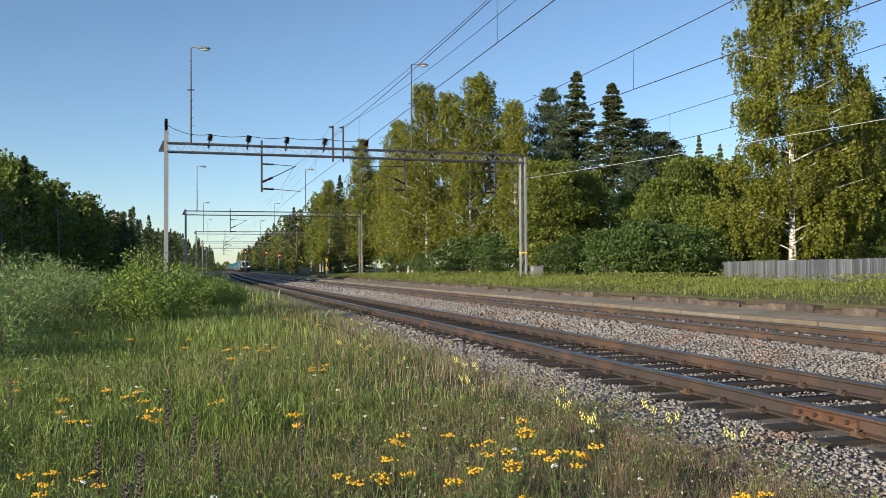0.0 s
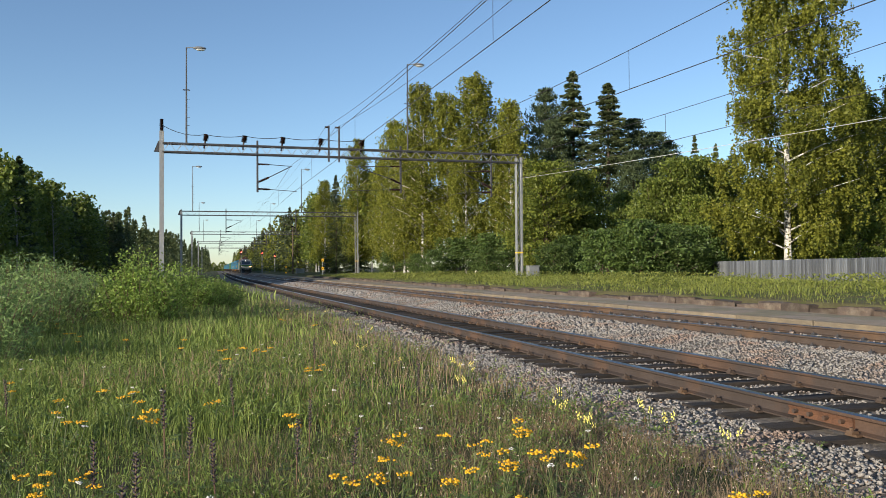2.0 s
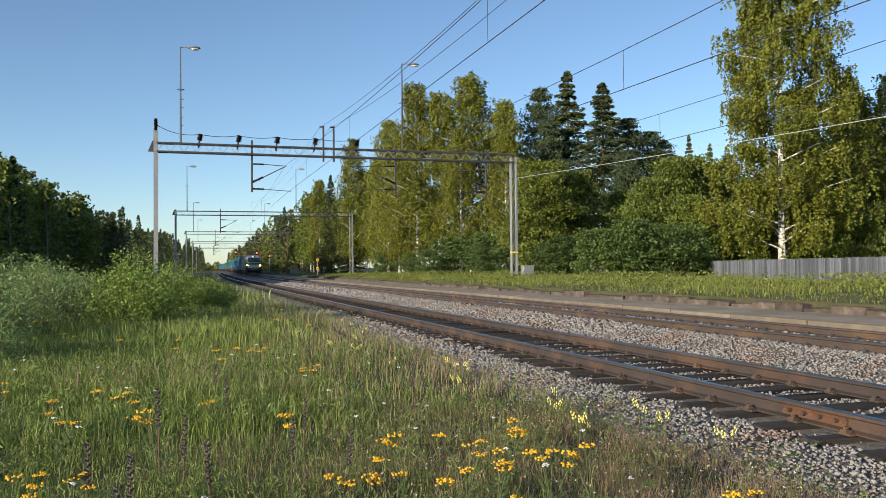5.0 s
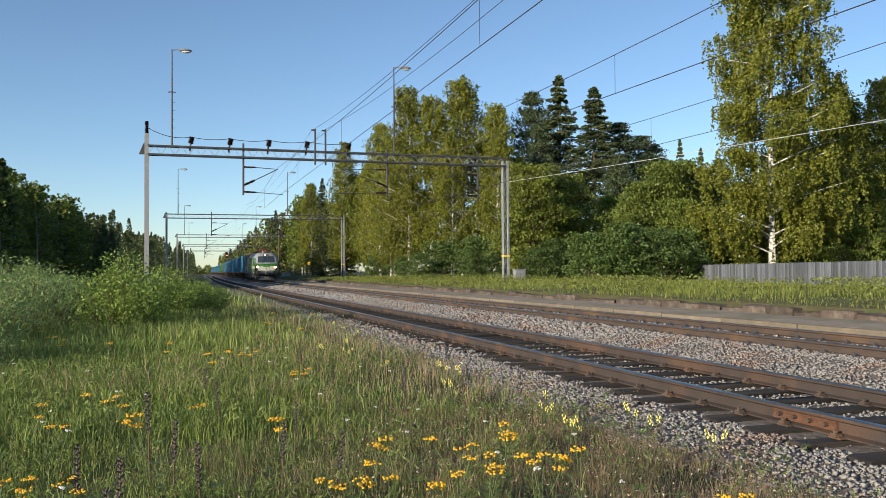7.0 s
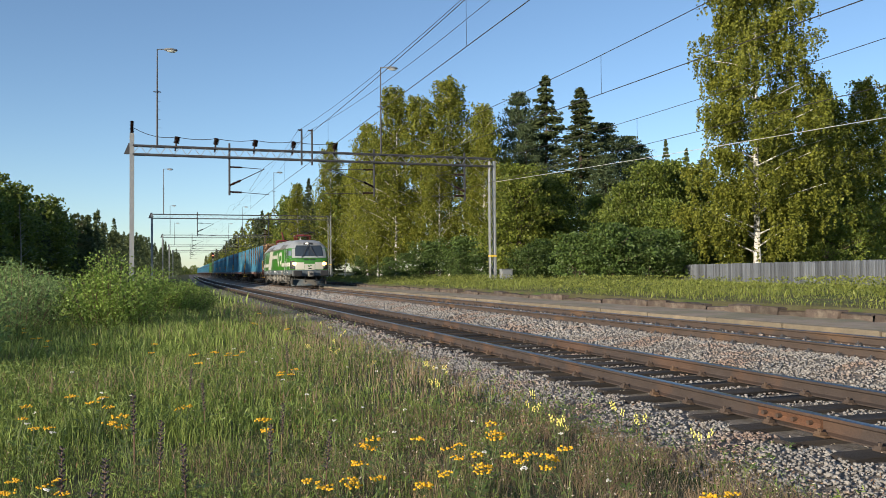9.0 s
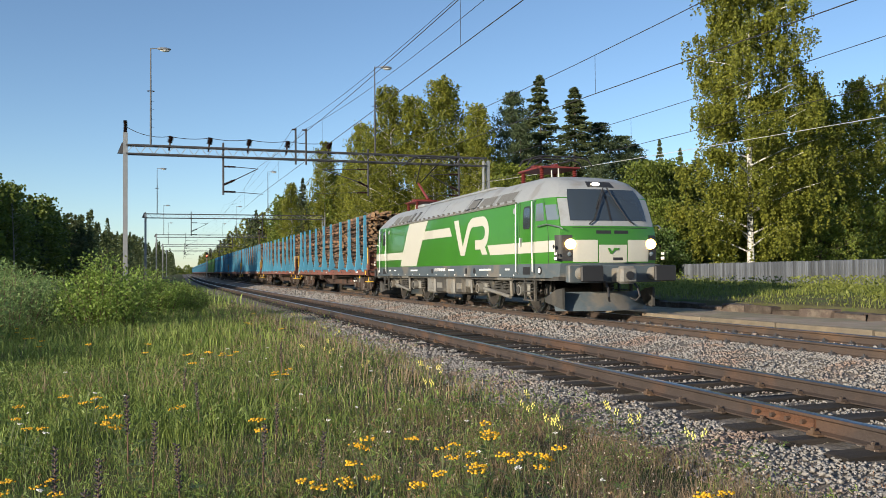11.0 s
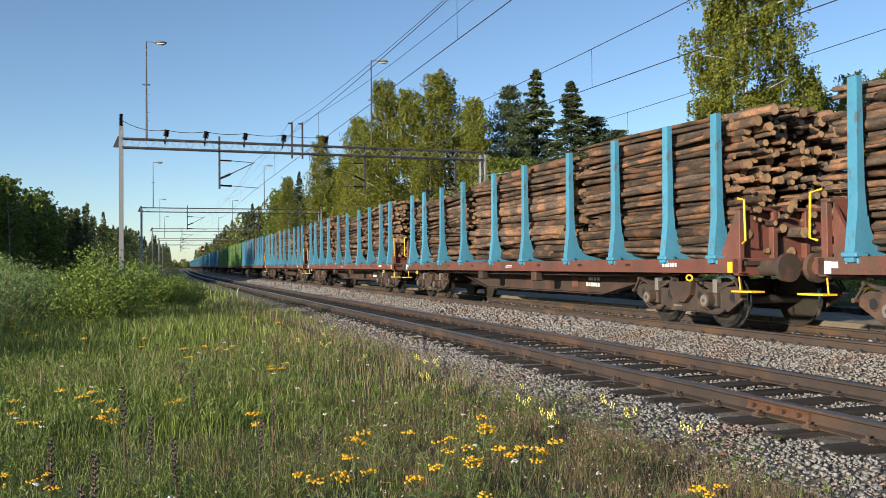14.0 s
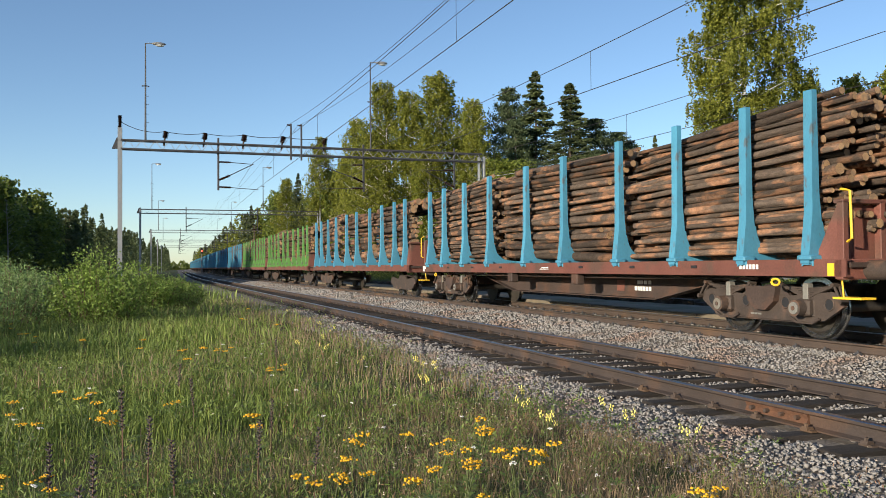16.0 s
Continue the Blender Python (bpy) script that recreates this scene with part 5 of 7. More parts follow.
def log_stack(seed, length, thick, name, single):
    t = thing("log_stack", "stack of peeled and barked pine logs held between the stakes", "log stack", name)
    lay = log_layout(seed, length, thick)
    if not single:
        top = max(e[3] for e in lay) - 0.2
        lay = [e for e in lay if e[1] < -0.95 or e[3] > top]
    inner = lay
    if single:
        high = max(e[3] for e in lay) - 0.16
        outer = [e for e in lay if e[1] < -1.02 or e[3] > high]
        inner = [e for e in lay if not (e[1] < -1.02 or e[3] > high)]
        for e in outer:
            part("log", LOGS[e[0]], None, t, at=log_pose(e))
    if inner:
        verts, faces, mi = [], [], []
        for e in inner:
            m, me = log_pose(e), LOGS[e[0]]
            n = len(verts)
            verts.extend([m @ v.co for v in me.vertices])
            for p in me.polygons:
                faces.append(tuple(i + n for i in p.vertices))
                mi.append(p.material_index)
        me = bpy.data.meshes.new("log_core")
        me.from_pydata(verts, [], faces)
        for mm in (T["bark_mass"], T["cut"]):
            me.materials.append(mm)
        me.polygons.foreach_set("material_index", mi)
        me.shade_smooth()
        me.set_sharp_from_angle(angle=radians(66))
        tagged(part("log_core", me, None, t), kind="stuff")
    return t


STACKS = ((1.0, 6.75), (7.0, 13.55), (13.8, 19.55))
loco = locomotive()
wagons, stacks = [], []
w_blue = wagon("blue", "wagons of the timber train", "oxide-red timber wagon with blue stakes, loaded with logs")
w_green = wagon("gstake", "wagons of the timber train", "timber wagon with green stakes, loaded with logs", False)
w_far = wagon("blue", "wagons of the timber train", "distant timber wagon with blue stakes and logs", False)
NWAG = 22
for i in range(NWAG):
    green = i in (6, 7)
    if i == 0:
        w = w_blue
    elif i == 6:
        w = w_green
    elif i == 5:
        w = w_far
    else:
        w = copy_thing(w_green if green else w_blue if i < 5 else w_far, pose(0, 0, 0))
    wagons.append(w)
    for j, (a, b) in enumerate(STACKS):
        if i < 5:
            s = log_stack(105 + 7 * i + j, b - a - 0.25, [0.060, 0.070, 0.055, 0.066, 0.058, 0.057][(i * 3 + j) % 6], "log loads of the train", True)
            s["label"] = ["stack of thin barked pine logs between the stakes", "stack of thick spruce logs between the stakes"][(i * 3 + j) % 6 in (1, 3)]
        elif i == 5:
            s = log_stack(300 + j, b - a - 0.25, 0.085, "log loads of the train", False)
        else:
            s = copy_thing(stacks[15 + j], pose(0, 0, 0))
        stacks.append(s)

# ================= trees =================
LEAF = dict(
    # birch: low sun's yellow is partly mixed into the leaf colour
    birch=leafy("birch_leaves", (0.13, 0.16, 0.022), (0.25, 0.25, 0.042), 0.4, spec=0.2),
    spruce=leafy("spruce_needles", (0.06, 0.088, 0.034), (0.10, 0.12, 0.045), 0.32, 0.6),
    pine=leafy("pine_needles", (0.055, 0.085, 0.04), (0.09, 0.115, 0.05), 0.3, 0.6),
    maple=leafy("maple_leaves", (0.12, 0.18, 0.025), (0.24, 0.25, 0.045), 0.4),
    hazel=leafy("hazel_leaves", (0.095, 0.155, 0.026), (0.20, 0.225, 0.042), 0.38),
    shrub=leafy("shrub_leaves", (0.07, 0.12, 0.03), (0.11, 0.16, 0.04), 0.35),
    willow=leafy("willow_leaves", (0.15, 0.235, 0.075), (0.21, 0.30, 0.10), 0.35),
    aspen=leafy("young_aspen_leaves", (0.15, 0.235, 0.04), (0.23, 0.31, 0.07), 0.4),
)
BARK = dict(
    birch=material("birch_bark", (0.55, 0.53, 0.49), 0.8, second=(0.05, 0.045, 0.04), blot=0.35, blot_scale=3.5, vary=0.2, scale=4, fine=30, bump=0.4, stretch=(1, 1, 3)),
    dark=material("conifer_bark", (0.10, 0.075, 0.055), 0.9, vary=0.4, scale=5, fine=30, bump=0.8),
    grey=material("dead_wood", (0.30, 0.27, 0.24), 0.9, vary=0.3, scale=5, fine=30, bump=0.5),
)


def rand_unit(rs, n):
    v = rs.normal(size=(n, 3))
    return v / np.linalg.norm(v, axis=1, keepdims=True)


def leaf_faces(rs, c, length, width, lean=None, flat=0.0):
    """Pointed leaves at the centres c; lean: the way in which they point, on the whole."""
    n = len(c)
    d = rand_unit(rs, n)
    if lean is not None:
        d = d * 0.75 + lean
        d /= np.linalg.norm(d, axis=1, keepdims=True)
    o = rand_unit(rs, n)
    if flat:
        o[:, 2] *= (1 - flat)
    w = np.cross(d, o)
    w /= np.linalg.norm(w, axis=1, keepdims=True) + 1e-9
    L = (length * rs.uniform(0.7, 1.3, n))[:, None]
    W = (width * rs.uniform(0.7, 1.3, n))[:, None]
    return np.stack([c - d * L * 0.5, c + w * W * 0.5 + d * L * 0.05, c + d * L * 0.5, c - w * W * 0.5 + d * L * 0.05], 1)


def trunk_mesh(H, r, seed, leanx=0.0, curve=0.25, top=0.95):
    rs = np.random.RandomState(seed)
    px, py = rs.uniform(0, 6.3, 2)
    pts, radii = [], []
    for i in range(9):
        s = i / 8
        pts.append((leanx * s + curve * math.sin(px + 3 * s) * s, curve * math.sin(py + 3 * s) * s, -0.3 + H * top * s))
        radii.append(r * (1 - 0.88 * s) + (r * 0.35 if i == 0 else 0))
    return MB().tube(pts, radii, 8), pts


def broadleaf(kind, bark, H, R, z0, seed, limbs, twigs, per, leaf, droop, name, label, category, trunks=1, egg=0.4, rise=0.5, tuft=0.34, r_trunk=0.16, fan=0.16):
    """A leafy tree: tapered trunk, limbs that rise and arch, twigs on them, and leaves in sprays or hanging strands on each twig."""
    rs = np.random.RandomState(seed)
    t = thing(name, label, category)
    tm = MB()
    for k in range(trunks):
        m, pts = trunk_mesh(H, r_trunk * (1 - 0.2 * k), seed + k, leanx=(k - (trunks - 1) / 2) * 0.9)
        tm.add(m.v, m.f)
    s = (np.arange(limbs) + rs.uniform(0, 1, limbs)) / limbs
    prof = np.where(s < egg, 0.55 + 0.45 * np.sin(np.pi / 2 * s / egg), np.clip((1 - s) / (1 - egg), 0, 1) ** 0.62)
    a = np.arange(limbs) * 2.399 + rs.uniform(-0.5, 0.5, limbs)
    L = R * (0.10 + 0.90 * prof) * rs.uniform(0.55, 1.12, limbs)
    za = z0 + (H * 0.97 - z0) * s - rise * L * 0.8
    za = np.maximum(za, z0 * 0.55)
    out = np.stack([np.cos(a), np.sin(a)], 1)

    def along(i, u):
        p = np.zeros((len(i), 3))
        p[:, :2] = out[i] * (L[i] * u)[:, None]
        p[:, 2] = za[i] + rise * L[i] * (1.6 * u - 0.6 * u * u)
        return p
    for i in range(0, limbs, max(1, limbs // 40)):
        q = [tuple(along(np.array([i]), np.array([u]))[0]) for u in (0.0, 0.45, 0.95)]
        tm.tube(q, [r_trunk * 0.30, r_trunk * 0.17, 0.01], 5)
    part("trunk", tm, bark, t)
    ti = np.repeat(np.arange(limbs), twigs)
    u = rs.uniform(0.22, 1.0, len(ti)) ** 0.75
    c = along(ti, u)
    off = rs.normal(size=(len(ti), 3)) * (fan * L[ti] + 0.12)[:, None]
    off[:, 2] *= 0.6
    c += off
    c[:, 2] = np.minimum(c[:, 2], H - 0.15)
    n = len(c) * per
    ci = np.repeat(np.arange(len(c)), per)
    if droop:
        strands = 4
        so = rs.normal(size=(len(c) * strands, 3)) * tuft
        so[:, 2] *= 0.5
        hang = droop * rs.uniform(0.25, 1.35, len(c) * strands)
        si = ci * strands + rs.randint(0, strands, n)
        p = c[ci] + so[si] + rs.normal(size=(n, 3)) * 0.075
        p[:, 2] -= hang[si] * rs.uniform(0, 1, n)
    else:
        p = c[ci] + rs.normal(size=(n, 3)) * np.array([tuft, tuft, tuft * 0.55]) * rs.uniform(0.6, 1.25, len(c))[ci][:, None]
    p[:, 2] = np.clip(p[:, 2], 0.12, H)
    o = p * np.array([1, 1, 0])
    lean = o / (np.linalg.norm(o, axis=1, keepdims=True) + 1e-6) * 0.4 + np.array([0, 0, -0.5 if droop else 0.1])
    part("crown", soup("crown", leaf_faces(rs, p, leaf, leaf * 0.7, lean), 4, LEAF[kind]), None, t)
    return t


def conifer(kind, H, R, seed, whorls, arms, per, name, label, needle=(0.42, 0.10), bare=0.05, tuft=False):
    """A spruce in whorls of drooping boughs with upturned tips, or, with tufts, a pine of needle clusters."""
    rs = np.random.RandomState(seed)
    t = thing(name, label, "conifer")
    tm, _ = trunk_mesh(H, 0.13 + H * 0.004, seed, curve=0.08, top=0.99)
    zz = H * (bare + (0.985 - bare) * np.clip((np.arange(whorls) + rs.uniform(-0.25, 0.25, whorls)) / (whorls - 1), 0, 1) ** 0.92)
    z = np.repeat(zz, arms) + rs.normal(size=whorls * arms) * 0.08
    n = len(z)
    a = rs.uniform(0, 2 * np.pi, n)
    s = np.clip(1 - z / H, 0.0, 1)
    if tuft:
        r = R * (np.minimum(1, (s / 0.42) ** 0.75) * (1 - 0.25 * np.clip(s - 0.6, 0, 1)) + 0.05) * rs.uniform(0.45, 1.12, n)
    else:
        r = R * (s ** 0.85 * 0.97 + 0.02) * rs.uniform(0.6, 1.12, n)
    for i in range(0, n, max(1, n // 30)):
        tm.tube([(0, 0, z[i]), (r[i] * 0.85 * math.cos(a[i]), r[i] * 0.85 * math.sin(a[i]), z[i] - (0.2 if not tuft else -0.2) * r[i])], [0.03, 0.008], 4)
    part("trunk", tm, BARK["dark"], t)
    idx = np.repeat(np.arange(n), per)
    k = len(idx)
    if tuft:
        sub = rs.uniform(0.35, 1.0, (n, 6)), rs.normal(size=(n, 6, 3))
        j = rs.randint(0, 6, k)
        u = sub[0][idx, j]
        dirs = np.stack([np.cos(a), np.sin(a)], 1)[idx]
        p = np.zeros((k, 3))
        p[:, :2] = dirs * (r[idx] * u)[:, None]
        p[:, 2] = z[idx] + 0.28 * r[idx] * u
        p += sub[1][idx, j] * (0.14 * r[idx] + 0.1)[:, None] * np.array([1, 1, 0.5]) + rs.normal(size=(k, 3)) * np.array([0.2, 0.2, 0.12])
        lean = np.concatenate([dirs * 0.5, np.full((k, 1), 0.5)], 1)
    else:
        u = rs.uniform(0.05, 1.0, k) ** 0.7
        dirs = np.stack([np.cos(a), np.sin(a)], 1)[idx]
        side = np.stack([-dirs[:, 1], dirs[:, 0]], 1)
        wid = 0.15 * r[idx] * np.sin(np.pi * np.clip(u * 0.9 + 0.1, 0, 1)) + 0.04
        lat = rs.normal(size=k) * wid
        p = np.zeros((k, 3))
        p[:, :2] = dirs * (r[idx] * u)[:, None] + side * lat[:, None]
        p[:, 2] = z[idx] - r[idx] * (0.62 * u - 0.36 * u ** 2.5) - np.abs(rs.normal(size=k)) * 0.13 - 0.3 * np.abs(lat)
        lean = np.concatenate([dirs * 1.0, np.full((k, 1), -0.45)], 1)
    p[:, 2] = np.clip(p[:, 2], 0.1, H)
    part("crown", soup("crown", leaf_faces(rs, p, needle[0], needle[1], lean, 0.3), 4, LEAF[kind]), None, t)
    return t


PROTO = {
    "birch": [broadleaf("birch", BARK["birch"], 20, 3.8, 2.8, 21 + k, 64, 9, 38, 0.22, 1.15, "birch_tree", "tall birch with white trunk and yellow-green drooping foliage", "birch tree", egg=0.35, rise=0.55, tuft=0.27, fan=0.11) for k in range(3)],
    "bigbirch": [broadleaf("birch", BARK["birch"], 24, 6.2, 2.6, 57, 58, 20, 84, 0.185, 1.5, "birch_tree", "large weeping birch with hanging sunlit foliage behind the fence", "birch tree", egg=0.28, rise=0.36, tuft=0.26, r_trunk=0.24, fan=0.085)],
    "spruce": [conifer("spruce", 20, 4.4, 71 + k, 34, 10, 44, "spruce_tree", "tall dark green spruce with layered boughs", (0.36, 0.12)) for k in range(2)],
    "pine": [conifer("pine", 16, 3.6, 81 + k, 22, 9, 84, "pine_tree", "broad dark blue-green pine with clustered needles", (0.30, 0.10), 0.03, True) for k in range(2)],
    "maple": [broadleaf("maple", BARK["dark"], 9, 3.3, 0.6, 91, 46, 9, 40, 0.20, 0.0, "maple_tree", "bright yellow-green young maple in evening sun", "deciduous tree", trunks=2, egg=0.45, rise=0.6)],
    "hazel": [broadleaf("hazel", BARK["dark"], 8, 3.9, 0.5, 95 + k, 52, 9, 30, 0.22, 0.0, "hazel_bush", "large rounded hazel bush, sunlit on top", "bush", trunks=3, egg=0.5, rise=0.5) for k in range(2)],
    "shrub": [broadleaf("shrub", BARK["dark"], 3, 1.9, 0.2, 105 + k, 26, 6, 36, 0.14, 0.0, "shrub", "low dark green leafy shrub at the wood's edge", "shrub", trunks=3, egg=0.45, rise=0.5, tuft=0.22, r_trunk=0.04) for k in range(2)],
}
BASE_H = {"birch": 20, "bigbirch": 24, "spruce": 20, "pine": 16, "maple": 9, "hazel": 8, "shrub": 3}
used = {}


def plant(kind, x, y, h, seed, wide=1.0, z=None):
    """Set a tree of that kind and height; the first of each build is the original itself."""
    rng = random.Random(seed)
    i = seed % len(PROTO[kind])
    k = h / BASE_H[kind]
    m = pose(x, y, (ground_z(x, y) if z is None else z) - 0.05, 0, 0, rng.uniform(0, 360)) @ Matrix.Diagonal((k * wide, k * wide, k, 1))
    if not used.get((kind, i)):
        used[(kind, i)] = True
        PROTO[kind][i].matrix_basis = m
        return PROTO[kind][i]
    first = PROTO[kind][i]
    return copy_thing(first, m @ Matrix.Diagonal((1 / first.scale.x, 1 / first.scale.y, 1 / first.scale.z, 1)))


WOOD = [("birch", 20.0, 128, 14.8, 1.0), ("spruce", 21.4, 126, 15.0, 0.9), ("birch", 23.6, 120, 20.2, 0.9), ("birch", 25.3, 105, 20.6, 0.85), ("birch", 24.4, 88, 21.6, 1.0), ("birch", 29.2, 84, 22.0, 1.25), ("birch", 32.4, 82, 19.0, 1.0), ("birch", 26.6, 86, 20.3, 1.0), ("birch", 25.4, 112, 16.5, 0.9), ("birch", 23.4, 92, 15.0, 0.9), ("birch", 30.9, 78, 15.0, 1.0), ("birch", 27.0, 81, 15.5, 1.0), ("birch", 33.8, 79, 13.0, 1.0), ("birch", 28.5, 110, 19.5, 1.0), ("birch", 26.5, 98, 18.5, 1.1),
        ("pine", 38.3, 86, 20.7, 0.95), ("spruce", 40.6, 84, 22.7, 1.4), ("spruce", 41.7, 78, 20.1, 1.6), ("pine", 37.2, 82, 16.5, 1.0), ("pine", 45.2, 79, 16.5, 1.1), ("pine", 48.6, 80, 15.4, 1.1), ("pine", 42.8, 75, 12.5, 1.2), ("pine", 36.4, 76, 11.5, 1.1), ("pine", 52.5, 84, 15.2, 1.1), ("spruce", 73.3, 110, 20.9, 0.75), ("spruce", 78.4, 112, 20.0, 0.75),
        ("maple", 26.6, 60, 9.1, 1.0), ("maple", 28.6, 62, 9.2, 0.95), ("maple", 31.3, 63, 8.8, 0.8)]
WOOD2 = [("hazel", 35.9, 56, 9.3, 0.8), ("hazel", 33.2, 55, 7.4, 0.8), ("hazel", 39.6, 58, 9.6, 0.85), ("hazel", 42.5, 60, 8.6, 0.9), ("hazel", 30.6, 53, 5.0, 0.8), ("hazel", 35.0, 52.5, 6.0, 0.85), ("shrub", 26.3, 50, 3.3, 1.1), ("shrub", 28.2, 49, 3.9, 1.1), ("shrub", 30.7, 48.5, 3.4, 1.1), ("shrub", 24.6, 54, 2.4, 1.0), ("shrub", 22.5, 62, 2.2, 1.0), ("shrub", 26.5, 56, 3.1, 1.1), ("shrub", 32.8, 49.5, 3.6, 1.1), ("shrub", 31.4, 51, 3.8, 1.1),
         ("bigbirch", 37.6, 46, 23.5, 1.0), ("hazel", 42.0, 50, 5.6, 0.95), ("hazel", 49.0, 51, 8.2, 0.95), ("birch", 50.3, 54, 16.2, 1.25), ("pine", 55.0, 58, 13.5, 1.1), ("birch", 46.8, 49, 13.8, 1.3), ("hazel", 39.8, 49, 5.2, 0.9), ("hazel", 44.6, 47.5, 6.2, 0.9), ("hazel", 46.0, 52, 6.6, 0.9), ("birch", 44.2, 52, 12.6, 1.25), ("birch", 53.0, 52, 16.4, 1.1), ("birch", 60.2, 55, 18.2, 1.2), ("birch", 50.5, 60, 13.5, 1.2), ("hazel", 53.0, 58, 6.1, 1.0), ("hazel", 57.3, 55, 6.4, 1.0), ("shrub", 21.5, 74, 2.4, 1.0), ("shrub", 22.6, 84, 2.2, 1.0), ("shrub", 22.4, 96, 2.6, 1.0), ("shrub", 24.5, 76, 3.6, 1.2), ("shrub", 29.5, 70, 4.2, 1.2), ("shrub", 27.0, 74, 4.0, 1.2), ("shrub", 32.0, 70, 4.6, 1.2), ("pine", 48.0, 66, 11.0, 1.1), ("pine", 57.0, 70, 12.5, 1.1), ("hazel", 37.0, 66, 7.5, 1.0), ("shrub", 40.5, 52, 4.0, 1.2), ("shrub", 45.0, 49, 3.6, 1.2)]
for i, (k, x, y, h, wide) in enumerate(WOOD + WOOD2):
    plant(k, x, y, h, i, wide)

# the wood's edge on the other side of the line, and along both sides into the distance
LITE = {
    "spruce": [conifer("spruce", 14, 2.7, 171 + k, 24, 8, 20, "spruce_tree", "dark spruce in the shaded wood beside the line", (0.46, 0.17)) for k in range(2)],
    "birch": [broadleaf("hazel", BARK["birch"], 13, 3.0, 2.2, 121 + k, 40, 7, 15, 0.36, 0.7, "birch_tree", "shaded birch at the edge of the dark wood", "birch tree", egg=0.4, rise=0.5, tuft=0.4, r_trunk=0.1) for k in range(2)],
}
PROTO["lspruce"], PROTO["lbirch"] = LITE["spruce"], LITE["birch"]
BASE_H["lspruce"], BASE_H["lbirch"] = 14, 13
rng = random.Random(9)
for i in range(92):
    y = 68 + 1.45 * i + rng.uniform(-1, 1)
    x = -17.6 - rng.uniform(0, 3) - (i % 2) * 3.5 + bend(y)
    kind = "lbirch" if (y < 165 and rng.random() < 0.55) or rng.random() < 0.08 else "lspruce"
    plant(kind, x, y, rng.uniform(9.5, 11.8) if y < 95 else rng.uniform(12.0, 15.2) if y < 172 else rng.uniform(12.5, 14.8), 200 + i, 1.15)
for i in range(26):
    y = 112 + 3.2 * i + rng.uniform(-1, 1)
    plant("lspruce" if rng.random() < 0.45 else "lbirch", (25.0 if y < 140 else 22.0) + rng.uniform(-1.0, 5) + bend(y), y, rng.uniform(12, 16.5), 300 + i, 1.1)
# unseen trees behind the camera, added to close the place on the sun's side
for i in range(12):
    y = -72 + 4.6 * i
    plant("lspruce" if rng.random() < 0.4 else "lbirch", -25 - rng.uniform(0, 8), y + rng.uniform(-1, 1), rng.uniform(12.0, 14.5), 400 + i, 1.1)


def far_wood(name, side, count, kind, seed, leaf, label):
    """Distant woods on one side of the line, or across its far end (side 0), as one mass of boughs, tree by tree."""
    rs = np.random.RandomState(seed)
    chunks = []
    for i in range(count):
        y = 190 + (i / count) ** 1.4 * 560 + rs.uniform(-3, 3)
        x = (min(-16.5 + (y - 190) * 0.045, -2.0) - rs.uniform(0, 9) if side < 0 else 17.5 + rs.uniform(0, 13)) + bend(y)
        H, R = rs.uniform(11.5, 16.5), rs.uniform(2.2, 3.2)
        if side == 0:
            x, y, H = bend(740) + 75 * (i / count) - 45, 740 + rs.uniform(0, 30), rs.uniform(4.5, 8.0)
        m = 330
        s = rs.uniform(0, 1, m) ** 0.8
        a = rs.uniform(0, 2 * np.pi, m)
        taper = (1 - s) ** 0.85 if kind == "spruce" else np.sin(np.pi * np.clip(s * 0.86 + 0.14, 0, 1)) ** 0.6
        r = R * taper * np.sqrt(rs.uniform(0.3, 1, m))
        p = np.stack([x + r * np.cos(a), y + r * np.sin(a), 0.5 + (H - 0.5) * s - 0.3 * r], 1)
        lean = np.stack([np.cos(a), np.sin(a), np.full(m, -0.5)], 1)
        chunks.append(leaf_faces(rs, p, leaf, leaf * 0.42, lean))
    ob = new(name, soup(name, np.concatenate(chunks), 4, LEAF[kind]))
    tagged(ob, label, "forest", kind="stuff")


far_wood("distant_wood", -1, 150, "spruce", 33, 1.0, "dark distant spruce wood along the line")
far_wood("distant_wood", 1, 70, "spruce", 34, 1.0, "distant spruces in the sunlit wood beyond the signals")
far_wood("distant_thicket", 0, 40, "hazel", 36, 1.2, "low hazy thicket where the line vanishes")
far_wood("distant_wood", 1, 70, "birch", 35, 0.9, "distant birches in the sunlit wood beyond the signals")

# bare dead trees in the dark wood
for x, y, h in ((-16.6, 84, 9.0), (-15.2, 108, 11.0), (-17.0, 96, 10.0)):
    rs = random.Random(int(y))
    d = thing("dead_tree", "bare grey dead tree standing before the dark wood", "dead tree", "dead trees at the wood", at=pose(x, y, -0.4))
    mb, _ = trunk_mesh(h, 0.13, int(y), curve=0.2)
    part("trunk", mb, BARK["grey"], d)
    for k in range(14):
        z = h * (0.35 + 0.045 * k)
        a = rs.uniform(0, 6.28)
        L = rs.uniform(0.6, 1.7) * (1.3 - z / h)
        part("branch", MB().tube([(0, 0, z), (L * 0.5 * math.cos(a), L * 0.5 * math.sin(a), z + 0.3 * L), (L * math.cos(a), L * math.sin(a), z + 0.75 * L)], [0.035, 0.022, 0.006], 4), BARK["grey"], d)

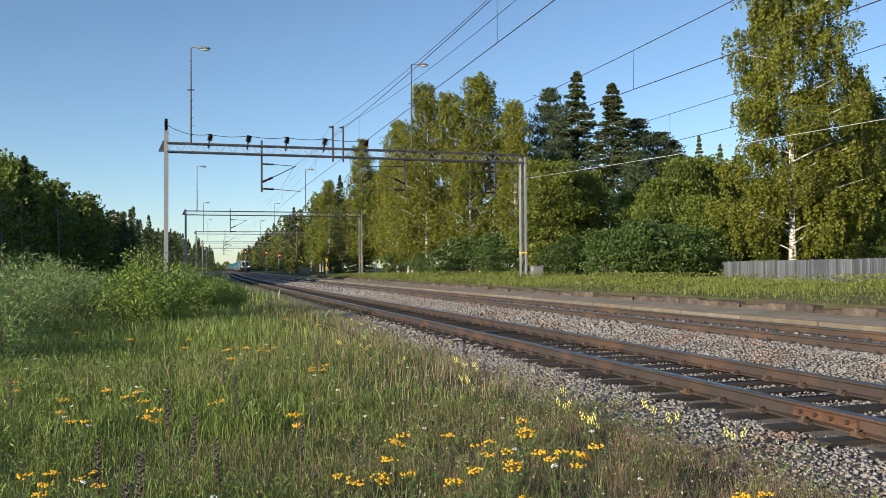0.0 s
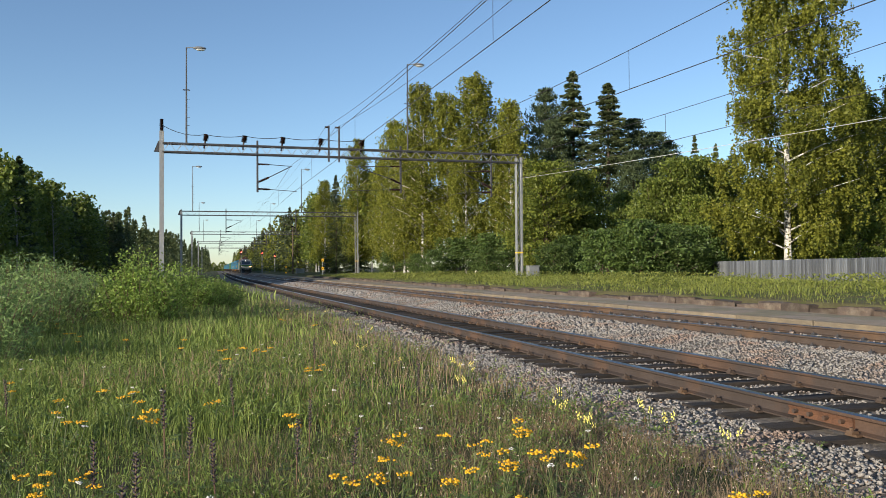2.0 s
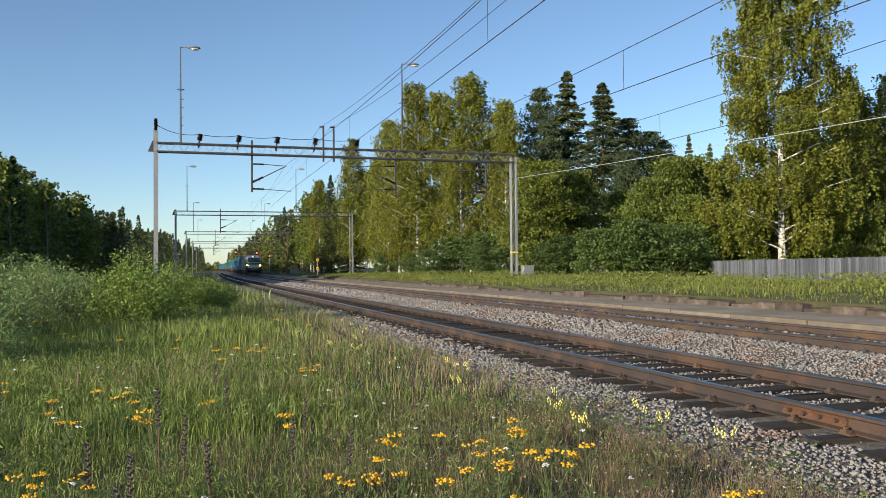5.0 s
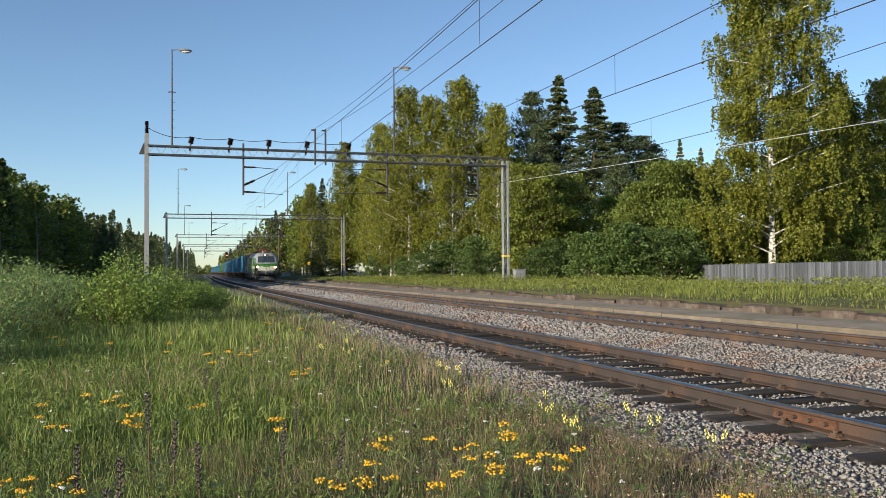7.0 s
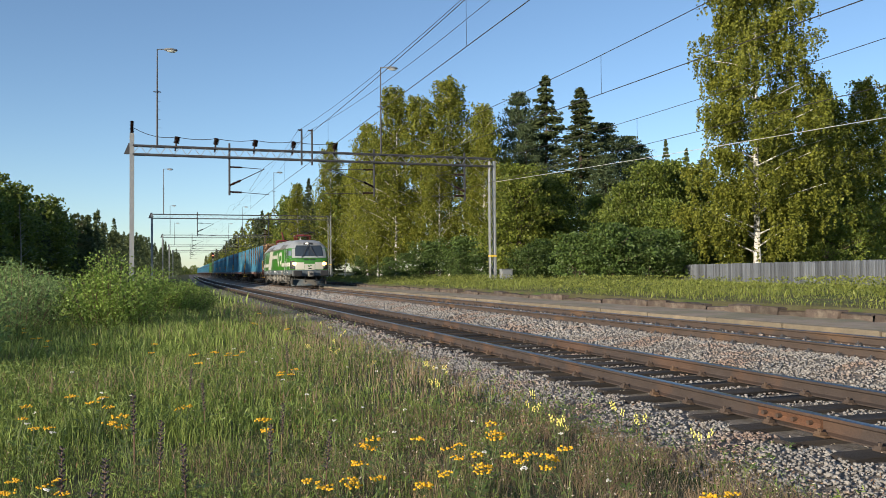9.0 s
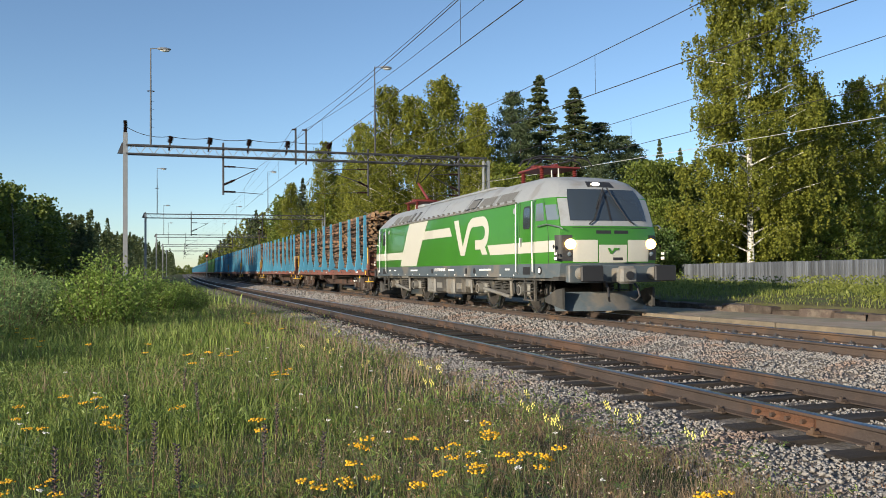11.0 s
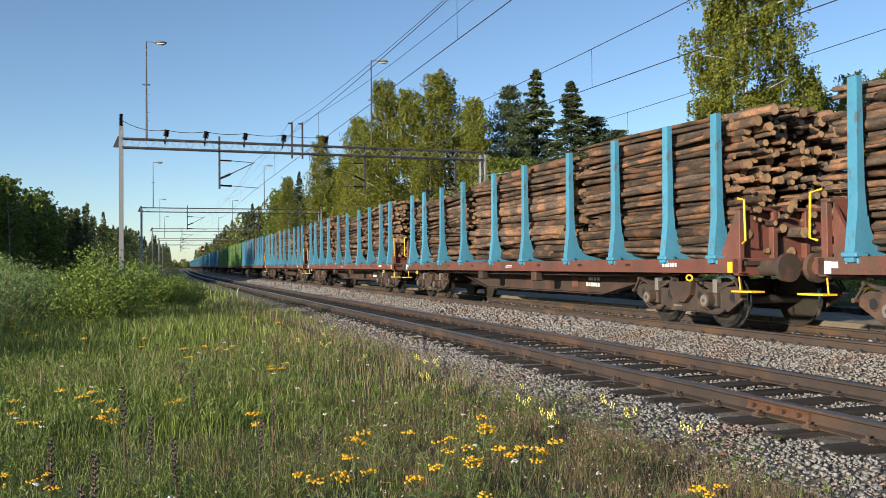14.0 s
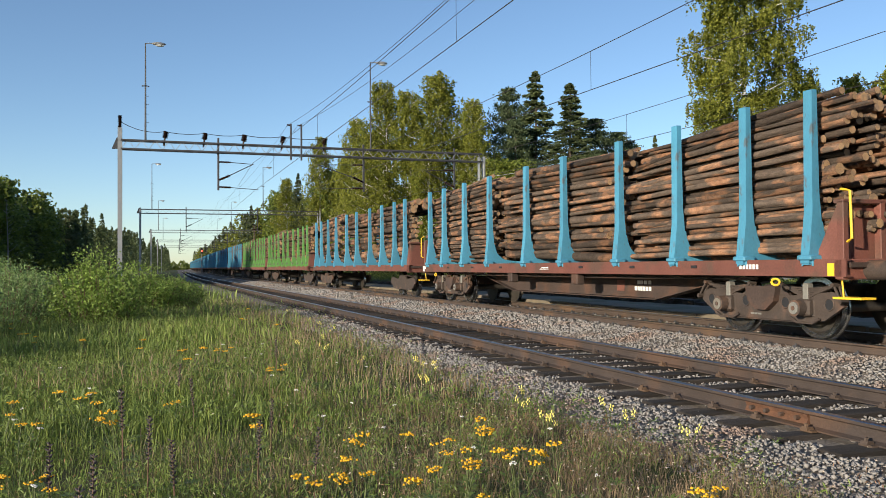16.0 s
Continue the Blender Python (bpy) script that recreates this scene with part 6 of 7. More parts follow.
# ================= ballast stones =================
def stone_field():
    rs = np.random.RandomState(5)
    tet = np.array([(1, 1, 1), (-1, -1, 1), (-1, 1, -1), (1, -1, -1), (0.9, 0, -0.2), (-0.9, 0.1, 0.2), (0, 1, 0.3), (0.1, -1, -0.2)], float)
    tet /= np.linalg.norm(tet, axis=1, keepdims=True)
    bm = bmesh.new()
    for p in tet:
        bm.verts.new(p)
    bmesh.ops.convex_hull(bm, input=bm.verts[:])
    bm.verts.ensure_lookup_table()
    bm.verts.index_update()
    hull = np.array([[v.index for v in f.verts] for f in bm.faces])
    base = np.array([v.co[:] for v in bm.verts])
    bm.free()
    spots = []
    for u0, u1, y0, y1, n, size in ((3.5, 5.3, 2.5, 14, 9000, 0.023), (3.7, 5.4, 14, 34, 3000, 0.038), (5.7, 7.2, 2.5, 16, 4200, 0.022), (7.4, 9.75, 3.0, 16, 10500, 0.026), (7.4, 9.75, 16, 40, 7000, 0.040), (7.6, 9.7, 40, 80, 2600, 0.075), (9.9, 11.2, 5, 30, 1400, 0.036)):
        u = rs.uniform(u0, u1, n)
        y = y0 + (y1 - y0) * rs.uniform(0, 1, n) ** 1.25
        z = np.interp(u, [p[0] for p in BED], [p[1] for p in BED]) + 0.010 + 0.5 * size
        spots.append(np.stack([u, y, z, size * rs.uniform(0.45, 1.25, n)], 1))
    s = np.concatenate(spots)
    # keep the sleepers free
    on = (np.abs(s[:, 0] - X1) < 1.3) & (np.abs(((s[:, 1] + 3.2) / 0.655 + 0.5) % 1.0 - 0.5) < 0.21)
    s = s[~on]
    n = len(s)
    q = rand_unit(rs, n)
    k = np.cross(q, rand_unit(rs, n))
    k /= np.linalg.norm(k, axis=1, keepdims=True)
    w = np.cross(q, k)
    sc = rs.uniform(0.65, 1.25, (n, 3))
    v = (base[None, :, 0, None] * (q * sc[:, :1])[:, None] + base[None, :, 1, None] * (k * sc[:, 1:2])[:, None] + base[None, :, 2, None] * (w * sc[:, 2:])[:, None])
    v *= s[:, 3][:, None, None]
    v *= rs.uniform(0.85, 1.15, v.shape[:2])[:, :, None]
    v[:, :, 2] *= 0.8
    v += s[:, None, :3]
    nv = base.shape[0]
    f = (hull[None] + (np.arange(n) * nv)[:, None, None]).reshape(-1, 3)
    me = bpy.data.meshes.new("ballast_stones")
    me.vertices.add(n * nv)
    me.vertices.foreach_set("co", v.reshape(-1).astype(np.float32))
    me.loops.add(f.size)
    me.loops.foreach_set("vertex_index", f.reshape(-1).astype(np.int32))
    me.polygons.add(len(f))
    me.polygons.foreach_set("loop_start", np.arange(len(f), dtype=np.int32) * 3)
    me.polygons.foreach_set("loop_total", np.full(len(f), 3, dtype=np.int32))
    me.materials.append(M["stone"])
    me.update(calc_edges=True)
    tagged(new("ballast_stones", me), "loose grey and pinkish crushed ballast stones", "ballast", kind="stuff")


stone_field()

# ================= grass and wild flowers =================
G = dict(
    grass=leafy("meadow_grass", (0.15, 0.225, 0.042), (0.25, 0.295, 0.075), 0.3, 0.55, 0.4),
    straw=leafy("dry_grass", (0.34, 0.27, 0.16), (0.26, 0.17, 0.11), 0.25, 0.6, 0.35),
    herb=leafy("herb_leaves", (0.11, 0.165, 0.035), (0.17, 0.225, 0.055), 0.3, 0.5, 0.35),
    feather=leafy("feathery_leaves", (0.075, 0.115, 0.05), (0.11, 0.155, 0.06), 0.3, 0.6, 0.35),
    sorrel=leafy("sorrel_seed", (0.20, 0.095, 0.05), (0.27, 0.16, 0.09), 0.25, 0.7, 0.35),
    palm=leafy("lupin_leaf", (0.15, 0.24, 0.05), (0.22, 0.30, 0.07), 0.35, 0.5, 0.3),
    bank=leafy("bank_grass", (0.15, 0.20, 0.035), (0.24, 0.25, 0.06), 0.35, 0.55, 0.35),
    yellow=material("tansy_yellow", (0.72, 0.40, 0.01), 0.7, vary=0.2, fine=300, bump=0.3),
    fluff=leafy("seed_fluff", (0.55, 0.50, 0.42), (0.42, 0.33, 0.25), 0.3),
    pale=material("toadflax_yellow", (0.80, 0.70, 0.18), 0.6, vary=0.15, bump=0.1),
    white=material("yarrow_white", (0.72, 0.70, 0.66), 0.7, vary=0.1, bump=0.1),
    pod=material("dry_seed_pods", (0.055, 0.045, 0.05), 0.8, vary=0.4, fine=200, bump=0.4),
    stem=material("plant_stem", (0.085, 0.105, 0.035), 0.7, vary=0.25, bump=0.1),
    brown=material("dry_stem", (0.13, 0.075, 0.05), 0.8, vary=0.25, bump=0.1),
)


def ground_zs(x, y):
    return np.interp(x, [p[0] for p in PROFILE], [p[1] for p in PROFILE])


def blades(name, x, y, z, height, width, lean, material_, rs, label, category):
    """Bent grass blades: a quad and a tip each, joined into one stuff object."""
    n = len(x)
    h = height * rs.uniform(0.55, 1.35, n)
    w = width * rs.uniform(0.6, 1.3, n)
    a = rs.uniform(0, 2 * np.pi, n)
    b = rs.uniform(0, 2 * np.pi, n)
    bendy = np.abs(rs.normal(0, lean, n)) + 0.05
    sx, sy = np.cos(a) * w / 2, np.sin(a) * w / 2
    dx, dy = np.cos(b) * bendy * h, np.sin(b) * bendy * h
    p = np.zeros((n, 5, 3), np.float32)
    p[:, 0] = np.stack([x - sx, y - sy, z], 1)
    p[:, 1] = np.stack([x + sx, y + sy, z], 1)
    p[:, 2] = np.stack([x + sx * 0.8 + dx * 0.35, y + sy * 0.8 + dy * 0.35, z + h * 0.62], 1)
    p[:, 3] = np.stack([x - sx * 0.8 + dx * 0.35, y - sy * 0.8 + dy * 0.35, z + h * 0.62], 1)
    p[:, 4] = np.stack([x + dx, y + dy, z + h * (1 - 0.25 * bendy)], 1)
    base = np.arange(n, dtype=np.int32) * 5
    loops = np.stack([base, base + 1, base + 2, base + 3, base + 3, base + 2, base + 4], 1)
    me = bpy.data.meshes.new(name)
    me.vertices.add(n * 5)
    me.vertices.foreach_set("co", p.reshape(-1))
    me.loops.add(n * 7)
    me.loops.foreach_set("vertex_index", loops.reshape(-1))
    me.polygons.add(n * 2)
    st = np.stack([np.arange(n) * 7, np.arange(n) * 7 + 4], 1).reshape(-1).astype(np.int32)
    me.polygons.foreach_set("loop_start", st)
    me.polygons.foreach_set("loop_total", np.tile(np.array([4, 3], np.int32), n))
    me.materials.append(material_)
    me.update(calc_edges=True)
    me.shade_smooth()
    return tagged(new(name, me), label, category, kind="stuff")


def edge_of_grass(y):
    """How far the growth reaches towards the track."""
    return np.interp(y, [0, 5, 8, 12, 20, 30, 60], [4.5, 4.55, 4.5, 4.5, 4.75, 5.0, 5.0])


def field(rs, n, y0, y1, power=1.0):
    """Spots on the meadow within sight, thinner towards the ballast, in tufts."""
    y = y0 + (y1 - y0) * rs.uniform(0, 1, n) ** power
    left = -0.32 * y - 1.2
    right = edge_of_grass(y) + 0.5
    x = left + (right - left) * rs.uniform(0, 1, n)
    keep = rs.uniform(0, 1, n) < np.clip((edge_of_grass(y) + 0.55 - x) / 0.9, 0, 1)
    tuft = np.sin(x * 5.1 + 1.7 * np.sin(y * 3.3)) + np.sin(y * 4.7 + 1.3 * np.sin(x * 2.9))
    keep &= rs.uniform(0, 1, n) < np.clip(0.62 + 0.3 * tuft, 0.2, 1)
    return x[keep], y[keep]


def patchy(x, y, scale, seed):
    return np.sin(x * scale + seed) * np.cos(y * scale * 0.8 + seed * 2) + 0.5 * np.sin((x + y) * scale * 1.9 + seed)


rs = np.random.RandomState(77)
for name, mat_, y0, y1, n, h, w, lean, label in (
        ("meadow_grass", "grass", 1.9, 7.5, 50000, 0.19, 0.0042, 0.6, "green meadow grass in uneven tufts beside the track"),
        ("meadow_grass", "grass", 7.5, 16, 60000, 0.25, 0.0080, 0.55, "green meadow grass in uneven tufts beside the track"),
        ("meadow_grass", "grass", 16, 38, 46000, 0.34, 0.017, 0.45, "tall green meadow grass beside the track"),
        ("meadow_grass", "grass", 38, 110, 30000, 0.50, 0.055, 0.35, "tall green grass along the line"),
        ("dry_grass", "straw", 1.9, 9, 110000, 0.19, 0.0030, 0.75, "dry straw-coloured grass stalks in the meadow"),
        ("dry_grass", "straw", 9, 40, 34000, 0.30, 0.010, 0.45, "dry straw-coloured grass stalks in the meadow")):
    x, y = field(rs, n, y0, y1, 1.15)
    if mat_ == "straw":
        k = (rs.uniform(0, 1, len(x)) < np.clip(0.42 + 0.5 * patchy(x, y, 0.9, 2.0) + 0.5 * np.clip(x - 0.4, -1.2, 4.5) / 2.0, 0.06, 1))
        x, y = x[k], y[k]
    else:
        k = rs.uniform(0, 1, len(x)) < np.clip(1.25 - 0.45 * np.clip(x - 0.5, 0, 9), 0.16, 1)
        x, y = x[k], y[k]
    taper = np.clip((edge_of_grass(y) + 0.9 - x) / 2.0, 0.5, 1) * (1 + 0.22 * patchy(x, y, 0.8, 5.0))
    blades(name, x, y, ground_zs(x, y) - 0.02, h * taper, w, lean, G[mat_], rs, label, "grass")


def herbs(name, n, y0, y1, size, height, mat_, label, bias=0.0):
    """Broad-leaved weeds: leaves scattered up low stems."""
    x, y = field(rs, n, y0, y1, 1.15)
    k = rs.uniform(0, 1, len(x)) < np.clip(0.5 + 0.4 * patchy(x, y, 1.1, 8.0) + bias * x, 0.05, 1)
    x, y = x[k], y[k]
    m = 9
    i = np.repeat(np.arange(len(x)), m)
    p = np.stack([x[i], y[i], ground_zs(x[i], y[i])], 1)
    p[:, :2] += rs.normal(size=(len(i), 2)) * size * 1.1
    p[:, 2] += rs.uniform(0.03, height, len(i)) * rs.uniform(0.5, 1.2, len(x))[i]
    lean = np.concatenate([rs.normal(size=(len(i), 2)) * 0.6, np.full((len(i), 1), 0.75)], 1)
    tagged(new(name, soup(name, leaf_faces(rs, p, size, size * 0.2, lean), 4, G[mat_])), label, "weeds", kind="stuff")


herbs("meadow_weeds", 15000, 1.9, 7.5, 0.048, 0.20, "herb", "green leafy weeds among the grass", -0.16)
herbs("meadow_weeds", 13000, 7.5, 20, 0.07, 0.28, "herb", "green leafy weeds among the grass", -0.12)
herbs("meadow_weeds", 9000, 20, 60, 0.10, 0.50, "herb", "tall leafy weeds along the line", -0.08)
herbs("feathery_weeds", 11000, 1.9, 16, 0.030, 0.26, "feather", "dark bluish feathery weeds in patches", -0.10)
herbs("sorrel_weeds", 6000, 2.5, 30, 0.030, 0.32, "sorrel", "rusty brown seeding sorrel in drifts", 0.06)


def rosettes(n, y0, y1):
    """Palmate lupin leaves, seven fingers from one point, in low clumps."""
    x, y = field(rs, n, y0, y1, 1.1)
    k = patchy(x, y, 0.8, 4.0) > 0.25
    x, y = x[k], y[k]
    i = np.repeat(np.arange(len(x)), 7)
    a = np.tile(np.arange(7) * 2 * np.pi / 7, len(x)) + rs.uniform(0, 6, len(x))[i]
    L = (0.055 * rs.uniform(0.6, 1.25, len(x)))[i]
    c = np.stack([x, y, ground_zs(x, y) + rs.uniform(0.05, 0.24, len(x))], 1)[i]
    tip = c + np.stack([np.cos(a) * L, np.sin(a) * L, L * rs.uniform(-0.1, 0.5, len(i))], 1)
    w = np.stack([-np.sin(a), np.cos(a), np.zeros(len(i))], 1) * (L * 0.15)[:, None]
    m = c * 0.4 + tip * 0.6
    tagged(new("lupin_leaves", soup("lupin_leaves", np.stack([c, m + w, tip, m - w], 1), 4, G["palm"])), "fresh green palmate lupin leaves in clumps", "weeds", kind="stuff")


rosettes(5200, 2.0, 14)

# the grassy bank behind the kerb, and weeds at the platform's edge
n = 110000
y = 6 + 100 * rs.uniform(0, 1, n) ** 1.4
x = 14.75 + rs.uniform(0, 1, n) ** 0.8 * 13.5
k = y > x * 0.75 - 4
x, y = x[k], y[k]
blades("bank_grass", x + np.where(y > 40, 0.0001165 * (y - 40) ** 2, 0), y, ground_zs(x, y) - 0.03, 0.18 * (1 + 0.5 * patchy(x, y, 0.5, 3.0) + 0.3 * patchy(x, y, 1.7, 6.0)), 0.016, 0.8, G["bank"], rs, "bright green grass on the bank behind the kerb", "grass")
m = 34000
y = 10 + 75 * rs.uniform(0, 1, m)
x = 15.2 + rs.uniform(0, 1, m) * 11
k = patchy(x, y, 0.45, 1.0) > 0.1
x, y = x[k], y[k]
p = np.stack([x, y, ground_zs(x, y) + rs.uniform(0.04, 0.42, len(x))], 1)
tagged(new("bank_weeds", soup("bank_weeds", leaf_faces(rs, p, 0.11, 0.06), 4, G["bank"])), "leafy bright weeds on the bank", "weeds", kind="stuff")


# pale seed fluff and tiny white flowers over the dry growth by the ballast
x, y = field(rs, 26000, 2.2, 16, 1.2)
k = rs.uniform(0, 1, len(x)) < np.clip(0.1 + 0.3 * (x - 0.3), 0.03, 1)
x, y = x[k], y[k]
p = np.stack([x, y, ground_zs(x, y) + rs.uniform(0.06, 0.34, len(x))], 1)
tagged(new("seed_fluff", soup("seed_fluff", leaf_faces(rs, p, 0.016, 0.009), 4, G["fluff"])), "pale seed heads and tiny white flowers in dry weeds", "weeds", kind="stuff")


# ---- single plants ----
def stem_curve(h, rng, lean=0.12):
    ax, ay = rng.uniform(-lean, lean) * h, rng.uniform(-lean, lean) * h
    return [(0, 0, -0.03), (ax * 0.3, ay * 0.3, h * 0.5), (ax, ay, h)]


def tansy(seed, h):
    rng = random.Random(seed)
    t = thing("tansy", "tansy with flat heads of yellow button flowers", "wild flower", "tansies in the meadow")
    for k in range(rng.choice((2, 3, 4))):
        c = stem_curve(h * rng.uniform(0.75, 1.05), rng, 0.35)
        part("stem", MB().tube(c, 0.0035, 5), G["stem"], t)
        top = Vector(c[-1])
        lv = MB()
        for j in range(8):
            q = Vector(c[0]).lerp(top, 0.15 + 0.09 * j)
            a = rng.uniform(0, 6.28)
            e = q + Vector((math.cos(a), math.sin(a), 0.25)) * rng.uniform(0.05, 0.09)
            w = Vector((-math.sin(a), math.cos(a), 0)) * 0.014
            lv.add([q, (q + e) / 2 + w, e, (q + e) / 2 - w], [(0, 1, 2, 3)])
        part("foliage", lv, G["herb"], t)
        head = MB()
        for j in range(rng.randint(11, 19)):
            r, a = 0.042 * math.sqrt(rng.random()), rng.uniform(0, 6.28)
            x, y, z = top.x + r * math.cos(a) * 1.2, top.y + r * math.sin(a) * 1.2, top.z + rng.uniform(0.0, 0.018)
            head.tube([(top.x, top.y, top.z - 0.04), (x, y, z)], 0.0012, 3)
            head.cyl((x, y, z - 0.004), (x, y, z + 0.004), 0.0075, 0.0065, 8, True, 1)
        part("flower_head", head, [G["stem"], G["yellow"]], t, "yellow button flowers")
    return t


def lupin(seed, h):
    rng = random.Random(seed)
    t = thing("lupin", "withered lupin spike with dark seed pods", "wild flower", "withered lupins in the meadow")
    c = stem_curve(h, rng, 0.1)
    part("stem", MB().tube(c, [0.006, 0.005, 0.003], 5), G["brown"], t)
    pods = MB()
    for j in range(38):
        s = 0.52 + 0.47 * j / 37
        q = Vector(c[1]).lerp(Vector(c[2]), (s - 0.5) * 2)
        a = j * 2.4
        d = Vector((math.cos(a), math.sin(a), 0.55)) * rng.uniform(0.018, 0.028)
        pods.tube([q, q + d * 0.5, q + d], [0.003, 0.0065, 0.002], 4)
    tagged(part("seed_head", pods, G["pod"], t), kind="stuff")
    lv = MB()
    for j in range(5):
        q = Vector(c[0]).lerp(Vector(c[1]), 0.3 + 0.16 * j)
        a0 = rng.uniform(0, 6.28)
        hub = q + Vector((math.cos(a0), math.sin(a0), 0.4)) * 0.10
        lv.tube([q, hub], 0.0018, 3)
        for k in range(7):
            a = a0 + k * 0.9
            e = hub + Vector((math.cos(a), math.sin(a), 0.12)) * 0.06
            w = Vector((-math.sin(a), math.cos(a), 0)) * 0.008
            lv.add([hub, (hub + e) / 2 + w, e, (hub + e) / 2 - w], [(0, 1, 2, 3)])
    part("foliage", lv, G["herb"], t)
    return t


def toadflax(seed, h):
    rng = random.Random(seed)
    t = thing("toadflax", "toadflax with pale yellow flower spike on the ballast", "wild flower", "toadflax by the track")
    for k in range(3):
        c = stem_curve(h * rng.uniform(0.7, 1.0), rng, 0.3)
        part("stem", MB().tube(c, 0.003, 4), G["stem"], t)
        fl = MB()
        for j in range(7):
            q = Vector(c[1]).lerp(Vector(c[2]), 0.4 + 0.06 * j)
            a = j * 2.4
            fl.ball(q + Vector((math.cos(a), math.sin(a), 0.2)) * 0.014, (0.006, 0.006, 0.010), 6, 4)
        part("flower_spike", fl, G["pale"], t)
        lv = MB()
        for j in range(14):
            q = Vector(c[0]).lerp(Vector(c[2]), 0.08 + 0.045 * j)
            a = j * 2.4
            e = q + Vector((math.cos(a), math.sin(a), 0.5)) * 0.05
            w = Vector((-math.sin(a), math.cos(a), 0)) * 0.004
            lv.add([q, (q + e) / 2 + w, e, (q + e) / 2 - w], [(0, 1, 2, 3)])
        part("foliage", lv, G["herb"], t)
    return t


def yarrow(seed, h):
    rng = random.Random(seed)
    t = thing("yarrow", "yarrow with a small flat white flower head", "wild flower", "yarrows in the meadow")
    c = stem_curve(h, rng, 0.2)
    part("stem", MB().tube(c, 0.003, 4), G["stem"], t)
    hd = MB()
    for j in range(12):
        r, a = 0.02 * math.sqrt(rng.random()), rng.uniform(0, 6.28)
        hd.ball((c[-1][0] + r * math.cos(a), c[-1][1] + r * math.sin(a), c[-1][2] + rng.uniform(0, 0.01)), (0.005, 0.005, 0.0035), 6, 3)
    part("flower_head", hd, G["white"], t)
    return t


def scatter(build, spots, h, n_proto, seed):
    protos = [build(seed + k, h) for k in range(n_proto)]
    rng = random.Random(seed)
    for i, (x, y) in enumerate(spots):
        m = pose(x, y, float(ground_zs(x, y)), 0, 0, rng.uniform(0, 360))
        if i < n_proto:
            protos[i].matrix_basis = m
        else:
            copy_thing(protos[i % n_proto], m @ Matrix.Scale(rng.uniform(0.85, 1.15), 4))


scatter(tansy, [(2.29, 4.43), (2.04, 4.51), (1.73, 4.56), (1.11, 4.47), (1.35, 5.16), (1.74, 5.08), (2.10, 5.27), (-1.11, 7.69), (-0.87, 4.81), (-0.59, 5.17), (1.36, 9.67), (1.52, 3.65), (1.43, 4.21), (2.61, 3.42), (1.01, 12.31), (-1.78, 9.52), (-0.16, 6.25), (-0.52, 7.83), (0.88, 4.34), (0.76, 5.83)], 0.46, 4, 500)
rng = random.Random(31)
scatter(tansy, [(rng.uniform(-0.30 * y - 0.4, 0.9 + 0.09 * y), y) for y in [5.5 + 0.8 * i for i in range(24)]], 0.42, 3, 520)
scatter(lupin, [(-0.52, 5.21), (-0.27, 4.74), (-0.29, 4.11), (0.15, 4.99), (0.68, 5.60), (-0.57, 4.15), (-0.17, 6.67), (-0.00, 5.72), (0.99, 5.28), (2.22, 8.23), (1.63, 11.32), (0.4, 7.9), (-1.3, 6.4), (0.9, 6.6), (0.3, 9.4), (-1.6, 8.6)], 0.56, 3, 540)
scatter(toadflax, [(3.69, 10.95), (3.94, 8.51), (3.48, 7.53), (4.28, 7.26), (4.18, 6.74), (4.16, 5.82), (3.40, 6.67), (4.03, 20.60), (2.38, 14.18), (2.91, 11.91), (3.07, 9.36), (3.24, 6.56), (3.6, 11.2), (3.2, 16.0), (2.7, 13.4), (3.8, 18.2), (4.2, 23.0), (4.4, 28.0)], 0.33, 3, 560)
scatter(yarrow, [(rng.uniform(-0.28 * y, 1.9 + 0.16 * y), y) for y in [3.1 + 0.25 * i for i in range(40)]], 0.36, 3, 580)


# ---- bushes and tall weeds on the near side ----
def thicket(seed, H, R, stems, per, leaf, ratio, kind, name, label):
    """A bush of many upright stems, each leafed from low down to its tip."""
    rs = np.random.RandomState(seed)
    t = thing(name, label, "bush")
    mb, pts = MB(), []
    for k in range(stems):
        a, r = rs.uniform(0, 6.28), R * math.sqrt(rs.uniform(0, 1))
        h = H * (1 - 0.45 * (r / R) ** 2) * rs.uniform(0.75, 1.08)
        b = Vector((0.55 * r * math.cos(a), 0.55 * r * math.sin(a), -0.1))
        e = Vector((r * math.cos(a), r * math.sin(a), h))
        mb.tube([b, b.lerp(e, 0.5) + Vector((0, 0, 0.1 * h)), e], [0.010, 0.007, 0.002], 4)
        u = rs.uniform(0.12, 1.0, per) ** 0.8
        q = np.array(b)[None] * (1 - u)[:, None] + np.array(e)[None] * u[:, None]
        q += rs.normal(size=(per, 3)) * (0.10 + 0.10 * (1 - u))[:, None] * (R / 1.2) ** 0.5
        pts.append(q)
    part("woody_base", mb, G["brown"], t)
    p = np.concatenate(pts)
    p[:, 2] = np.maximum(p[:, 2], 0.03)
    out = p.copy()
    out[:, 2] = 0
    lean = out / (np.linalg.norm(out, axis=1, keepdims=True) + 1e-6) * 0.5 + np.array([0, 0, 0.25])
    part("foliage", soup("foliage", leaf_faces(rs, p, leaf, leaf * ratio, lean), 4, LEAF[kind]), None, t)
    return t


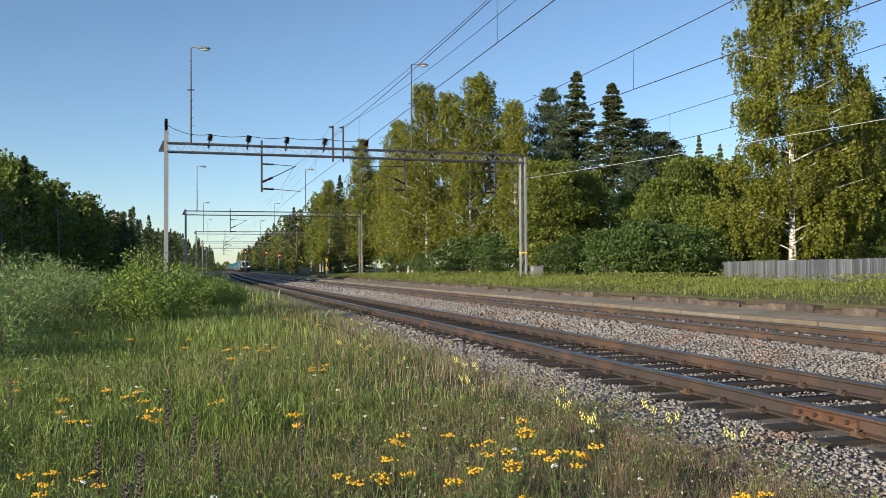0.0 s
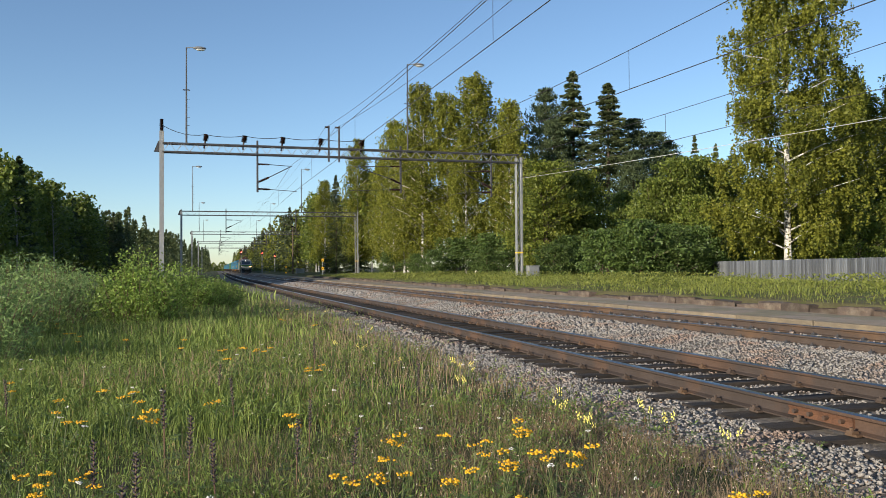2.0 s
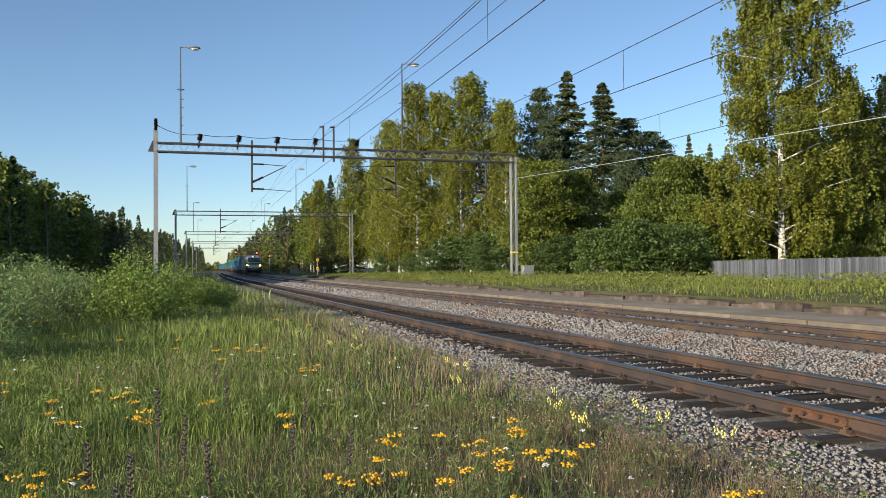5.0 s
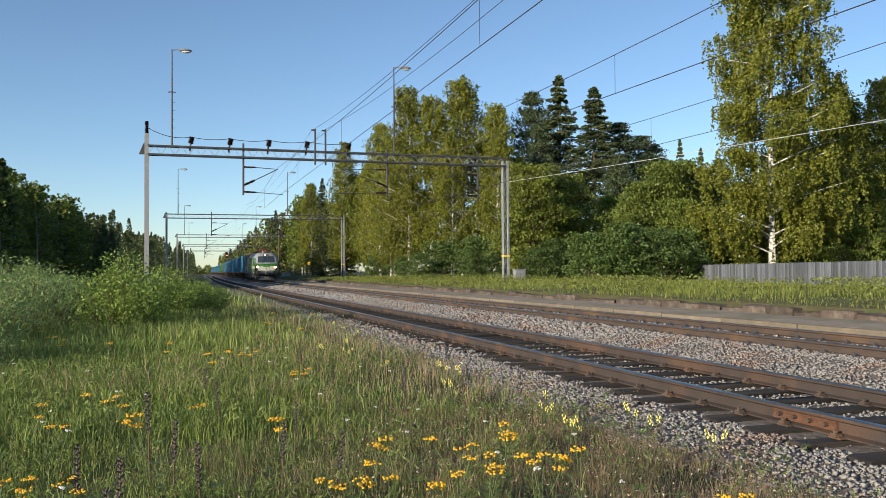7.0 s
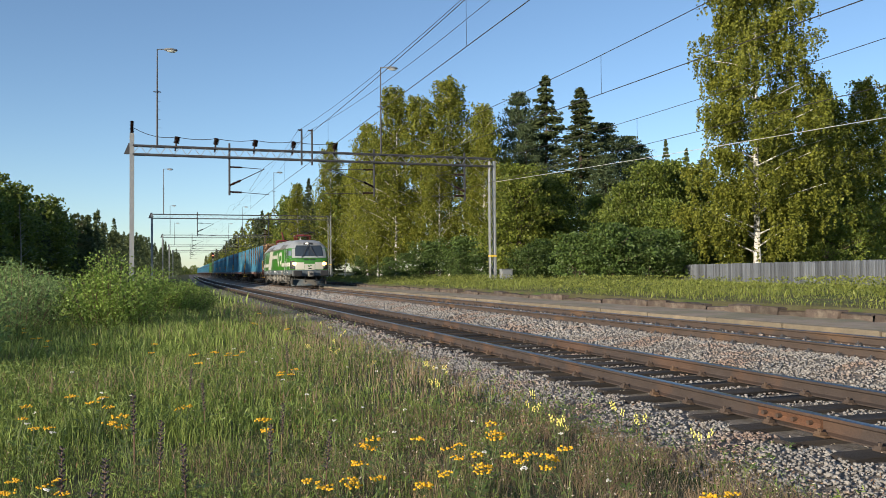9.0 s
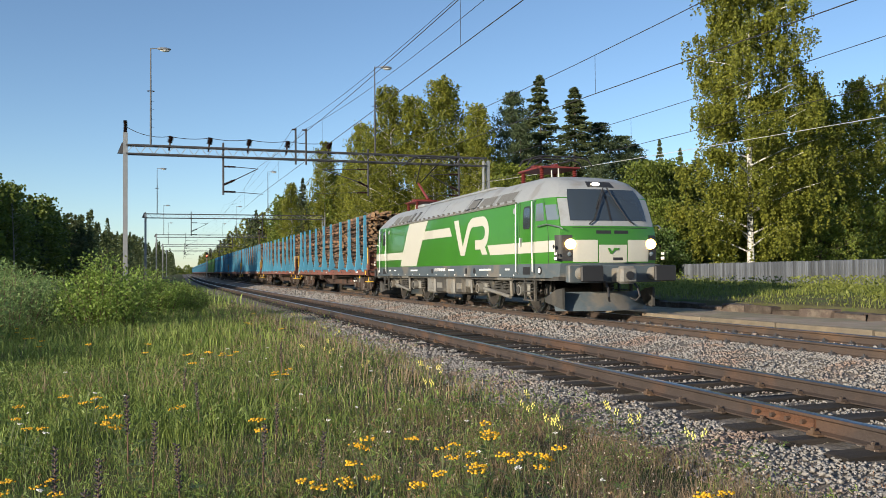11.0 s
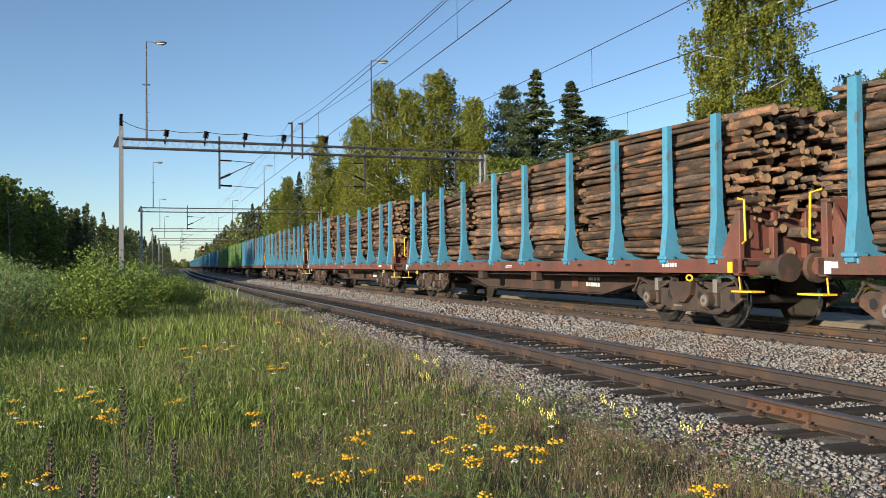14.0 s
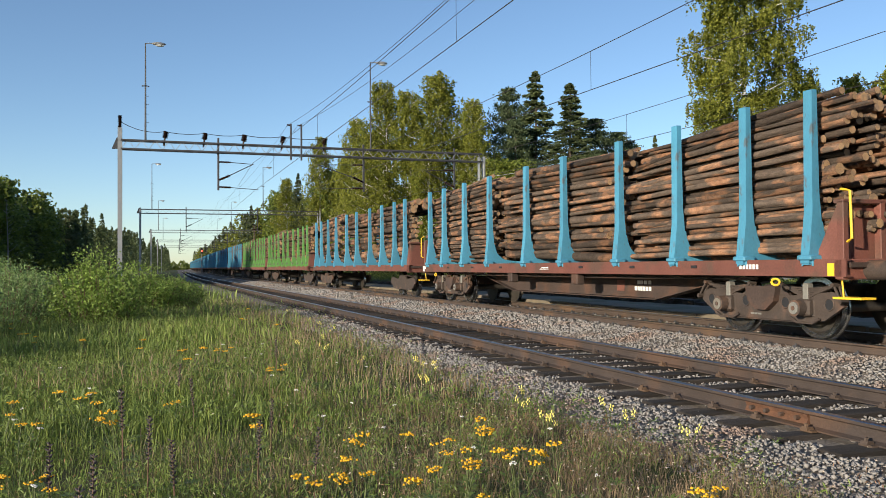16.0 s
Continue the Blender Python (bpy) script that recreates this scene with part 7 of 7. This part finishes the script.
bush = thicket(601, 2.1, 1.35, 90, 85, 0.085, 0.62, "aspen", "young_aspen_bush", "bright green bush of young aspen shoots")
bush.matrix_basis = pose(-1.2, 24.0, -0.08)
copy_thing(bush, pose(0.9, 31.0, -0.05, 0, 0, 70) @ Matrix.Diagonal((0.8, 0.8, 0.62, 1)))
copy_thing(bush, pose(-0.2, 29.0, -0.05, 0, 0, 200) @ Matrix.Diagonal((0.9, 0.9, 0.8, 1)))
willow = thicket(611, 1.95, 1.5, 80, 70, 0.13, 0.22, "willow", "willow_bush", "grey-green willow thicket at the meadow's edge")
willow.matrix_basis = pose(-4.0, 19.0, -0.15)
for x, y, s, h, a in ((-5.4, 15.5, 0.95, 1.0, 40), (-6.8, 20.5, 1.1, 1.12, 110), (-3.6, 24.5, 0.95, 1.0, 160), (-8.2, 24.0, 1.2, 1.2, 220), (-5.6, 28.5, 1.2, 1.15, 300), (-9.5, 31.0, 1.5, 1.3, 20), (-4.5, 36.0, 1.3, 1.05, 80), (-3.3, 15.0, 0.6, 0.62, 250), (-12.0, 40.0, 1.8, 1.4, 130), (-7.0, 44.0, 1.7, 1.2, 190)):
    copy_thing(willow, pose(x, y, -0.2, 0, 0, a) @ Matrix.Diagonal((s, s, h, 1)))

# ================= fence behind the bank =================
fence = thing("board_fence", "weathered grey vertical board fence before the trees", "fence")
fa, fb = Vector((34.6, 51.0, 0.0)), Vector((20.5, 11.0, 0.0))
fl = (fb - fa).length
fdir = (fb - fa).normalized()
turn = math.degrees(math.atan2(fdir.y, fdir.x))
plank = [rough_box("plank", 0.188, 0.024, 1.5, 0.004, M["planks"], 80 + i, 0.003) for i in range(4)]
rng = random.Random(8)
n = int(fl / 0.235)
for i in range(n):
    q = fa + fdir * (0.11 + 0.235 * i)
    part("plank", plank[i % 4], None, fence, at=pose(q.x, q.y, 1.78 + rng.uniform(-0.012, 0.012), 0, rng.uniform(-0.4, 0.4), turn))
for z in (0.75, 1.5):
    part("rail", MB().box(0, fl, 0.02, 0.07, z - 0.05, z + 0.05, 0.005), M["planks"], fence, at=pose(fa.x, fa.y, 0, 0, 0, turn))
for i in range(15):
    q = fa + fdir * (0.1 + (fl - 0.2) * i / 14)
    part("post", MB().box(-0.05, 0.05, 0.07, 0.17, 0.2, 1.7, 0.006), M["planks"], fence, at=pose(q.x, q.y, 0, 0, 0, turn))

# ================= signals, signs and cabinets =================
S = dict(red=glowing("signal_red", (1.0, 0.05, 0.03), 14.0), black=material("signal_black", (0.02, 0.02, 0.02), 0.5, bump=0.05), yellow=material("sign_yellow", (0.75, 0.42, 0.02), 0.5, bump=0.02))


def signal(x, y, h, lit=True):
    s = thing("rail_signal", "tall railway signal showing a red light", "railway signal", "signals by the line", at=pose(x, y, 0.1))
    part("post", MB().cyl((0, 0, -0.2), (0, 0, h), 0.07, n=10), M["galv"], s)
    hd = part("signal_head", MB().prism(rounded(-0.25, 0.25, h - 0.3, h + 1.0, 0.2), "y", -0.06, 0.06), S["black"], s)
    for k in range(3):
        z = h + 0.7 - 0.4 * k
        part("hood", MB().cyl((0, -0.06, z), (0, -0.26, z), 0.14, n=12, caps=False), S["black"], hd)
        part("lens", MB().cyl((0, -0.05, z), (0, -0.09, z), 0.11, n=12), S["red"] if (k == 1 and lit) else S["black"], hd)
    part("ladder", MB().tube([(0.15, 0.1, 0.2), (0.15, 0.1, h)], 0.015, 4).tube([(-0.15, 0.1, 0.2), (-0.15, 0.1, h)], 0.015, 4), M["galv"], s)
    return s


signal(8.62 + bend(190), 190, 4.8)
signal(13.9 + bend(205), 205, 4.9)
signal(17.1 + bend(208), 208, 4.2)


def yellow_sign(x, y, h):
    s = thing("track_sign", "small yellow track sign on a slim post", "sign", "yellow signs by the line", at=pose(x, y, 0.4))
    part("post", MB().cyl((0, 0, -0.3), (0, 0, h), 0.04, n=8), M["galv"], s)
    for z in (h - 0.2, h - 1.3):
        pl = part("plate", MB().box(-0.17, 0.17, -0.055, -0.04, z - 0.18, z + 0.18, 0.004), S["yellow"], s)
        part("mark", MB().box(-0.07, 0.07, -0.062, -0.056, z - 0.08, z + 0.05), S["black"], pl)
    return s


yellow_sign(17.2, 156, 1.6)
yellow_sign(16.9, 110, 2.4)


def cabinet(x, y, w, d, h, label):
    c = thing("equipment_cabinet", label, "cabinet", at=pose(x, y, ground_z(x, y)))
    b = part("body", MB().box(-w / 2, w / 2, -d / 2, d / 2, -0.1, h, 0.015), M["galv"], c)
    part("lid", MB().box(-w / 2 - 0.03, w / 2 + 0.03, -d / 2 - 0.03, d / 2 + 0.03, h, h + 0.05, 0.01), M["galv"], c)
    part("door", MB().box(-w / 2 + 0.05, w / 2 - 0.05, -d / 2 - 0.012, -d / 2, 0.08, h - 0.06, 0.004), M["galv"], c)
    return c


cabinet(22.75, 53.6, 0.8, 0.45, 0.75, "grey metal trackside cabinet beside the lattice mast")
cabinet(19.0, 150, 1.5, 0.6, 0.8, "pale grey trackside equipment cabinet")
pole = thing("timber_pole", "slim dark line pole at the wood's edge", "pole", at=pose(16.8, 142, 0.4))
part("post", MB().cyl((0, 0, -0.3), (0, 0, 8.2), 0.13, 0.09, n=10), BARK["dark"], pole)

# ================= what moves =================
SPEED = 22.15


def on_line(s, x=X2):
    """A pose on the main line at y = s, turned along it."""
    return pose(x + bend(s), s, RAIL2, 0, 0, -swing(s))


def front_at(t):
    """Where the first wagon's coupling stands."""
    d = t - 12.0 if t <= 15.5 else 3.5 + (t - 15.5) * 0.91     # it slows a little at the last
    return 13.68 - SPEED * d


def vehicle_rows(offset, middle):
    """The poses of a vehicle's front end; its middle keeps to the line."""
    rows = []
    for k in range(33):
        s = front_at(k / 2) + offset
        m = on_line(s + middle)
        rows.append((k / 2, m @ pose(0, -middle, 0)))
    return rows


def spin(wheel, r):
    """Turn a wheelset as it rolls, frame by frame."""
    home = wheel.matrix_basis.copy()
    step = SPEED / FPS / r
    walk(wheel, [(k / FPS, home @ Matrix.Rotation((k * step) % (2 * math.pi), 4, "X")) for k in range(0, 16 * FPS + 1)])


def motions():
    walk(loco, vehicle_rows(-18.72, 9.49))
    for o in loco.children:
        if o.name.startswith("wheelset"):
            spin(o, 0.625)
    for i, w in enumerate(wagons):
        walk(w, vehicle_rows(i * PITCH, PITCH / 2))
        if i < 5:
            for o in w.children:
                if o.name.startswith("wheelset"):
                    spin(o, 0.485)
        for j, (a, b) in enumerate(STACKS):
            walk(stacks[3 * i + j], [(t, m @ pose(0, (a + b) / 2, 0)) for t, m in vehicle_rows(i * PITCH, PITCH / 2)])


motions()
